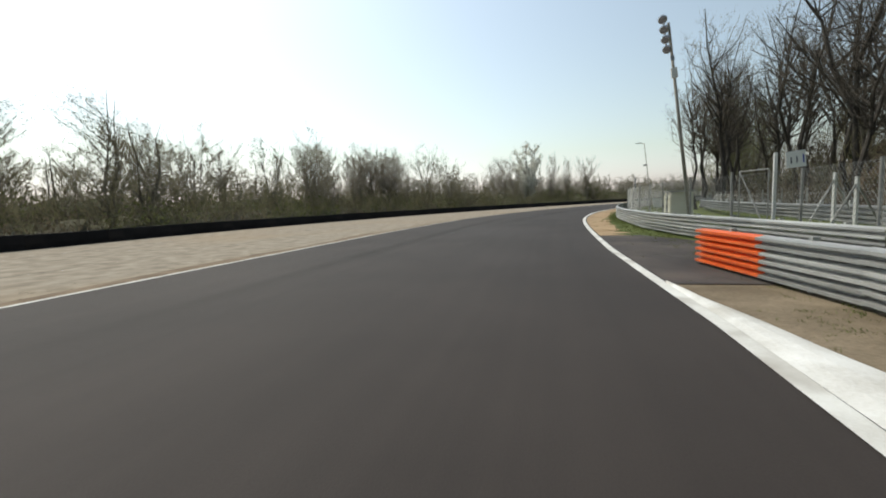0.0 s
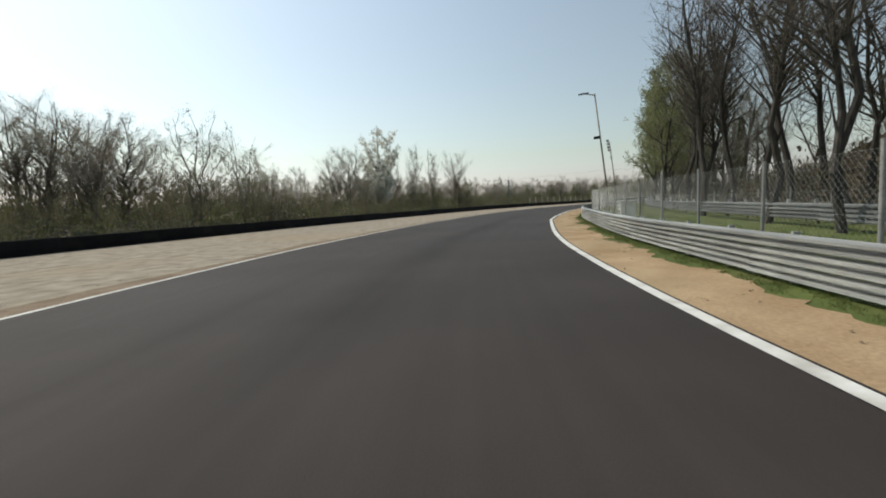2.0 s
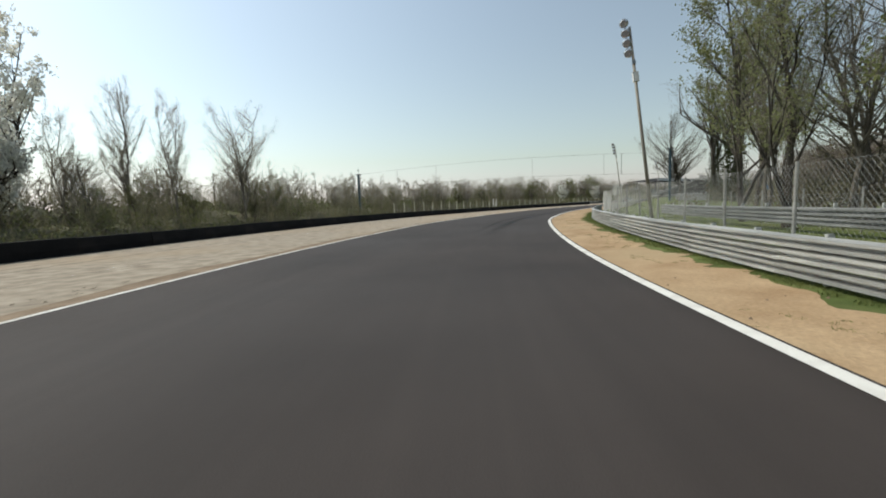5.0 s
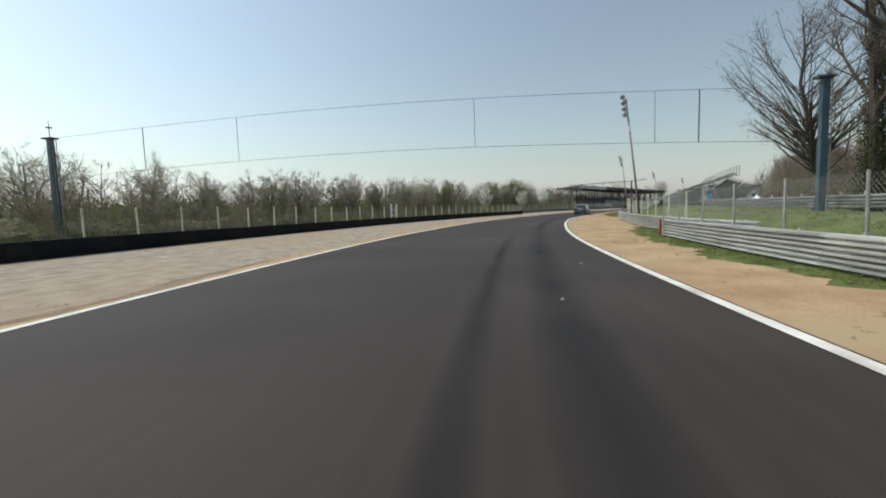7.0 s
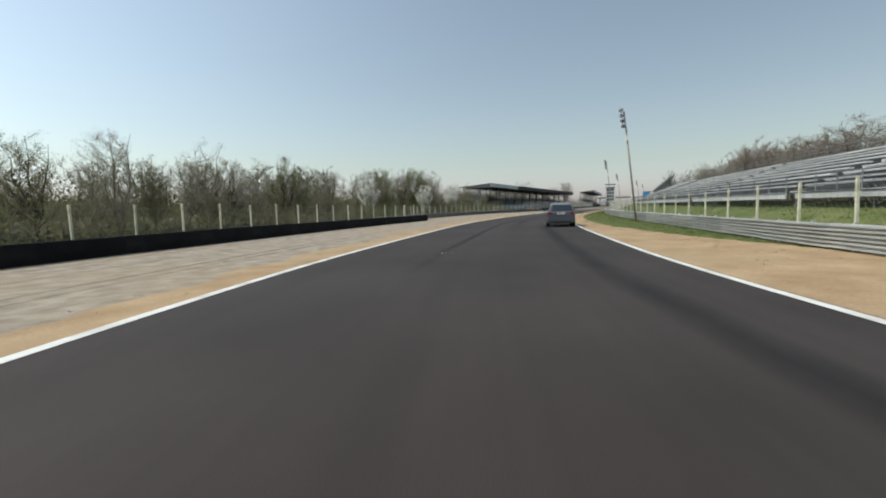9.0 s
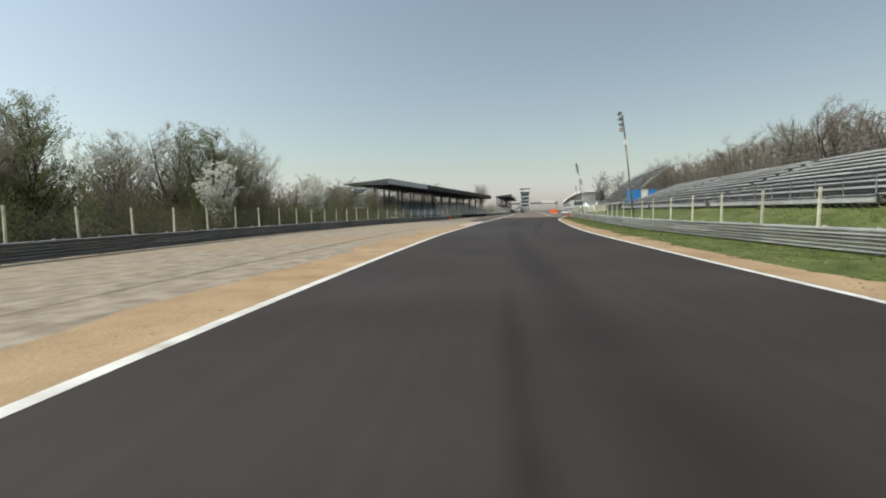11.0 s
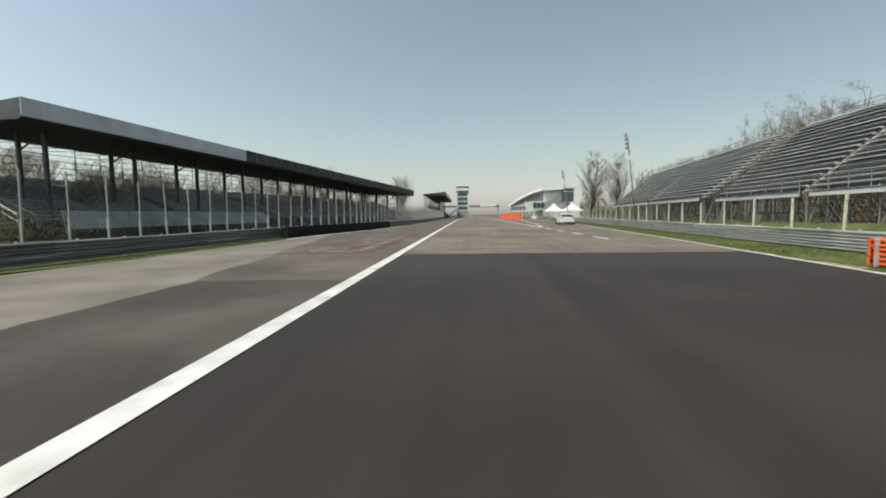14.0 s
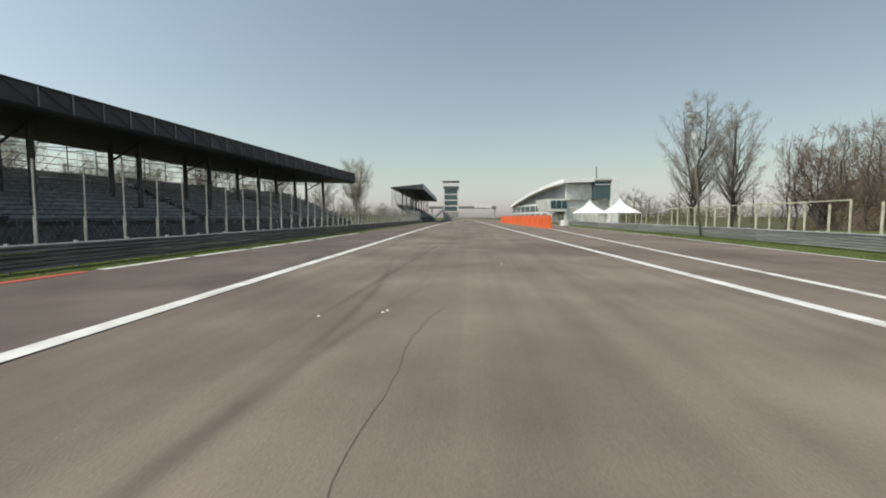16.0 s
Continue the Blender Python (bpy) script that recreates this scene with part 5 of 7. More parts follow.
def clump(seed, n, size):
    """A loose bush: leaf quads and stems in an uneven heap of unit height."""
    r = np.random.RandomState(seed)
    a, rad = r.uniform(0, 2 * np.pi, n), np.sqrt(r.uniform(0, 1, n))
    top = 0.55 + 0.45 * np.sin(a * 3 + seed) * r.uniform(0.3, 1, n)
    z = r.uniform(0, 1, n) ** 0.7 * (1 - 0.55 * rad ** 2) * (0.6 + 0.4 * top)
    c = np.c_[np.cos(a) * rad, np.sin(a) * rad, z]
    u = r.normal(size=(n, 3))
    u /= np.linalg.norm(u, axis=1)[:, None]
    w = np.cross(u, r.normal(size=(n, 3)))
    w /= np.linalg.norm(w, axis=1)[:, None]
    sz = size * r.uniform(0.4, 1.0, n)[:, None]
    q = np.stack([c - u * sz, c - w * sz * 0.6, c + u * sz, c + w * sz * 0.6], axis=1)
    return q.reshape(-1, 3)


def saplings(seed):
    """A thicket of thin upright stems with fine side twigs, of unit height, as triangles."""
    r = random.Random(seed)
    out = []

    def blade(p, d, ln, w):
        o = Vector((r.uniform(-1, 1), r.uniform(-1, 1), r.uniform(-0.3, 0.3))).cross(d).normalized() * w
        out.extend([p + o, p - o, p + d * ln])
    for k in range(6):
        p = Vector((r.uniform(-0.35, 0.35), r.uniform(-0.35, 0.35), 0))
        d = Vector((r.uniform(-0.5, 0.5), r.uniform(-0.5, 0.5), 1)).normalized()
        ln = r.uniform(0.55, 1.0)
        blade(p, d, ln, 0.006)
        for i in range(13):
            u = r.uniform(0.15, 0.97)
            e = Vector((r.uniform(-1, 1), r.uniform(-1, 1), r.uniform(0.1, 1.3))).normalized()
            l2 = 0.26 * (1.1 - u) + 0.06
            q = p + d * ln * u
            blade(q, e, l2 * 1.2, 0.0034)
            for j in range(2):
                f = (e + Vector((r.uniform(-0.8, 0.8), r.uniform(-0.8, 0.8), r.uniform(-0.2, 0.8)))).normalized()
                blade(q + e * l2 * r.uniform(0.3, 0.9), f, l2 * 0.8, 0.0024)
    return np.array([tuple(v) for v in out])


def thicket_bank(name, s0, s1, lat, deep, low, high, material, label):
    """A dense bank of undergrowth, rough and uneven all over."""
    vs, fs = [], []
    ss = np.arange(s0, s1, 0.4)
    spike = random.Random(int(deep * 10))
    prof = ((0.0, 0.0), (0.06, 0.45), (0.18, 0.72), (0.36, 0.9), (0.6, 1.0), (0.85, 0.85), (1.0, 0.0))
    for s in ss:
        h = low + (high - low) * (0.5 + 0.9 * noise.noise((s * 0.09, deep, 3)) + 0.35 * noise.noise((s * 0.4, deep, 5)))
        for u, z in prof:
            p = at(s, lat(s) + deep * u)
            e = noise.noise(Vector((p.x * 0.9, p.y * 0.9, z * 3))) * 0.9 + noise.noise(Vector((p.x * 2.6, p.y * 2.6, z * 9))) * 0.6
            vs.append(at(s + 0.4 * e, lat(s) + deep * u + 0.7 * e * z, -0.2 + max(0.0, h * z * (1 + 0.3 * e + (spike.uniform(-0.08, 0.08) if z > 0.5 else 0)))))
    k = len(prof)
    for i in range(len(ss) - 1):
        fs += [(i * k + j, i * k + j + 1, (i + 1) * k + j + 1, (i + 1) * k + j) for j in range(k - 1)]
    g = Geo().add(vs, fs)
    return solid(name, g, material, label, "undergrowth", "stuff")


LEFT_BASE = lambda s: WALL_L(s) if s < 212 else ARMCO_L(s)
thicket_bank("thicket", -58, 288, lambda s: LEFT_BASE(s) - 11, -7, 1.0, 2.0, THICKET_OLIVE, "dense olive undergrowth behind the trackside fence")
thicket_bank("deep_thicket", -58, 335, lambda s: LEFT_BASE(s) - 26 - (10 if s > 288 else 0), -9, 2.4, 3.6, THICKET_OLIVE, "dense grey-olive thicket deeper in the wood")
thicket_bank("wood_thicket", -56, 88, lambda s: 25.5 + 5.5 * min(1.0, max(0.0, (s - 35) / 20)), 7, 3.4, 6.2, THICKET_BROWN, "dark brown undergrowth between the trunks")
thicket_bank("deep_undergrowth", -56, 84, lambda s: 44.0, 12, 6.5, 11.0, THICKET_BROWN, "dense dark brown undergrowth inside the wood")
thicket_bank("hill_thicket", 128, 392, lambda s: 43.0 + (5 if s > 335 else 0), 8, 4.0, 6.5, THICKET_RUSSET, "dense brown wood edge behind the open stands")
thicket_bank("tall_hill_thicket", 252, 345, lambda s: 50.0, 9, 6.5, 9.5, THICKET_RUSSET, "tall dense brown wood behind the open stands")
THICKET = [saplings(50 + k) for k in range(4)]
BUSH = [clump(k, 150, 0.058) for k in range(4)] + [clump(8 + k, 380, 0.034) for k in range(4)]
spots, brown = [], []
s = -45.0
while s < 340:
    base = WALL_L(s) if s < 212 else ARMCO_L(s)
    for k in range(0 if 279 < s < 299 else 4):
        l = base - rng.uniform(3.5, 9) - 6.0 * k - (12 if s > 292 else 0)
        p = at(s + rng.uniform(-1.5, 1.5), l)
        (spots if rng.random() < 0.6 else brown).append((p.x, p.y, -0.1, rng.uniform(0, 6), rng.uniform(1.6, 3.0), rng.uniform(1.4, 2.8) + 0.85 * k + (0.8 if s < 75 else 0.3), rng.randrange(4) + (4 if k == 0 and s > 75 else 0)))
    s += 1.9
s = 214.0
while s < 279:
    for k in range(2):
        p = at(s + rng.uniform(-0.6, 0.6), ARMCO_L(max(s, 204)) - 4.2 - 2.4 * k - rng.uniform(0, 1.6))
        (spots if rng.random() < 0.65 else brown).append((p.x, p.y, -0.1, rng.uniform(0, 6), rng.uniform(1.4, 2.2), rng.uniform(2.6, 4.4) + 0.5 * k, 4 + rng.randrange(4)))
    s += 1.4
thick = []
s = -48.0
while s < 345:
    base = WALL_L(s) if s < 212 else ARMCO_L(s)
    for k in range(0 if 279 < s < 299 else 2):
        p = at(s + rng.uniform(-1.3, 1.3), base - rng.uniform(3, 8) - 6.5 * k - (14 if s > 292 else 0))
        h = rng.uniform(2.2, 4.4) + (1.4 if s < 80 else 0) + 0.6 * k
        thick.append((p.x, p.y, -0.1, rng.uniform(0, 6), h * 0.75, h, rng.randrange(4)))
    s += 1.7
s = -40.0
while s < 168:
    for k in range(4 if s < 72 else 2):
        p = at(s + rng.uniform(-1.3, 1.3), 22.5 + rng.uniform(0, 7) + 8 * k + (7 if s > 132 else 0))
        h = rng.uniform(3.5, 7.0) + k if s < 72 else rng.uniform(2.5, 4.5)
        thick.append((p.x, p.y, -0.1, rng.uniform(0, 6), h * 0.7, h, rng.randrange(4)))
    s += 1.8
while s < 330:
    for k in range(3):
        p = at(s + rng.uniform(-1.3, 1.3), 36 + rng.uniform(0, 6) + 5 * k)
        h = rng.uniform(4.5, 7.5)
        thick.append((p.x, p.y, -0.1, rng.uniform(0, 6), h * 0.7, h, rng.randrange(4)))
    s += 2.0
scatter("thicket_twigs", THICKET, thick, SCRUB_TWIGS, "grey-brown leafless saplings below the trees", "undergrowth")
for s in np.arange(-60, 330, 2.4):
    for k in range(3):
        p = at(s, -40 - 13 * k - rng.uniform(0, 10) - (12 if s > 290 else 0))
        (spots if rng.random() < 0.5 else brown).append((p.x, p.y, -0.1, rng.uniform(0, 6), rng.uniform(2.6, 4.4), rng.uniform(3.6, 6.2) + (1.6 if s < 80 else 0), rng.randrange(4)))
scatter("undergrowth", BUSH, spots, SCRUB, "olive green scrub below the trees", "undergrowth")
s = -40.0
while s < 165:
    for k in range(4):
        p = at(s + rng.uniform(-1.5, 1.5), 23 + 9 * k + rng.uniform(-2, 4) + (6 if s > 110 else 0))
        brown.append((p.x, p.y, -0.1, rng.uniform(0, 6), rng.uniform(1.8, 3.4), (rng.uniform(2.6, 5.0) + 1.3 * k if s < 72 else rng.uniform(1.5, 3.0)), rng.randrange(4)))
    s += 2.0
while s < 332:
    for k in range(3):
        p = at(s + rng.uniform(-1.5, 1.5), 38 + 5 * k + rng.uniform(-2, 2))
        brown.append((p.x, p.y, -0.1, rng.uniform(0, 6), rng.uniform(2.0, 3.4), rng.uniform(3.0, 5.0) + 0.6 * k, rng.randrange(4)))
    s += 2.2
scatter("dry_undergrowth", BUSH, brown, DRY_SCRUB, "brown leafless scrub between tree trunks", "undergrowth")

FAR = [TuftTree(30 + k, 11, 0.36, 0.12, 24, 34, 1, 0.02, 0.10, 7, thin=0.0026, reach=0.085, cheap=True) for k in range(4)]
tw = [p.arrays()[0] for p in FAR]
lf = [p.arrays()[1] for p in FAR]
wood_v = [np.array([tuple(FAR[k].wood.v[i]) for q in FAR[k].wood.f for i in q]) for k in range(4)]
far = []
mass = []
for s in np.arange(-60, 250, 5.0):
    for k in range(3):
        p = at(s, -62 - 14 * k - rng.uniform(0, 8))
        mass.append((p.x, p.y, -0.2, rng.uniform(0, 6), rng.uniform(4.5, 6.5), rng.uniform(5.5, 8.0), rng.randrange(4)))
DENSE = [clump(20 + k, 300, 0.045) for k in range(4)]
for s in np.arange(120, 292, 3.4):
    for k in range(2):
        p = at(s, (WALL_L(s) if s < 212 else ARMCO_L(s)) - 17 - 9 * k - rng.uniform(0, 6))
        mass.append((p.x, p.y, -0.2, rng.uniform(0, 6), rng.uniform(2.8, 4.0), rng.uniform(4.6, 6.4) + (max(0, min(2.0, (s - 190) / 25)) if s < 248 else -2.2) + 0.6 * k, rng.randrange(4)))
for s in np.arange(440, 760, 7.0):
    for side, out in ((1, 62), (1, 80), (-1, 42), (-1, 58)):
        p = at(s + rng.uniform(-2, 2), side * (out + rng.uniform(0, 12)))
        mass.append((p.x, p.y, -0.2, rng.uniform(0, 6), rng.uniform(4.5, 7.0), rng.uniform(4.0, 7.0), rng.randrange(4)))
scatter("distant_thicket", DENSE, mass, SCRUB, "soft olive-grey mass of distant spring woods", "woods")
for s in np.arange(-60, 190, 3.0):
    for k in range(3):
        p = at(s, -42 - 11 * k - rng.uniform(0, 8))
        far.append((p.x, p.y, -0.1, rng.uniform(0, 6), rng.uniform(0.8, 1.2), rng.uniform(0.7, 1.05) + (0.15 if s < 60 else 0), rng.randrange(4)))
for s in np.arange(190, 420, 2.6):
    for k in range(2):
        p = at(s, -44 - 13 * k - rng.uniform(0, 12))
        far.append((p.x, p.y, -0.1, rng.uniform(0, 6), rng.uniform(0.8, 1.2), rng.uniform(0.68, 0.92) + (0.22 if 205 < s < 250 else 0), rng.randrange(4)))
deep = []
for s in np.arange(-40, 84, 3.2):
    for k in range(4):
        p = at(s + rng.uniform(-1, 1), 34 + 8 * k + rng.uniform(0, 6))
        deep.append((p.x, p.y, -0.1, rng.uniform(0, 6), rng.uniform(0.9, 1.3), rng.uniform(1.0, 1.35) + (0.4 if s < 40 else 0), rng.randrange(4)))
for s in np.arange(440, 760, 5.0):
    for side in (-1, 1):
        p = at(s, side * rng.uniform(45, 80) + 10)
        far.append((p.x, p.y, -0.1, rng.uniform(0, 6), rng.uniform(0.9, 1.3), rng.uniform(0.7, 1.1), rng.randrange(4)))
hill = []
for s in np.arange(128, 392, 2.7):
    for k in range(2):
        p = at(s + rng.uniform(-1, 1), 41 + 6 * k + rng.uniform(-1.5, 2) + (4 if s > 340 else 0))
        h = 0.62 + 0.08 * k + rng.uniform(-0.06, 0.08) + (0.5 if s > 255 else 0.04) + (0.06 if s > 312 else 0)
        hill.append((p.x, p.y, -0.2, rng.uniform(0, 6), rng.uniform(0.7, 0.95), h, rng.randrange(4)))
scatter("deep_wood_twigs", tw, deep, DARK_TWIGS, "fine dark twigs deep in the bare wood", "woods")
scatter("deep_wood_trunks", wood_v, deep, BARK, "dark trunks deep in the bare wood", "woods")
scatter("hillside_twigs", tw, hill, RUSSET_TWIGS, "brown twigs of the wood behind the open stands", "woods")
scatter("hillside_wood", wood_v, hill, BARK, "trunks of the wood behind the open stands", "woods")
scatter("far_woods", wood_v, far, BARK, "distant bare woods, trunks and limbs", "woods")
scatter("far_twigs", tw, far, HAZE_TWIGS, "fine twigs of the distant bare woods", "woods")
scatter("far_leaves", lf, far, BUDS, "olive spring buds of the distant woods", "woods")
for ob in list(MODELS.values()):
    for o in (*ob.children_recursive, ob):
        bpy.data.objects.remove(o)

# ---- banks and second guard rails on the inside ----
BANK = table([(112, 0.0), (120, 0.5), (128, 0.8), (145, 0.95), (165, 1.25), (200, 1.5), (265, 1.4), (290, 1.0), (320, 0.6), (380, 0.2)])
BANK_IN = lambda s: (BAR_3(s) if s < 291 else BAR_4(s)) + 1.2
ribbon("grass_bank", 112, 380, BANK_IN, lambda s: BANK_IN(s) + 4.2, lambda s, u: -0.03 + BANK(s) * math.sin(u * math.pi / 2), TURF, label="steep green grass bank below the open grandstands", category="bank")
ribbon("bank_top", 112, 380, lambda s: BANK_IN(s) + 4.2, lambda s: BANK_IN(s) + 22, lambda s, u: -0.03 + BANK(s) * (1 - u * 0.9), TURF, label="rough grass behind the open grandstands", category="bank")
ribbon("inner_lawn", -45, 118, lambda s: FENCE_R(s) if s < 64 else BAR_2(s) + 0.75, lambda s: 21.0, -0.03, TURF, label="green lawn between fence and woodland", category="grass")
steel_barrier(-38, 46, lambda s: 18.0 + 0.6 * math.sin(s * 0.04), 1, "second low guard rail on the lawn before the wood", rails=2, height=0.62, z0=0.25, dull=True)
steel_barrier(46, 112, lambda s: 18.2 + 0.6 * math.sin(s * 0.04), 1, "second low guard rail on the green lawn", rails=2, height=0.62, z0=0.25, dull=True)
steel_barrier(120, 166, lambda s: 22.0, 1, "second guard rail along the top of the grass bank", rails=2, height=0.62, z0=0.95, dull=True)
PANEL_MID = chain_panel(3.0, 1.2, 0.3, 0.003).mesh("wire_mesh", WIRE)
POST_LOW = Geo().tube((0, 0, 0), (0, 0, 1.5), 0.03, 0.03, 6).mesh("post", POST_GREY)
fence(-38, 112, lambda s: 19.3 + 0.6 * math.sin(s * 0.04), 3.2, POST_LOW, PANEL_MID, "low wire fence on thin posts at the wood's edge")


BAR_MESH = {}


def bar(top, name, a, b, r, mat):
    """A round steel member from a to b, all alike ones sharing one mesh."""
    key = (name, mat.name)
    if key not in BAR_MESH:
        BAR_MESH[key] = Geo().tube((0, 0, 0), (0, 0, 1), 1.0, 1.0, 6).mesh(name, mat)
    a, b = Vector(a), Vector(b)
    turn = (b - a).to_track_quat("Z", "Y").to_matrix().to_4x4()
    return part(name, BAR_MESH[key], None, top, "", Matrix.Translation(a) @ turn @ Matrix.Diagonal((r, r, (b - a).length, 1)))


# ---- covered grandstand on the outside of the straight ----
def covered_stand(origin, heading, length, depth, roof_z, slope, bays, label, pale_bays=0, rows=13, row_z=0.95, rise=0.305):
    top = thing("covered_grandstand", Matrix.Translation(origin) @ Matrix.Rotation(heading, 4, "Z"), label, "grandstand", "covered grandstands")
    w = length / bays

    def rz(x):
        return roof_z - slope * x
    for i in range(bays):
        x0, x1 = i * w, (i + 1) * w
        a, b = rz(x0), rz(x1)
        g = Geo()
        sec = lambda x, z: [(x, 0.0, z), (x, 0.0, z - 1.35), (x, 0.25, z - 1.5), (x, depth, z - 1.05), (x, depth, z - 0.85)]
        g.loft([sec(x0, a), sec(x1 - 0.02, b)])
        part("roof_panel", g, ROOF_SHEET, top)
        if i < pale_bays:
            part("fascia_panel", Geo().loft([[(x, -0.03, z + 0.03), (x, -0.03, z - 1.28), (x, -0.10, z - 1.28), (x, -0.10, z + 0.03)] for x, z in ((x0, a), (x1 - 0.01, b))]), FASCIA, top, "pale grey sheet fascia")
        else:
            for dz in (0.0, -1.25):
                bar(top, "truss_chord", (x0, -0.08, a + dz), (x1, -0.08, b + dz), 0.05, DARK_STEEL)
            for k in range(4):
                x = x0 + w * k / 4
                bar(top, "truss_post", (x, -0.08, rz(x)), (x, -0.08, rz(x) - 1.25), 0.04, STEEL_GREY)
                bar(top, "truss_diagonal", (x, -0.08, rz(x)), (x + w / 4, -0.08, rz(x + w / 4) - 1.25), 0.025, DARK_STEEL)
        for y, zt in ((3.6, -1.4), (6.4, -1.25)):
            g = Geo().box((x0 + w / 2, y, rz(x0 + w / 2) / 2 - 0.7), (0.26, 0.3, rz(x0 + w / 2) - 1.3))
            if y > 5:
                g.tube((x0 + w / 2, y, rz(x0) - 2.9), (x0 + w / 2, 3.8, rz(x0) - 1.6), 0.09, 0.09, 5)
            part("column", g, DARK_STEEL, top)
        for k in range(6):
            z = 4.9 + k * 0.62
            if z < b - 1.1:
                bar(top, "rear_rail", (x0, depth - 0.4, z), (x1, depth - 0.4, z), 0.03, DARK_STEEL)
        for k in range(3):
            x = x0 + w * k / 3
            bar(top, "rear_post", (x, depth - 0.4, 0), (x, depth - 0.4, rz(x) - 1.0), 0.045, DARK_STEEL)
            bar(top, "rear_brace", (x, depth - 0.4, 4.9), (x + w / 3, depth - 0.4, rz(x) - 1.2), 0.02, DARK_STEEL)
            bar(top, "roof_strut", (x0 + w * k / 3, depth - 0.5, b - 1.5), (x0 + w * (k + 0.5) / 3, 6.4, b - 1.7), 0.03, DARK_STEEL)
        # panel added to paint the dark open gap under the first row
        part("front_wall", Geo().box((x0 + w / 2, 0.9, row_z / 2), (w - 0.01, 0.12, row_z)), SHADE_CONCRETE, top, "dark panel added for the shaded gap below the benches")
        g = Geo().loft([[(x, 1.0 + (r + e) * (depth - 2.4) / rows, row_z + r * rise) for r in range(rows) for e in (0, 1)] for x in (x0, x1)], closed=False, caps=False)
        # terrace colour holds the roof's shade
        part("terrace", g, SHADE_CONCRETE, top, "concrete stepped terrace with roof shade in its colour")
        for r in range(rows):
            y0, z = 1.0 + (r + 0.45) * (depth - 2.4) / rows, row_z + r * rise
            gap = 1.2 if i % 2 == 0 else 0.03
            part("bench", BENCH, None, top, "", Matrix.Translation((x0 + (w + gap) / 2, y0, z)) @ Matrix.Diagonal(((w - gap) / 6.0, 1, 1, 1)))
        for k in range(2 if i % 2 == 0 else 0):
            bar(top, "aisle_handrail", (x0 + 0.3 + 0.9 * k, 1.0, row_z + 0.9), (x0 + 0.3 + 0.9 * k, depth - 1.6, row_z + 0.9 + rows * rise), 0.03, STEEL_GREY)
            for u in (0, 0.5, 1):
                y, z = 1.0 + u * (depth - 2.6), row_z + u * rows * rise
                bar(top, "aisle_post", (x0 + 0.3 + 0.9 * k, y, z), (x0 + 0.3 + 0.9 * k, y, z + 0.9), 0.025, STEEL_GREY)
    return top


BENCH = Geo().box((0, 0, 0.40), (6.0, 0.30, 0.05)).box((0, 0.16, 0.62), (6.0, 0.04, 0.22)).box((-2.6, 0, 0.19), (0.05, 0.2, 0.38)).box((0, 0, 0.19), (0.05, 0.2, 0.38)).box((2.6, 0, 0.19), (0.05, 0.2, 0.38)).mesh("bench", SEAT_DARK)
STAND_HEAD = radians(-2.87)
stand = covered_stand((232.3, 185.7, -0.05), STAND_HEAD, 96.0, 13.0, 10.05, 0.0175, 12, "long covered grandstand with dark roof and grey benches", 3 - 0)
# stair tower and pale hoarding at its near end
for k in range(13):
    part("stair_tread", Geo().box((-0.7, 1.2 + 0.62 * k, 1.0 + 0.30 * k), (1.3, 0.6, 0.12)), CONCRETE, stand, "pale concrete stair tread" if k == 0 else "")
g = Geo()
for x in (-1.35, -0.05):
    g.tube((x, 1.0, 1.9), (x, 9.0, 5.8), 0.05, 0.05, 5)
    g.tube((x, 1.0, 1.4), (x, 9.0, 5.3), 0.03, 0.03, 5)
    for k in range(7):
        g.tube((x, 1.0 + 1.33 * k, 0.9 + 0.65 * k), (x, 1.0 + 1.33 * k, 1.9 + 0.65 * k), 0.03, 0.03, 5)
part("stair_rail", g, WHITE_WALL, stand, "white painted stair railing")
hoard = thing("hoarding", Matrix.Translation((233.5, 183.4, 0)) @ Matrix.Rotation(STAND_HEAD, 4, "Z"), "long dull green-grey windbreak sheet before the benches", "hoarding")
for k in range(7):
    part("sheet", Geo().loft([[(x, 0.0, 0.75), (x, 0.02, 0.75), (x, 1.0, 2.1), (x, 0.97, 2.1)] for x in (k * 3.4, k * 3.4 + 3.36)]), SHEET_GREEN, hoard)
    part("stay", Geo().tube((k * 3.4, 0.5, 0), (k * 3.4, 0.98, 2.1), 0.04, 0.04, 6), STEEL_GREY, hoard)

far_stand = covered_stand(tuple(at(456, -5.6, -0.05)), STRAIGHT, 72.0, 9.0, 10.6, 0.012, 7, "far covered grandstand with pale roof front", 7)


# ---- open scaffold grandstands on the inside ----
PLANK = Geo().box((0, 0, -0.02), (1.0, 0.24, 0.08)).box((0, 0.0, -0.05), (1.0, 0.05, 0.06)).mesh("bench_plank", SEAT_GREY)
# dark planks and risers paint the shade between the bench rows
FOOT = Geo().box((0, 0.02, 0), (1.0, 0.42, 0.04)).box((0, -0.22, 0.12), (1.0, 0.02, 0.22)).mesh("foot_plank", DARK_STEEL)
TREAD = Geo().box((0, 0, 0), (0.75, 1, 0.05)).mesh("stair_tread", SEAT_GREY)


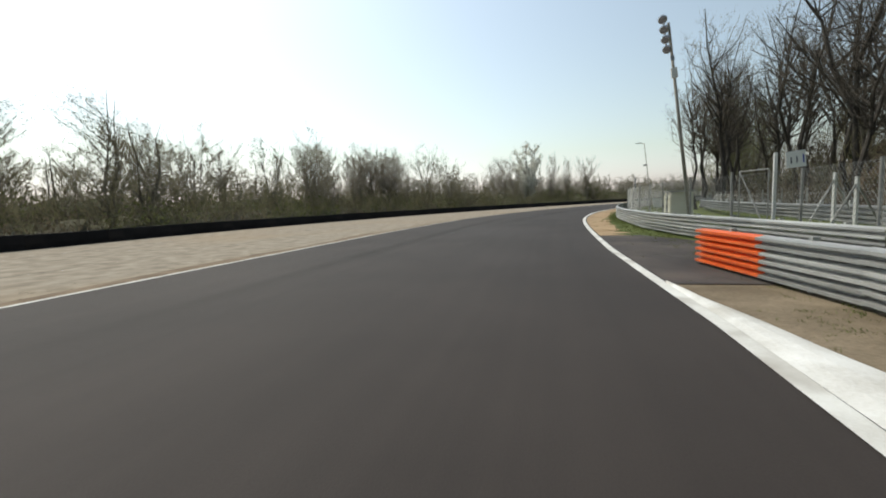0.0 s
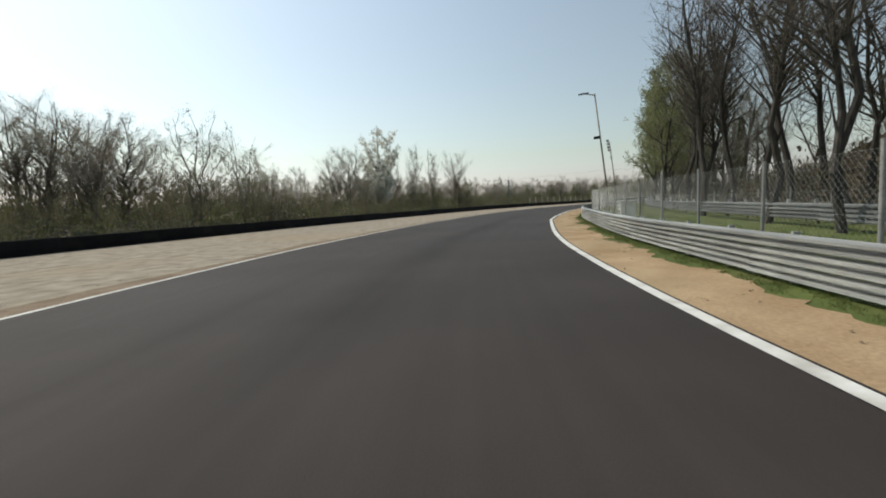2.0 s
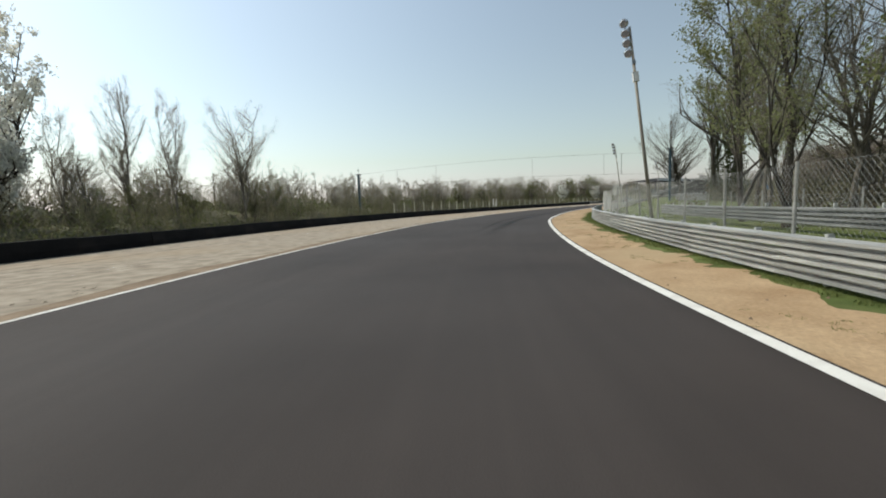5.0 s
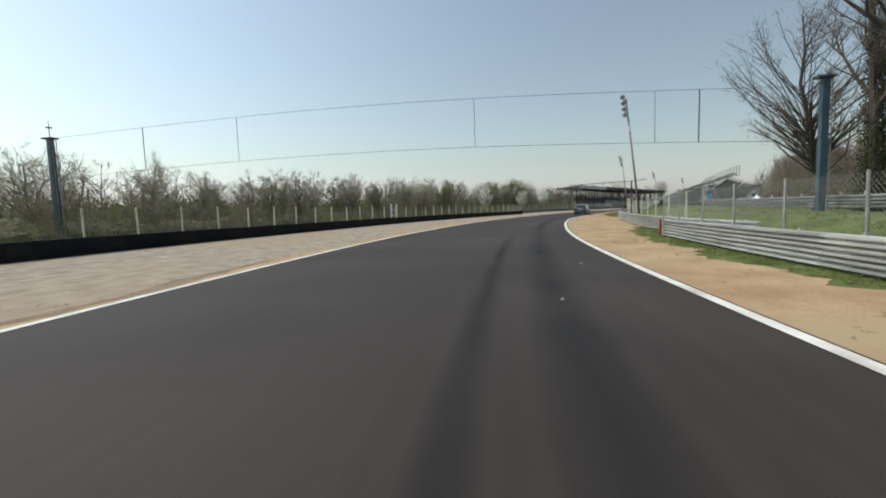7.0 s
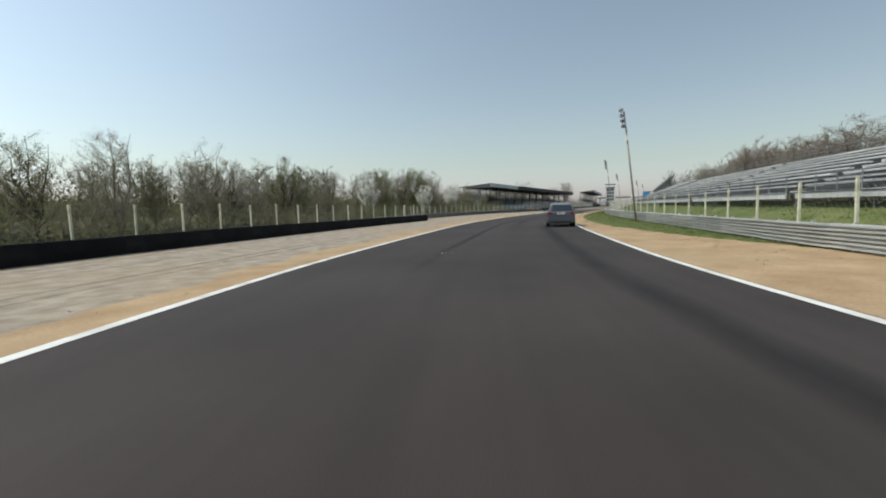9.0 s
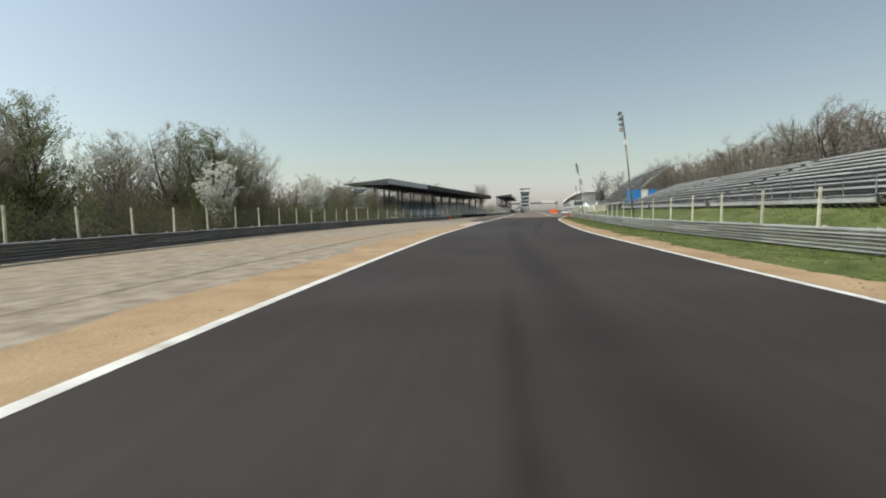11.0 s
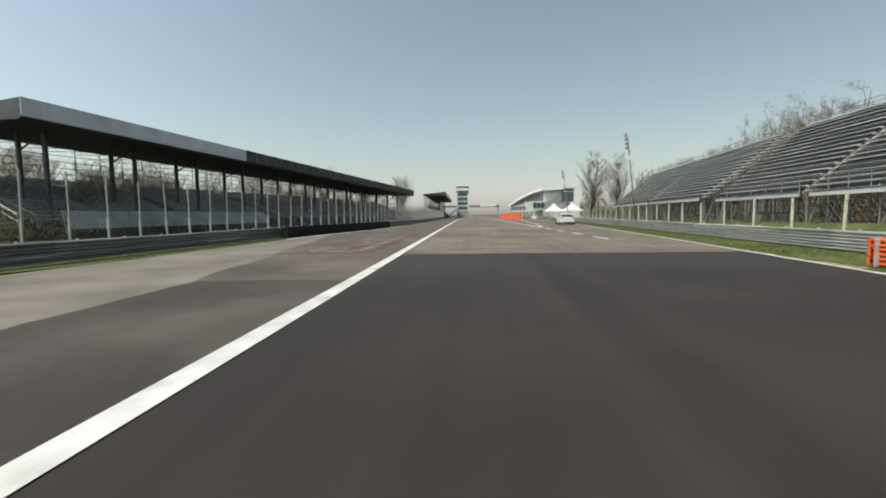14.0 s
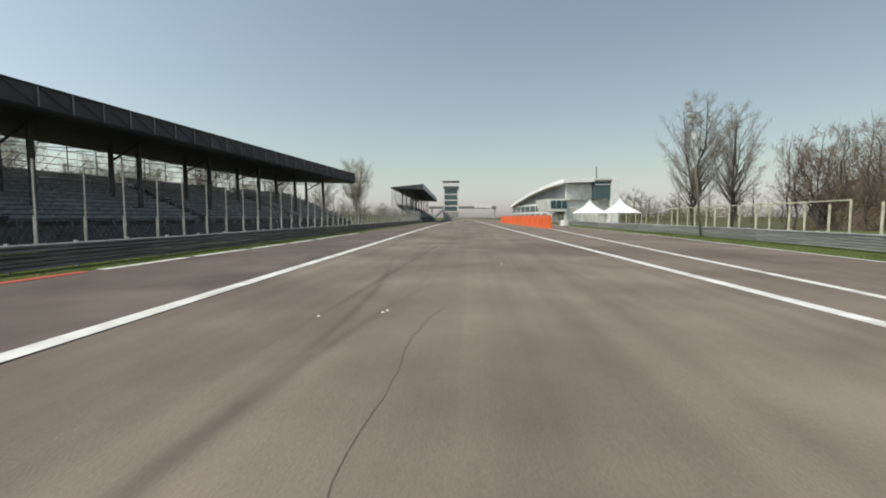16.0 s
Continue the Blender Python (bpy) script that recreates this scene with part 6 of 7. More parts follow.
def open_stand(s0, s1, front, z0, rows, dz, dl, foot_z, label, bays=None, end_frame=True):
    """Bench rows on a scaffold; front: lateral place of the lowest row."""
    n = bays or max(1, int(round((s1 - s0) / 5)))
    top = thing("open_grandstand", Matrix(), label, "grandstand", "open grandstands")
    for i in range(n):
        a, b = s0 + (s1 - s0) * i / n, s0 + (s1 - s0) * (i + 1) / n - (0.9 if i % 3 == 2 else 0.06)
        turn = None
        for r in range(rows):
            p, q = at(a, front(a) + r * dl, z0 + r * dz), at(b, front(b) + r * dl, z0 + r * dz)
            turn = math.atan2(q.y - p.y, q.x - p.x)
            mid = (p + q) / 2
            m = Matrix.Translation(mid + Vector((0, 0, random.uniform(-0.01, 0.01)))) @ Matrix.Rotation(turn, 4, "Z") @ Matrix.Diagonal(((q - p).length, 1, 1, 1))
            part("bench_plank", PLANK, None, top, "", m)
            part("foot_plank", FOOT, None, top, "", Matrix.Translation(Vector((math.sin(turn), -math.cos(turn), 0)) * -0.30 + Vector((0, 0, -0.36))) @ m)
        for k in range(2 if i == n - 1 else 1):
            c = a if k == 0 else b
            lo, hi = at(c, front(c) - 0.3, z0 - 0.45), at(c, front(c) + (rows - 1) * dl + 0.3, z0 + (rows - 1) * dz - 0.1)
            bar(top, "raker", lo, hi, 0.06, STEEL_GREY)
            for r in range(0, rows, 3):
                x = at(c, front(c) + r * dl, z0 + r * dz - 0.4)
                bar(top, "scaffold_leg", (x.x, x.y, foot_z(c) - 0.6), x, 0.045, STEEL_GREY)
                if r + 3 < rows:
                    y = at(c, front(c) + (r + 3) * dl, 0)
                    bar(top, "brace", (x.x, x.y, foot_z(c)), (y.x, y.y, z0 + (r + 3) * dz - 0.5), 0.03, STEEL_GREY)
                    bar(top, "ledger", (x.x, x.y, foot_z(c) + 0.9), (y.x, y.y, foot_z(c) + 0.9), 0.03, STEEL_GREY)
        for l, z, hgt in ((-0.45, z0 - 0.35, 0.75), ((rows - 1) * dl + 0.45, z0 + (rows - 1) * dz - 0.2, 0.85)):
            p, q = at(a, front(a) + l, z), at(b + 0.05, front(b) + l, z)
            for u in ((0.35, 0.7, 1.0) if l < 0 else (0.4, 0.7, 1.0)):
                bar(top, "handrail", p + Vector((0, 0, hgt * u)), q + Vector((0, 0, hgt * u)), 0.019, STEEL_GREY)
            for u in (0, 0.33, 0.66):
                c = p.lerp(q, u)
                bar(top, "rail_post", c, c + Vector((0, 0, hgt)), 0.026, STEEL_GREY)
            if l < 0:
                part("front_beam", Geo().box((p + q) / 2 - Vector((0, 0, 0.12)), ((q - p).length, 0.06, 0.3), turn), SEAT_GREY, top)
        if i == 0 and end_frame or i % 3 == 2:
            c = a - 0.35 if i == 0 else b + 0.4
            for r in range(rows):
                part("stair_tread", TREAD, None, top, "", Matrix.Translation(at(c, front(c) + r * dl, z0 + r * dz - 0.3)) @ Matrix.Rotation(head(c), 4, "Z") @ Matrix.Diagonal((1, dl * 0.95, 1, 1)))
    return top


FRONT_LOW = table([(165, 18.6), (200, 19.0), (240, 17.9), (270, 18.4)])
open_stand(165.5, 222, FRONT_LOW, 2.1, 9, 0.25, 0.74, lambda s: BANK(s) - 0.2, "low open grandstand of aluminium benches on the grass bank")
open_stand(223, 267, FRONT_LOW, 2.1, 9, 0.27, 0.74, lambda s: BANK(s) - 0.2, "low open grandstand of grey benches on the bank")
FRONT_HIGH = table([(276, 20.2), (300, 21.3), (320, 22.8), (355, 27.2)])
open_stand(277, 316, FRONT_HIGH, 2.85, 17, 0.318, 0.38, lambda s: BANK(s) - 0.3, "tall open scaffold grandstand with aluminium benches")
open_stand(319, 355, FRONT_HIGH, 3.0, 17, 0.30, 0.38, lambda s: BANK(s) - 0.3, "tall open scaffold grandstand beside the pit entry")

# blue and white sheeted kiosk under the tall stand's end
m = Matrix.Translation(at(271.3, 19.6, 2.1)) @ Matrix.Rotation(head(272) - math.pi / 2, 4, "Z") @ Matrix.Translation((0.5, 0, 0)) @ Matrix.Diagonal((0.76, 1, 1, 1))
kiosk = thing("sheeted_kiosk", m, "blue and white sheeted kiosk at the stand's end", "kiosk")
for x0, x1, mat in ((0, 1.7, BLUE_SHEET), (1.74, 2.9, WHITE_WALL), (2.94, 4.4, BLUE_SHEET)):
    part("sheet", Geo().box(((x0 + x1) / 2, 0, 0.98), (x1 - x0, 0.06, 1.96)), mat, kiosk, "white sheet panel" if mat is WHITE_WALL else "blue sheet panel")
part("side_sheet", Geo().box((-0.02, 1.3, 0.98), (0.06, 2.5, 1.96)), BLUE_SHEET, kiosk)
part("roof", Geo().box((2.6, 1.3, 2.0), (5.4, 2.8, 0.08)), STEEL_GREY, kiosk)
part("notice", Geo().box((2.2, -0.05, 1.0), (0.55, 0.03, 0.8)), PLATE, kiosk)

# cantilevered empty sign truss reaching from the fence over the shoulder
sign_frame = thing("steel_sign_frame", Matrix(), "empty cantilevered steel sign truss on a single post", "sign frame")
ROOT, TIP = at(158.2, 15.35, 3.46), at(154.1, 9.9, 3.13)
part("top_chord", Geo().tube(TIP, ROOT, 0.026, 0.032, 6), STEEL_GREY, sign_frame)
part("outer_chord", Geo().tube(ROOT, at(159.4, 16.4, 3.62), 0.032, 0.032, 6), STEEL_GREY, sign_frame)
for k in range(6):
    a, b = TIP.lerp(ROOT, k / 6), TIP.lerp(ROOT, (k + 1) / 6)
    part("upright", Geo().tube(a, a - Vector((0, 0, 0.72)), 0.018, None, 6), STEEL_GREY, sign_frame)
    part("diagonal", Geo().tube(a, b - Vector((0, 0, 0.72)), 0.014, None, 5), STEEL_GREY, sign_frame)
foot = at(157.8, 15.05, -0.05)
part("post", Geo().tube(foot, foot + Vector((0, 0, 3.5)), 0.075, 0.06, 8), DARK_STEEL, sign_frame, "dark steel post")
for ds in (-0.7, 0.7):
    part("stay", Geo().tube(at(157.8 + ds, 15.3, -0.05), foot + Vector((0, 0, 1.5)), 0.03, None, 6), CREAM, sign_frame, "pale slanting stay")


# ---- buildings at the far end of the straight ----
def block(top, name, c, s, mat, label=""):
    return part(name, Geo().box(c, s), mat, top, label)


tower = thing("control_tower", Matrix.Translation(at(527, 0.6)) @ Matrix.Rotation(STRAIGHT, 4, "Z") @ Matrix.Diagonal((0.74, 0.66, 0.82, 1)), "white control tower with blue-green glazing and top cabin", "tower")
for y in (-4.6, 4.6):
    block(tower, "pier", (0, y, 9.0), (8, 0.9, 18.0), WHITE_WALL)
for k in range(4):
    block(tower, "glazing", (-0.2, 0, 6.2 + 3.0 * k), (7.2, 8.2, 2.3), TOWER_GLASS, "blue-green glazed storey")
    block(tower, "floor_band", (-0.1, 0, 7.6 + 3.0 * k), (7.6, 8.2, 0.5), WHITE_WALL)
block(tower, "cabin", (-0.6, 0, 18.6), (9.0, 10.4, 1.9), WHITE_WALL, "white cantilevered top cabin")
block(tower, "cabin_glazing", (-0.5, 0, 17.1), (8.6, 9.8, 1.1), TOWER_GLASS)
block(tower, "roof", (-0.4, 0, 20.2), (9.6, 11.0, 0.5), DARK_STEEL)
block(tower, "base", (0, 0, 2.2), (9, 10, 4.4), CONCRETE)
part("stair_flight", Geo().loft([[(-9, 11, 0), (-9, 12.4, 0), (-9, 12.4, 0.8), (-9, 11, 0.8)], [(-1, 5, 5.0), (-1, 6.4, 5.0), (-1, 6.4, 5.8), (-1, 5, 5.8)]]), WHITE_WALL, tower)

pit = thing("pit_building", Matrix.Translation(at(450, 31.7)) @ Matrix.Rotation(STRAIGHT + radians(4), 4, "Z"), "long white pit building with curved roof and glazed front", "building")
block(pit, "body", (35, -6.5, 2.9), (70, 13, 5.8), WHITE_WALL)
for k in range(9):
    block(pit, "glazing", (4 + 8 * k, 0.06, 4.2), (6.6, 0.2, 1.9), TOWER_GLASS)
    block(pit, "garage_door", (4 + 8 * k, 0.08, 1.3), (5.6, 0.18, 2.5), STEEL_GREY)
def sweep(x):
    """Top of the curved roof, high at the near end and falling away."""
    return 10.9 - 4.7 * max(0.0, x / 70.0) ** 1.7


xs = np.linspace(-3, 70, 30)
part("curved_roof", Geo().loft([[(x, 1.4, sweep(x) - 0.9), (x, -11, sweep(x) - 0.5), (x, -11, sweep(x) + 0.3), (x, 1.4, sweep(x))] for x in xs]), TENT, pit, "white sweeping curved roof")
for x0, x1 in zip(xs[1::3], xs[4::3]):
    zt = sweep(x1) - 0.95
    if zt > 6.2:
        part("upper_glazing", Geo().box(((x0 + x1) / 2, -0.5, (5.85 + zt) / 2), (x1 - x0 - 0.3, 0.3, zt - 5.85)), STEEL_GREY, pit, "grey upper glazing below the roof")
block(pit, "end_wall", (-0.4, -4.5, 7.8), (0.6, 9.0, 4.0), WHITE_WALL)
wing = part("wing", Geo().loft([[(x, 0.1, 2.9), (x, 4.6, 2.9), (x, 5.6, 6.0), (x, 0.1, 6.0)] for x in (-2.5, 9)]), WHITE_WALL, pit, "white wing with slanted glazing")
for k in range(3):
    block(wing, "pane", (-2.56, 0.9 + 1.45 * k, 4.6), (0.14, 1.25, 2.0), TOWER_GLASS)
for y in (0.4, 4.2):
    block(wing, "pillar", (-2.0, y, 1.45), (0.4, 0.4, 2.9), WHITE_WALL)
block(pit, "end_tower", (-2.0, -11.6, 5.65), (3.0, 2.0, 11.3), TENT)
block(pit, "end_gallery", (-1.8, -8.6, 8.2), (2.4, 3.9, 4.6), TOWER_GLASS)
block(pit, "gallery_rail", (-3.1, -8.6, 9.6), (0.12, 3.9, 0.2), WHITE_WALL)
block(pit, "gallery_roof", (-1.9, -8.4, 10.9), (3.4, 4.6, 0.5), WHITE_WALL)
part("mast", Geo().path([(-1, -7.6, 11.0), (-1, -7.6, 14.2)], 0.16, 6), STEEL_GREY, pit)


def tent(s, l, size, h):
    top = thing("peaked_tent", Matrix.Translation(at(s, l)) @ Matrix.Rotation(head(s), 4, "Z"), "white peaked canvas tent beside the pit building", "tent", "peaked tents")
    rings = []
    for k in range(7):
        u = k / 6
        r = size / 2 * (1 - u) ** 1.7 + 0.05
        rings.append([(x * r, y * r, 2.2 + (h - 2.2) * u) for x, y in ((-1, -1), (0, -1), (1, -1), (1, 0), (1, 1), (0, 1), (-1, 1), (-1, 0))])
    part("canopy", Geo().loft(rings), TENT, top)
    for x in (-1, 1):
        for y in (-1, 1):
            part("leg", Geo().tube((x * size / 2, y * size / 2, 0), (x * size / 2, y * size / 2, 2.25), 0.05, 0.05, 6), WHITE_WALL, top)


tent(424, 30.5, 5.5, 5.0)
tent(422, 35.8, 6.0, 5.2)
wall_block = Geo().loft([[(x, -0.28, 0.0), (x, 0.28, 0.0), (x, 0.22, 0.18), (x, 0.14, 0.9), (x, -0.14, 0.9), (x, -0.22, 0.18)] for x in (-0.98, 0.98)]).mesh("barrier_block", ORANGE)
for k in range(30):
    p = at(390.5 + 2.05 * k, 15.8 - 0.012 * k)
    q = at(392.5 + 2.05 * k, 15.8 - 0.012 * k)
    ob = tagged(new("plastic_barrier", wall_block), "orange plastic water-filled barrier block at the pit entry", "barrier", "orange barrier blocks")
    ob.matrix_basis = Matrix.Translation(p) @ Matrix.Rotation(math.atan2(q.y - p.y, q.x - p.x) + random.uniform(-0.05, 0.05), 4, "Z") @ Matrix.Diagonal((1.04, 1, 1.85, 1))
for k in range(2):
    ob = tagged(new("white_block", Geo().box((0, 0, 0.45), (1.2, 0.6, 0.9), 0, 0.8).mesh("white_block", WHITE_WALL)), "white plastic block beside the pit lane", "block")
    ob.matrix_basis = Matrix.Translation(at(408 + 3 * k, 21.5 + 1.2 * k)) @ Matrix.Rotation(0.4 * k, 4, "Z")
bridge = thing("footbridge", Matrix.Translation(at(640, 0)) @ Matrix.Rotation(STRAIGHT, 4, "Z"), "distant footbridge with pale panels across the straight", "footbridge")
block(bridge, "deck", (0, -6, 8.0), (3, 46, 1.6), STEEL_GREY)
block(bridge, "panel", (-1.6, -20, 9.2), (0.2, 12, 3.0), WHITE_WALL)
for y in (15, -28):
    block(bridge, "pier", (0, y, 3.6), (2, 1.2, 7.2), CONCRETE)

# ---- lamp poles ----
def lamp_pole(s, l, h=8.8, lamps=4):
    """A weathered pole with a column of floodlights facing back along the track."""
    top = thing("lamp_pole", Matrix.Translation(at(s, l)) @ Matrix.Rotation(head(s), 4, "Z") @ Matrix.Rotation(radians(-6.5), 4, "X"), "tall weathered pole with four round floodlights" if lamps > 1 else "tall thin pole with a single street lamp", "lamp pole", "lamp poles")
    part("pole", Geo().tube((0, 0, 0), (0, 0, h), 0.085 if lamps > 1 else 0.06, 0.055 if lamps > 1 else 0.04, 10), POLE_MAT, top, smooth=True)
    if lamps == 1:
        part("arm", Geo().tube((0, 0, h - 0.1), (-0.1, 0.55, h + 0.08), 0.035, 0.03, 6), POLE_MAT, top)
        part("lamp_head", Geo().loft([[(x, 0.35 + y, h + 0.06 + z) for x, y, z in ((-w, 0, 0), (w, 0, 0), (w, 0, t), (-w, 0, t))] for w, t in ((0.1, 0.08), )] + [[(x, 0.95, h + 0.10 + z) for x, z in ((-0.08, 0), (0.08, 0), (0.08, 0.07), (-0.08, 0.07))]]), LAMP_BODY, top)
        part("camera_box", Geo().box((0.05, 0.2, h * 0.66), (0.16, 0.34, 0.16)), DARK_STEEL, top)
        return top
    part("bracket", Geo().tube((-0.05, 0.2, h - 1.25), (-0.05, 0.2, h + 0.2), 0.03, 0.03, 6).tube((0, 0, h - 1.05), (-0.05, 0.2, h - 1.05), 0.03).tube((0, 0, h - 0.1), (-0.05, 0.2, h - 0.1), 0.03), LAMP_BODY, top)
    for k in range(lamps):
        z = h + 0.16 - 0.43 * k
        c = Vector((-0.14, 0.24 - 0.015 * k, z))
        d = Vector((-0.75, 0.35, -0.42)).normalized()
        lamp = part("floodlight", Geo().tube(c - d * 0.2, c, 0.07, 0.185, 14).tube(c, c + d * 0.06, 0.19, 0.19, 14), LAMP_BODY, top)
        part("lens", Geo().tube(c + d * 0.061, c + d * 0.08, 0.178, 0.155, 14), LAMP_GLASS, lamp)
    part("junction_box", Geo().box((-0.14, 0.02, h - 2.2), (0.16, 0.24, 0.42)), WHITE_WALL, top, "white junction box")
    part("small_box", Geo().box((-0.12, 0.02, h - 1.55), (0.1, 0.14, 0.18)), LAMP_BODY, top)
    return top


lamp_pole(17.5, 14.55, 9.0)
lamp_pole(58.4, 13.25, 7.8, 1)
lamp_pole(98.5, 14.1, 9.0)
lamp_pole(151.5, 14.98, 9.2)
lamp_pole(196.6, 14.6, 9.0)
lamp_pole(243.0, 14.2, 9.0)
lamp_pole(284.8, 15.1, 9.1)
lamp_pole(326.4, 19.9, 9.2)
lamp_pole(367.0, 22.3, 9.5)

# ---- cable gantry over the track ----
gantry = thing("cable_gantry", Matrix(), "two dark steel pillars carrying cables over the track", "gantry")
GL, GR = Vector((58.49, 134.94, 0)), Vector((82.36, 99.44, 0))
for p, h in ((GL, 6.57), (GR, 6.96)):
    a = math.atan2(GR.y - GL.y, GR.x - GL.x)
    pillar = part("pillar", Geo().box((p.x, p.y, h / 2 - 0.05), (0.27, 0.27, h + 0.1), a), GREEN_STEEL, gantry, "dark green-blue square steel pillar")
    part("cap", Geo().box((p.x, p.y, h + 0.06), (0.78, 0.46, 0.1), a), DARK_STEEL, pillar)
    part("ladder", Geo().tube((p.x + 0.25, p.y - 0.19, 0.4), (p.x + 0.25, p.y - 0.19, h), 0.025).tube((p.x + 0.04, p.y - 0.29, 0.4), (p.x + 0.04, p.y - 0.29, h), 0.025), STEEL_GREY, pillar)
part("aerial", Geo().tube(GL + Vector((0, 0, 6.57)), GL + Vector((0, 0, 7.75)), 0.03, 0.015, 6).tube(GL + Vector((-0.16, 0, 7.3)), GL + Vector((0.16, 0, 7.3)), 0.05), STEEL_GREY, gantry)


def cable(u, z):
    return GL.lerp(GR, u) + Vector((0, 0, z + 0.62 * math.sin(math.pi * u)))


def hung(z):
    """One cable as a single bent tube."""
    ring = ((0.01, 0), (0, 0.01), (-0.01, 0), (0, -0.01))
    side = (GR - GL).normalized().cross(Vector((0, 0, 1)))
    return Geo().loft([[cable(u, z) + side * a + Vector((0, 0, b)) for a, b in ring] for u in np.linspace(0.01, 0.99, 25)])


for z in (6.61, 4.11):
    part("cable", hung(z), DARK_STEEL, gantry)
for u, r in ((0.155, 0.024), (0.30, 0.014), (0.62, 0.014), (0.828, 0.014), (0.875, 0.03)):
    part("dropper", Geo().tube(cable(u, 4.11), cable(u, 6.61), r, r, 5), DARK_STEEL, gantry)

# ---- huts, cabinets and small buildings ----
def hut(s, l, size, mats, label, name="equipment_hut"):
    """A row of boxes with doors, its long side along the track."""
    top = thing(name, Matrix.Translation(at(s, l, -0.05)) @ Matrix.Rotation(head(s), 4, "Z"), label, "hut", "equipment huts")
    x = 0.0
    for w, mat in mats:
        body = part("cabinet", Geo().box((x + w / 2, 0, size[1] / 2), (w - 0.04, size[0], size[1])), mat, top)
        part("door", Geo().box((x + w / 2, size[0] / 2 + 0.02, size[1] * 0.48), (w * 0.8, 0.03, size[1] * 0.84)), mat, body)
        part("handle", Geo().box((x + w * 0.78, size[0] / 2 + 0.05, size[1] * 0.5), (0.04, 0.04, 0.16)), DARK_STEEL, body)
        for u in (0.75, 0.25):
            part("hinge", Geo().box((x + w * 0.12, size[0] / 2 + 0.045, size[1] * u), (0.04, 0.03, 0.12)), DARK_STEEL, body)
        x += w
    part("roof", Geo().box((x / 2, 0, size[1] + 0.04), (x + 0.2, size[0] + 0.25, 0.08)), CONCRETE, top)
    return top


hut(22.3, 15.1, (1.1, 1.6), ((0.85, HUT_CREAM), (0.42, STEEL_GREY), (0.8, HUT_CREAM)), "cream equipment huts with a grey door between")
hut(56.8, 14.05, (0.8, 1.1), ((0.55, WHITE_WALL), (0.5, HUT_CREAM), (0.42, WHITE_WALL)), "pale green-white electrical cabinets behind the fence", "cabinet_row")
hut(294.3, 19.2, (2.0, 2.25), ((2.2, HUT_CREAM),), "cream site cabin below the open grandstand", "site_cabin")
hut(292.4, -21.3, (1.2, 1.7), ((1.2, HUT_CREAM), (1.1, WHITE_WALL)), "pale electrical cabin behind the steel barrier", "electrical_cabin")

# small viewing tower behind the barrier
tv = thing("viewing_platform", Matrix.Translation(at(266.0, -18.2)) @ Matrix.Rotation(head(266), 4, "Z") @ Matrix.Diagonal((0.57, 0.57, 1, 1)), "small raised camera platform with a tilted flat roof", "platform")
part("deck", Geo().box((0, 0, 2.35), (3.0, 2.6, 0.14)), CONCRETE, tv)
for x in (-1.3, 1.2):
    for y in (-1.1, 1.1):
        part("post", Geo().box((x, y, 1.15), (0.14, 0.14, 2.3)), DARK_STEEL, tv)
for x, y, z in ((-1.4, -1.2, 4.54), (0.6, -0.6, 4.88), (0.6, 0.9, 4.88), (-1.4, 1.2, 4.54)):
    part("roof_post", Geo().box((x, y, (2.42 + z) / 2), (0.08, 0.08, z - 2.42)), STEEL_GREY, tv)
part("roof", Geo().loft([[(-1.8, -1.6, 4.46), (1.5, -1.5, 5.02), (1.5, 1.5, 5.02), (-1.8, 1.6, 4.46)], [(-1.8, -1.6, 4.58), (1.5, -1.5, 5.14), (1.5, 1.5, 5.14), (-1.8, 1.6, 4.58)]]), ROOF_SHEET, tv)
for z in (2.65, 2.9, 3.15, 3.4):
    part("rail", Geo().path([(-1.45, -1.25, z), (1.45, -1.25, z), (1.45, 1.25, z), (-1.45, 1.25, z), (-1.45, -1.25, z)], 0.025, 5), STEEL_GREY, tv)
for x, y in ((-1.45, -1.25), (0, -1.25), (1.45, -1.25), (1.45, 1.25), (0, 1.25), (-1.45, 1.25), (1.45, 0)):
    part("baluster", Geo().tube((x, y, 2.4), (x, y, 3.4), 0.025, 0.025, 5), STEEL_GREY, tv)
part("ladder", Geo().tube((0.9, -1.3, 0), (0.5, -1.3, 2.4), 0.03).tube((0.9, -0.9, 0), (0.5, -0.9, 2.4), 0.03), STEEL_GREY, tv)

# gate and marshal sign at the opening
gate = thing("wire_gate", Matrix.Translation(at(9.2, 14.7)) @ Matrix.Rotation(head(9), 4, "Z"), "white framed wire gate standing open in the fence", "gate")
part("gate_post", Geo().box((0, 0, 1.22), (0.075, 0.075, 2.5)), WHITE_WALL, gate, "white painted gate post")
g = Geo()
g.path([(0.12, 0.1, 0.25), (1.5, 0.35, 0.25), (1.5, 0.35, 2.05), (0.12, 0.1, 2.05), (0.12, 0.1, 0.25)], 0.022, 6)
g.tube((0.12, 0.1, 0.25), (1.5, 0.35, 2.05), 0.02)
part("gate_leaf", g, POST_GREY, gate)
sign = thing("marshal_sign", Matrix.Translation(at(8.3, 14.8, 2.22)) @ Matrix.Rotation(head(6) - math.pi / 2 - 0.12, 4, "Z") @ Matrix.Rotation(radians(-5), 4, "Y"), "white square marshal post sign with dark numerals", "sign")
part("plate", Geo().box((0, 0, 0), (0.42, 0.02, 0.42)), PLATE, sign)
txt = bpy.data.curves.new("numerals", "FONT")
txt.body, txt.size, txt.align_x, txt.extrude = "11", 0.24, "CENTER", 0.003
num = new("numerals", txt)
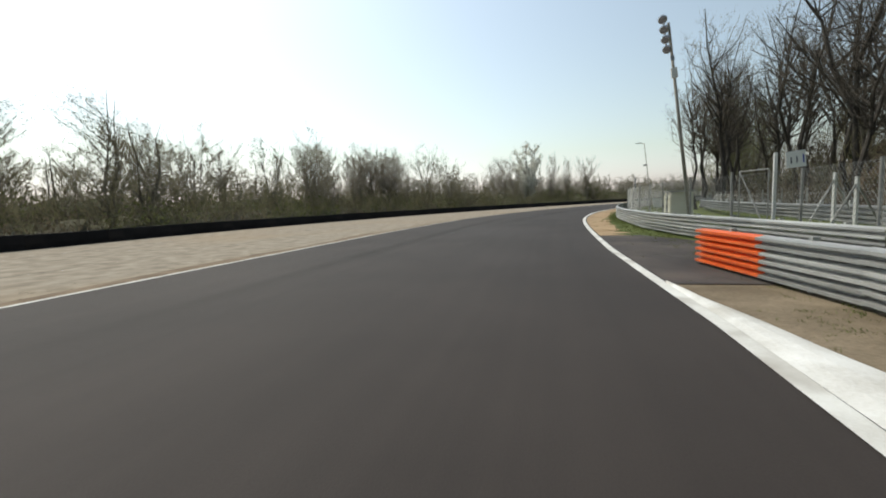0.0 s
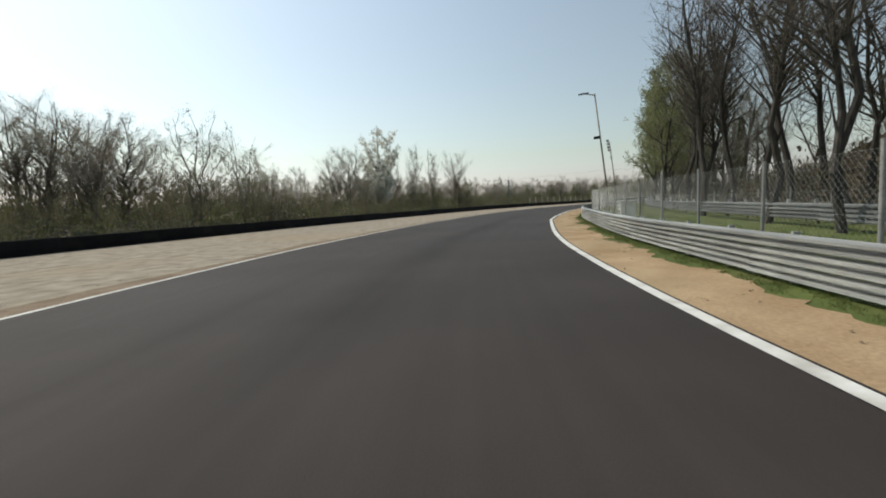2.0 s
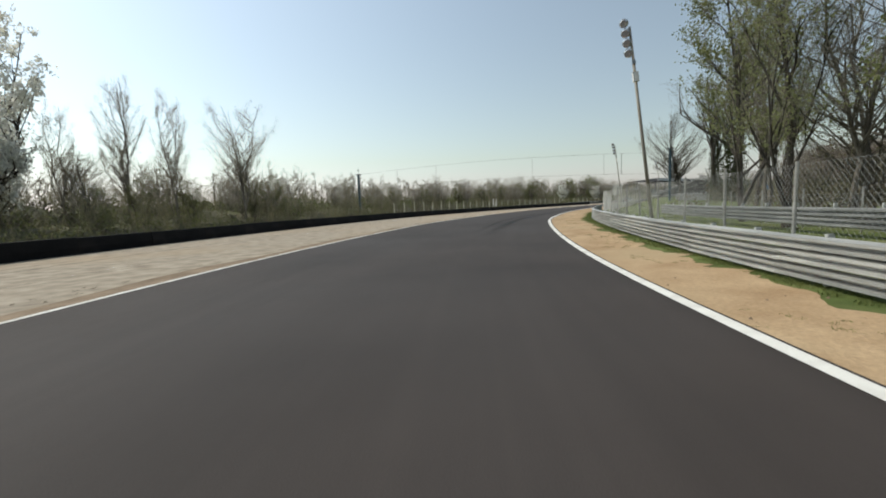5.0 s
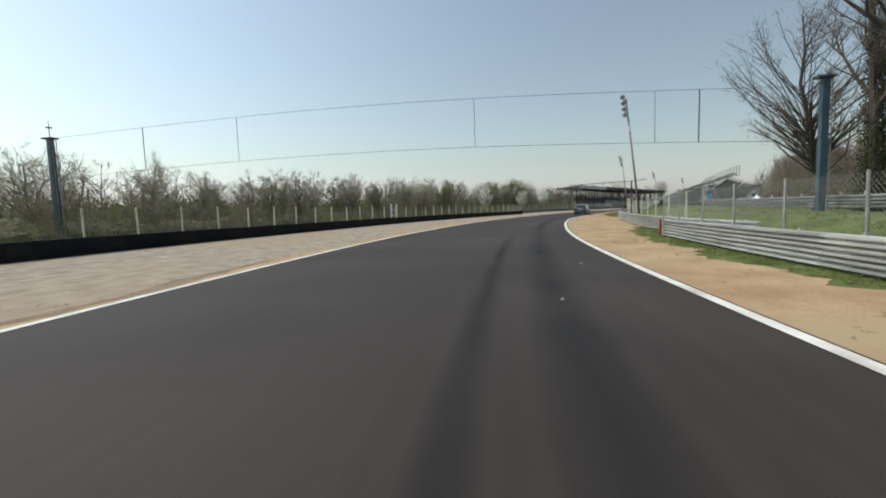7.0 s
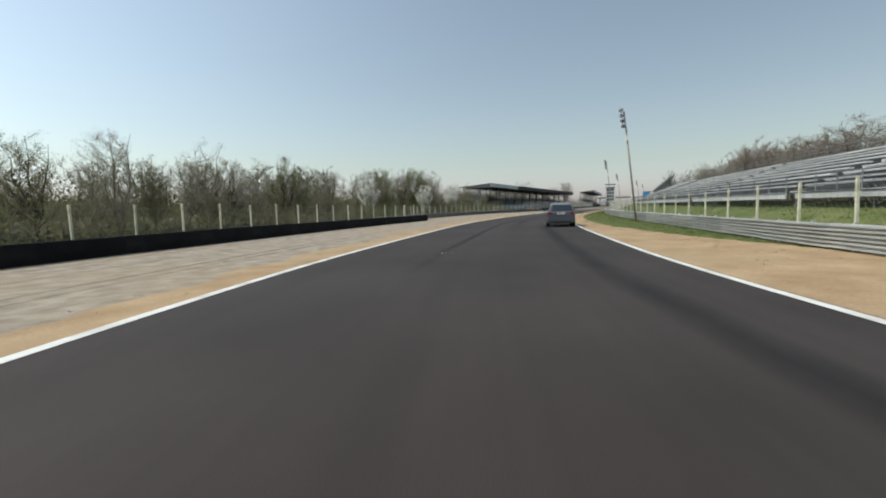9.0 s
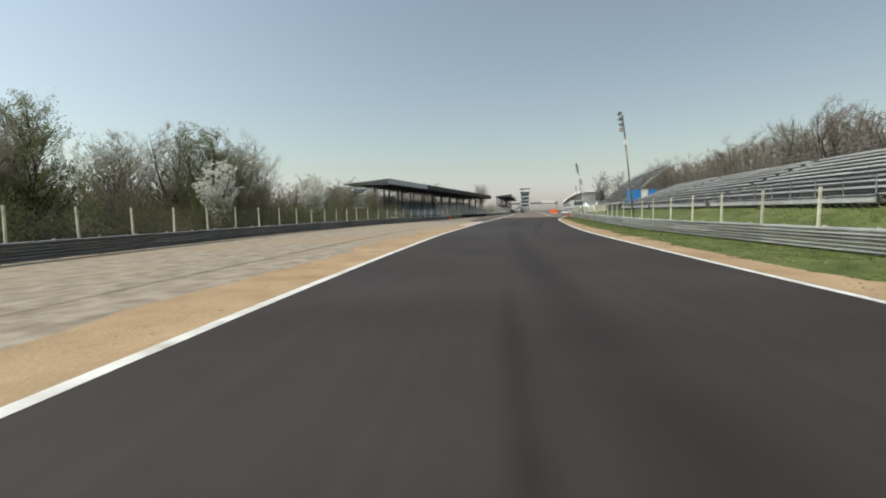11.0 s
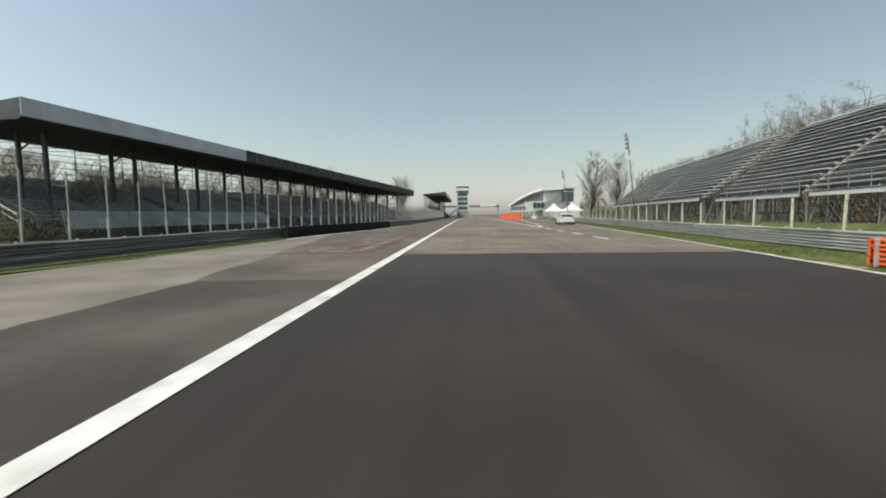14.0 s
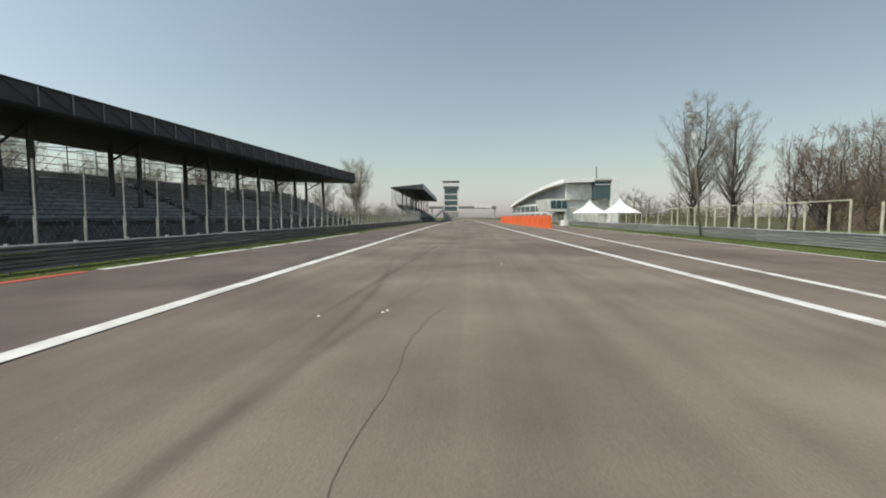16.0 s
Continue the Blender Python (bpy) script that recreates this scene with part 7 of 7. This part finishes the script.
num.parent, num.matrix_basis = sign, pose(-0.04, -0.015, -0.1, 90, 0, 0)
txt.materials.append(INK)
part("mark", Geo().box((0.16, -0.014, 0.0), (0.03, 0.006, 0.2)), BLUE_INK, sign)

# white goal-like frame in the left fence
frame_ob = thing("goal_frame", Matrix.Translation(at(165.0, WALL_L(165) - 1.0)) @ Matrix.Rotation(head(165), 4, "Z"), "white painted steel frame standing in the fence line", "frame")
for x in (0, 1.5):
    part("upright", Geo().box((x, 0, 1.15), (0.12, 0.12, 2.4)), WHITE_WALL, frame_ob)
for z in (1.0, 1.6):
    part("crossbar", Geo().box((0.75, 0, z), (1.4, 0.08, 0.08)), WHITE_WALL, frame_ob)


# braced white posts on the lawn behind the opening
def braced_post(s, l, h):
    top = thing("braced_post", Matrix.Translation(at(s, l)) @ Matrix.Rotation(head(s) + 0.4, 4, "Z"), "white steel post held by two slanting stays", "post", "braced posts")
    part("upright", Geo().box((0, 0, h / 2), (0.08, 0.08, h + 0.1)), WHITE_WALL, top)
    for k in (-1, 1):
        part("stay", Geo().tube((0, 0, h * 0.92), (0, k * 1.1, -0.02), 0.028, 0.028, 6), POST_GREY, top)
    return top


braced_post(12.4, 17.6, 1.9)
braced_post(10.2, 17.1, 1.7)

# ---- cars ----
def car(m, paint, label, shape, name="car"):
    """shape: rows of station x, half width, sill z, shoulder z, then roof line separately. x runs forward."""
    L, W, H, clear, wheel_r, wb = shape["size"]
    top = thing(name, m, label, "car", "cars on the track")
    st = shape["body"]
    rings = []
    for x, hw, z0, z1 in st:
        rings.append([(x, -hw * 0.88, z0), (x, -hw * 0.99, z0 + 0.10), (x, -hw, (z0 + z1) / 2), (x, -hw * 0.97, z1 - 0.10), (x, -hw * 0.90, z1), (x, hw * 0.90, z1), (x, hw * 0.97, z1 - 0.10), (x, hw, (z0 + z1) / 2), (x, hw * 0.99, z0 + 0.10), (x, hw * 0.88, z0)])
    body = part("body", Geo().loft(rings), paint, top, smooth=False)
    bev = body.modifiers.new("round", "BEVEL")
    bev.width, bev.segments, bev.limit_method, bev.angle_limit = 0.035, 2, "ANGLE", radians(25)
    cab = shape["cabin"]
    rings = []
    for x, hb, zb, ht, zt in cab:
        rings.append([(x, -hb, zb), (x, -ht, zt - 0.06), (x, -ht * 0.86, zt), (x, ht * 0.86, zt), (x, ht, zt - 0.06), (x, hb, zb)])
    part("glasshouse", Geo().loft(rings), GLASS_DARK, top, "dark tinted windows")
    g = Geo()
    rr = [[(x, -ht * 1.01, zt - 0.075), (x, -ht * 0.87, zt + 0.012), (x, ht * 0.87, zt + 0.012), (x, ht * 1.01, zt - 0.075), (x, ht * 0.95, zt - 0.09), (x, -ht * 0.95, zt - 0.09)] for x, hb, zb, ht, zt in cab if zt > H - 0.16]
    g.loft(rr)
    part("roof", g, paint, top)
    for sgn in (-1, 1):
        for i in shape["pillars"]:
            x, hb, zb, ht, zt = cab[i]
            x2, hb2, zb2, ht2, zt2 = cab[min(i + 1, len(cab) - 1)] if i < len(cab) // 2 else cab[i - 1]
            part("pillar", Geo().loft([[(x - 0.05, sgn * (hb + 0.012), zb - 0.02), (x + 0.09, sgn * (hb + 0.012), zb - 0.02), (x + 0.09, sgn * (hb - 0.04), zb - 0.02), (x - 0.05, sgn * (hb - 0.04), zb - 0.02)],
                                      [(x2 - 0.05, sgn * (ht2 + 0.014), zt2 - 0.04), (x2 + 0.07, sgn * (ht2 + 0.014), zt2 - 0.04), (x2 + 0.07, sgn * (ht2 - 0.04), zt2 - 0.04), (x2 - 0.05, sgn * (ht2 - 0.04), zt2 - 0.04)]]), paint, top)
        for x in (-wb / 2, wb / 2):
            y = sgn * (W / 2 - 0.11)
            arch = part("wheel_arch", Geo().tube((x, y + sgn * 0.075, wheel_r), (x, y + sgn * 0.118, wheel_r), wheel_r + 0.05, wheel_r + 0.05, 24), BLACK_TRIM, top)
            ty = part("wheel", Geo().tube((x, y - sgn * 0.1, wheel_r), (x, y + sgn * 0.125, wheel_r), wheel_r, wheel_r, 28), TYRE, top)
            g = Geo().tube((x, y + sgn * 0.126, wheel_r), (x, y + sgn * 0.132, wheel_r), wheel_r * 0.70, wheel_r * 0.70, 24)
            part("rim", g, BLACK_TRIM, ty)
            g = Geo()
            for k in range(10):
                a = 2 * math.pi * k / 10
                g.tube((x, y + sgn * 0.14, wheel_r), (x + math.cos(a) * wheel_r * 0.68, y + sgn * 0.136, wheel_r + math.sin(a) * wheel_r * 0.68), 0.028, 0.022, 4)
            g.tube((x, y + sgn * 0.13, wheel_r), (x, y + sgn * 0.15, wheel_r), 0.06, 0.05, 10)
            part("spokes", g, RIM, ty)
        part("mirror", Geo().loft([[(shape["mirror"] + dx, sgn * (W / 2 - 0.03 + dy), shape["belt"] + dz) for dx, dz in ((0, 0), (0.1, 0), (0.12, 0.13), (0.0, 0.14))] for dy in (0.0, 0.2)]), paint, top)
        xr = -L / 2
        part("tail_light", Geo().loft([[(xr + 0.02 - 0.02, sgn * (W / 2 - 0.10), z), (xr + 0.0 - 0.02, sgn * (W / 2 - 0.36), z), (xr + 0.3, sgn * (W / 2 - 0.36), z), (xr + 0.34, sgn * (W / 2 - 0.035), z)] for z in shape["tail"]]), RED_LAMP, top)
        part("headlight", Geo().loft([[(L / 2 - 0.05, sgn * (W / 2 - 0.5), z), (L / 2 - 0.16, sgn * (W / 2 - 0.16), z), (L / 2 - 0.5, sgn * (W / 2 - 0.06), z), (L / 2 - 0.5, sgn * (W / 2 - 0.4), z)] for z in (0.62, 0.76)]), LAMP_GLASS, top)
        part("sill", Geo().box((0, sgn * (W / 2 - 0.03), clear + 0.05), (wb - 0.8, 0.05, 0.1)), BLACK_TRIM, top)
        part("exhaust", Geo().tube((xr - 0.03, sgn * (W / 2 - 0.38), clear + 0.06), (xr + 0.15, sgn * (W / 2 - 0.38), clear + 0.06), 0.05, 0.05, 10), RIM, top)
    part("rear_bumper", Geo().box((-L / 2 + 0.02, 0, clear + 0.10), (0.12, W * 0.74, 0.13)), BLACK_TRIM, top)
    part("number_plate", Geo().box((-L / 2 - 0.035, 0, shape["plate"]), (0.02, 0.52, 0.12)), PLATE, top)
    for k in range(3):
        part("plate_bar", Geo().box((-L / 2 - 0.047, -0.16 + 0.16 * k, shape["plate"]), (0.004, 0.11, 0.06)), INK, top)
    part("underbody", Geo().box((0, 0, clear + 0.06), (L * 0.9, W * 0.86, 0.12)), BLACK_TRIM, top)
    return top


ESTATE = dict(size=(4.75, 1.85, 1.42, 0.17, 0.33, 2.75), belt=0.93, mirror=0.75, tail=(0.76, 0.90), plate=0.80, pillars=(1, 3, 5),
              body=[(-2.37, 0.80, 0.38, 0.86), (-2.30, 0.87, 0.24, 0.97), (-1.9, 0.92, 0.19, 0.98), (-0.6, 0.925, 0.17, 0.96), (0.7, 0.92, 0.17, 0.93), (1.4, 0.91, 0.18, 0.88), (2.0, 0.88, 0.20, 0.80), (2.30, 0.78, 0.24, 0.70), (2.38, 0.62, 0.32, 0.60)],
              cabin=[(-2.22, 0.80, 0.95, 0.72, 1.00), (-1.95, 0.84, 0.95, 0.62, 1.27), (-1.35, 0.85, 0.95, 0.64, 1.38), (-0.5, 0.86, 0.94, 0.66, 1.42), (0.3, 0.86, 0.93, 0.64, 1.37), (0.75, 0.85, 0.92, 0.66, 1.20), (1.35, 0.80, 0.88, 0.74, 0.92)])
SUV = dict(size=(4.65, 1.90, 1.62, 0.22, 0.36, 2.80), belt=1.05, mirror=0.75, tail=(0.86, 1.02), plate=0.92, pillars=(1, 3, 5),
           body=[(-2.32, 0.84, 0.42, 0.98), (-2.26, 0.90, 0.28, 1.09), (-1.8, 0.945, 0.24, 1.10), (-0.6, 0.95, 0.22, 1.08), (0.7, 0.945, 0.22, 1.05), (1.4, 0.93, 0.23, 1.00), (1.95, 0.91, 0.25, 0.94), (2.26, 0.80, 0.30, 0.84), (2.33, 0.64, 0.38, 0.72)],
           cabin=[(-2.20, 0.82, 1.07, 0.74, 1.12), (-2.0, 0.86, 1.07, 0.66, 1.50), (-1.45, 0.87, 1.07, 0.68, 1.59), (-0.5, 0.88, 1.06, 0.70, 1.62), (0.4, 0.88, 1.05, 0.68, 1.57), (0.8, 0.87, 1.04, 0.70, 1.40), (1.35, 0.82, 1.00, 0.76, 1.04)])
car(Matrix.Translation(at(339.4, 15.5, 0.01)) @ Matrix.Rotation(head(340) - 0.05, 4, "Z"), WHITE_CAR, "white low estate car entering the pit lane", ESTATE, "estate_car")
car(Matrix.Translation(at(190.4, 8.3, 0.0)) @ Matrix.Rotation(head(192) - 0.005, 4, "Z"), GREY_CAR, "dark grey metallic sport utility car on the track", SUV, "utility_car")
car(Matrix.Translation(at(287.0, -19.6, -0.06)) @ Matrix.Rotation(head(287) + 0.2, 4, "Z"), WHITE_CAR, "white estate car parked behind the steel barrier", ESTATE, "estate_car")
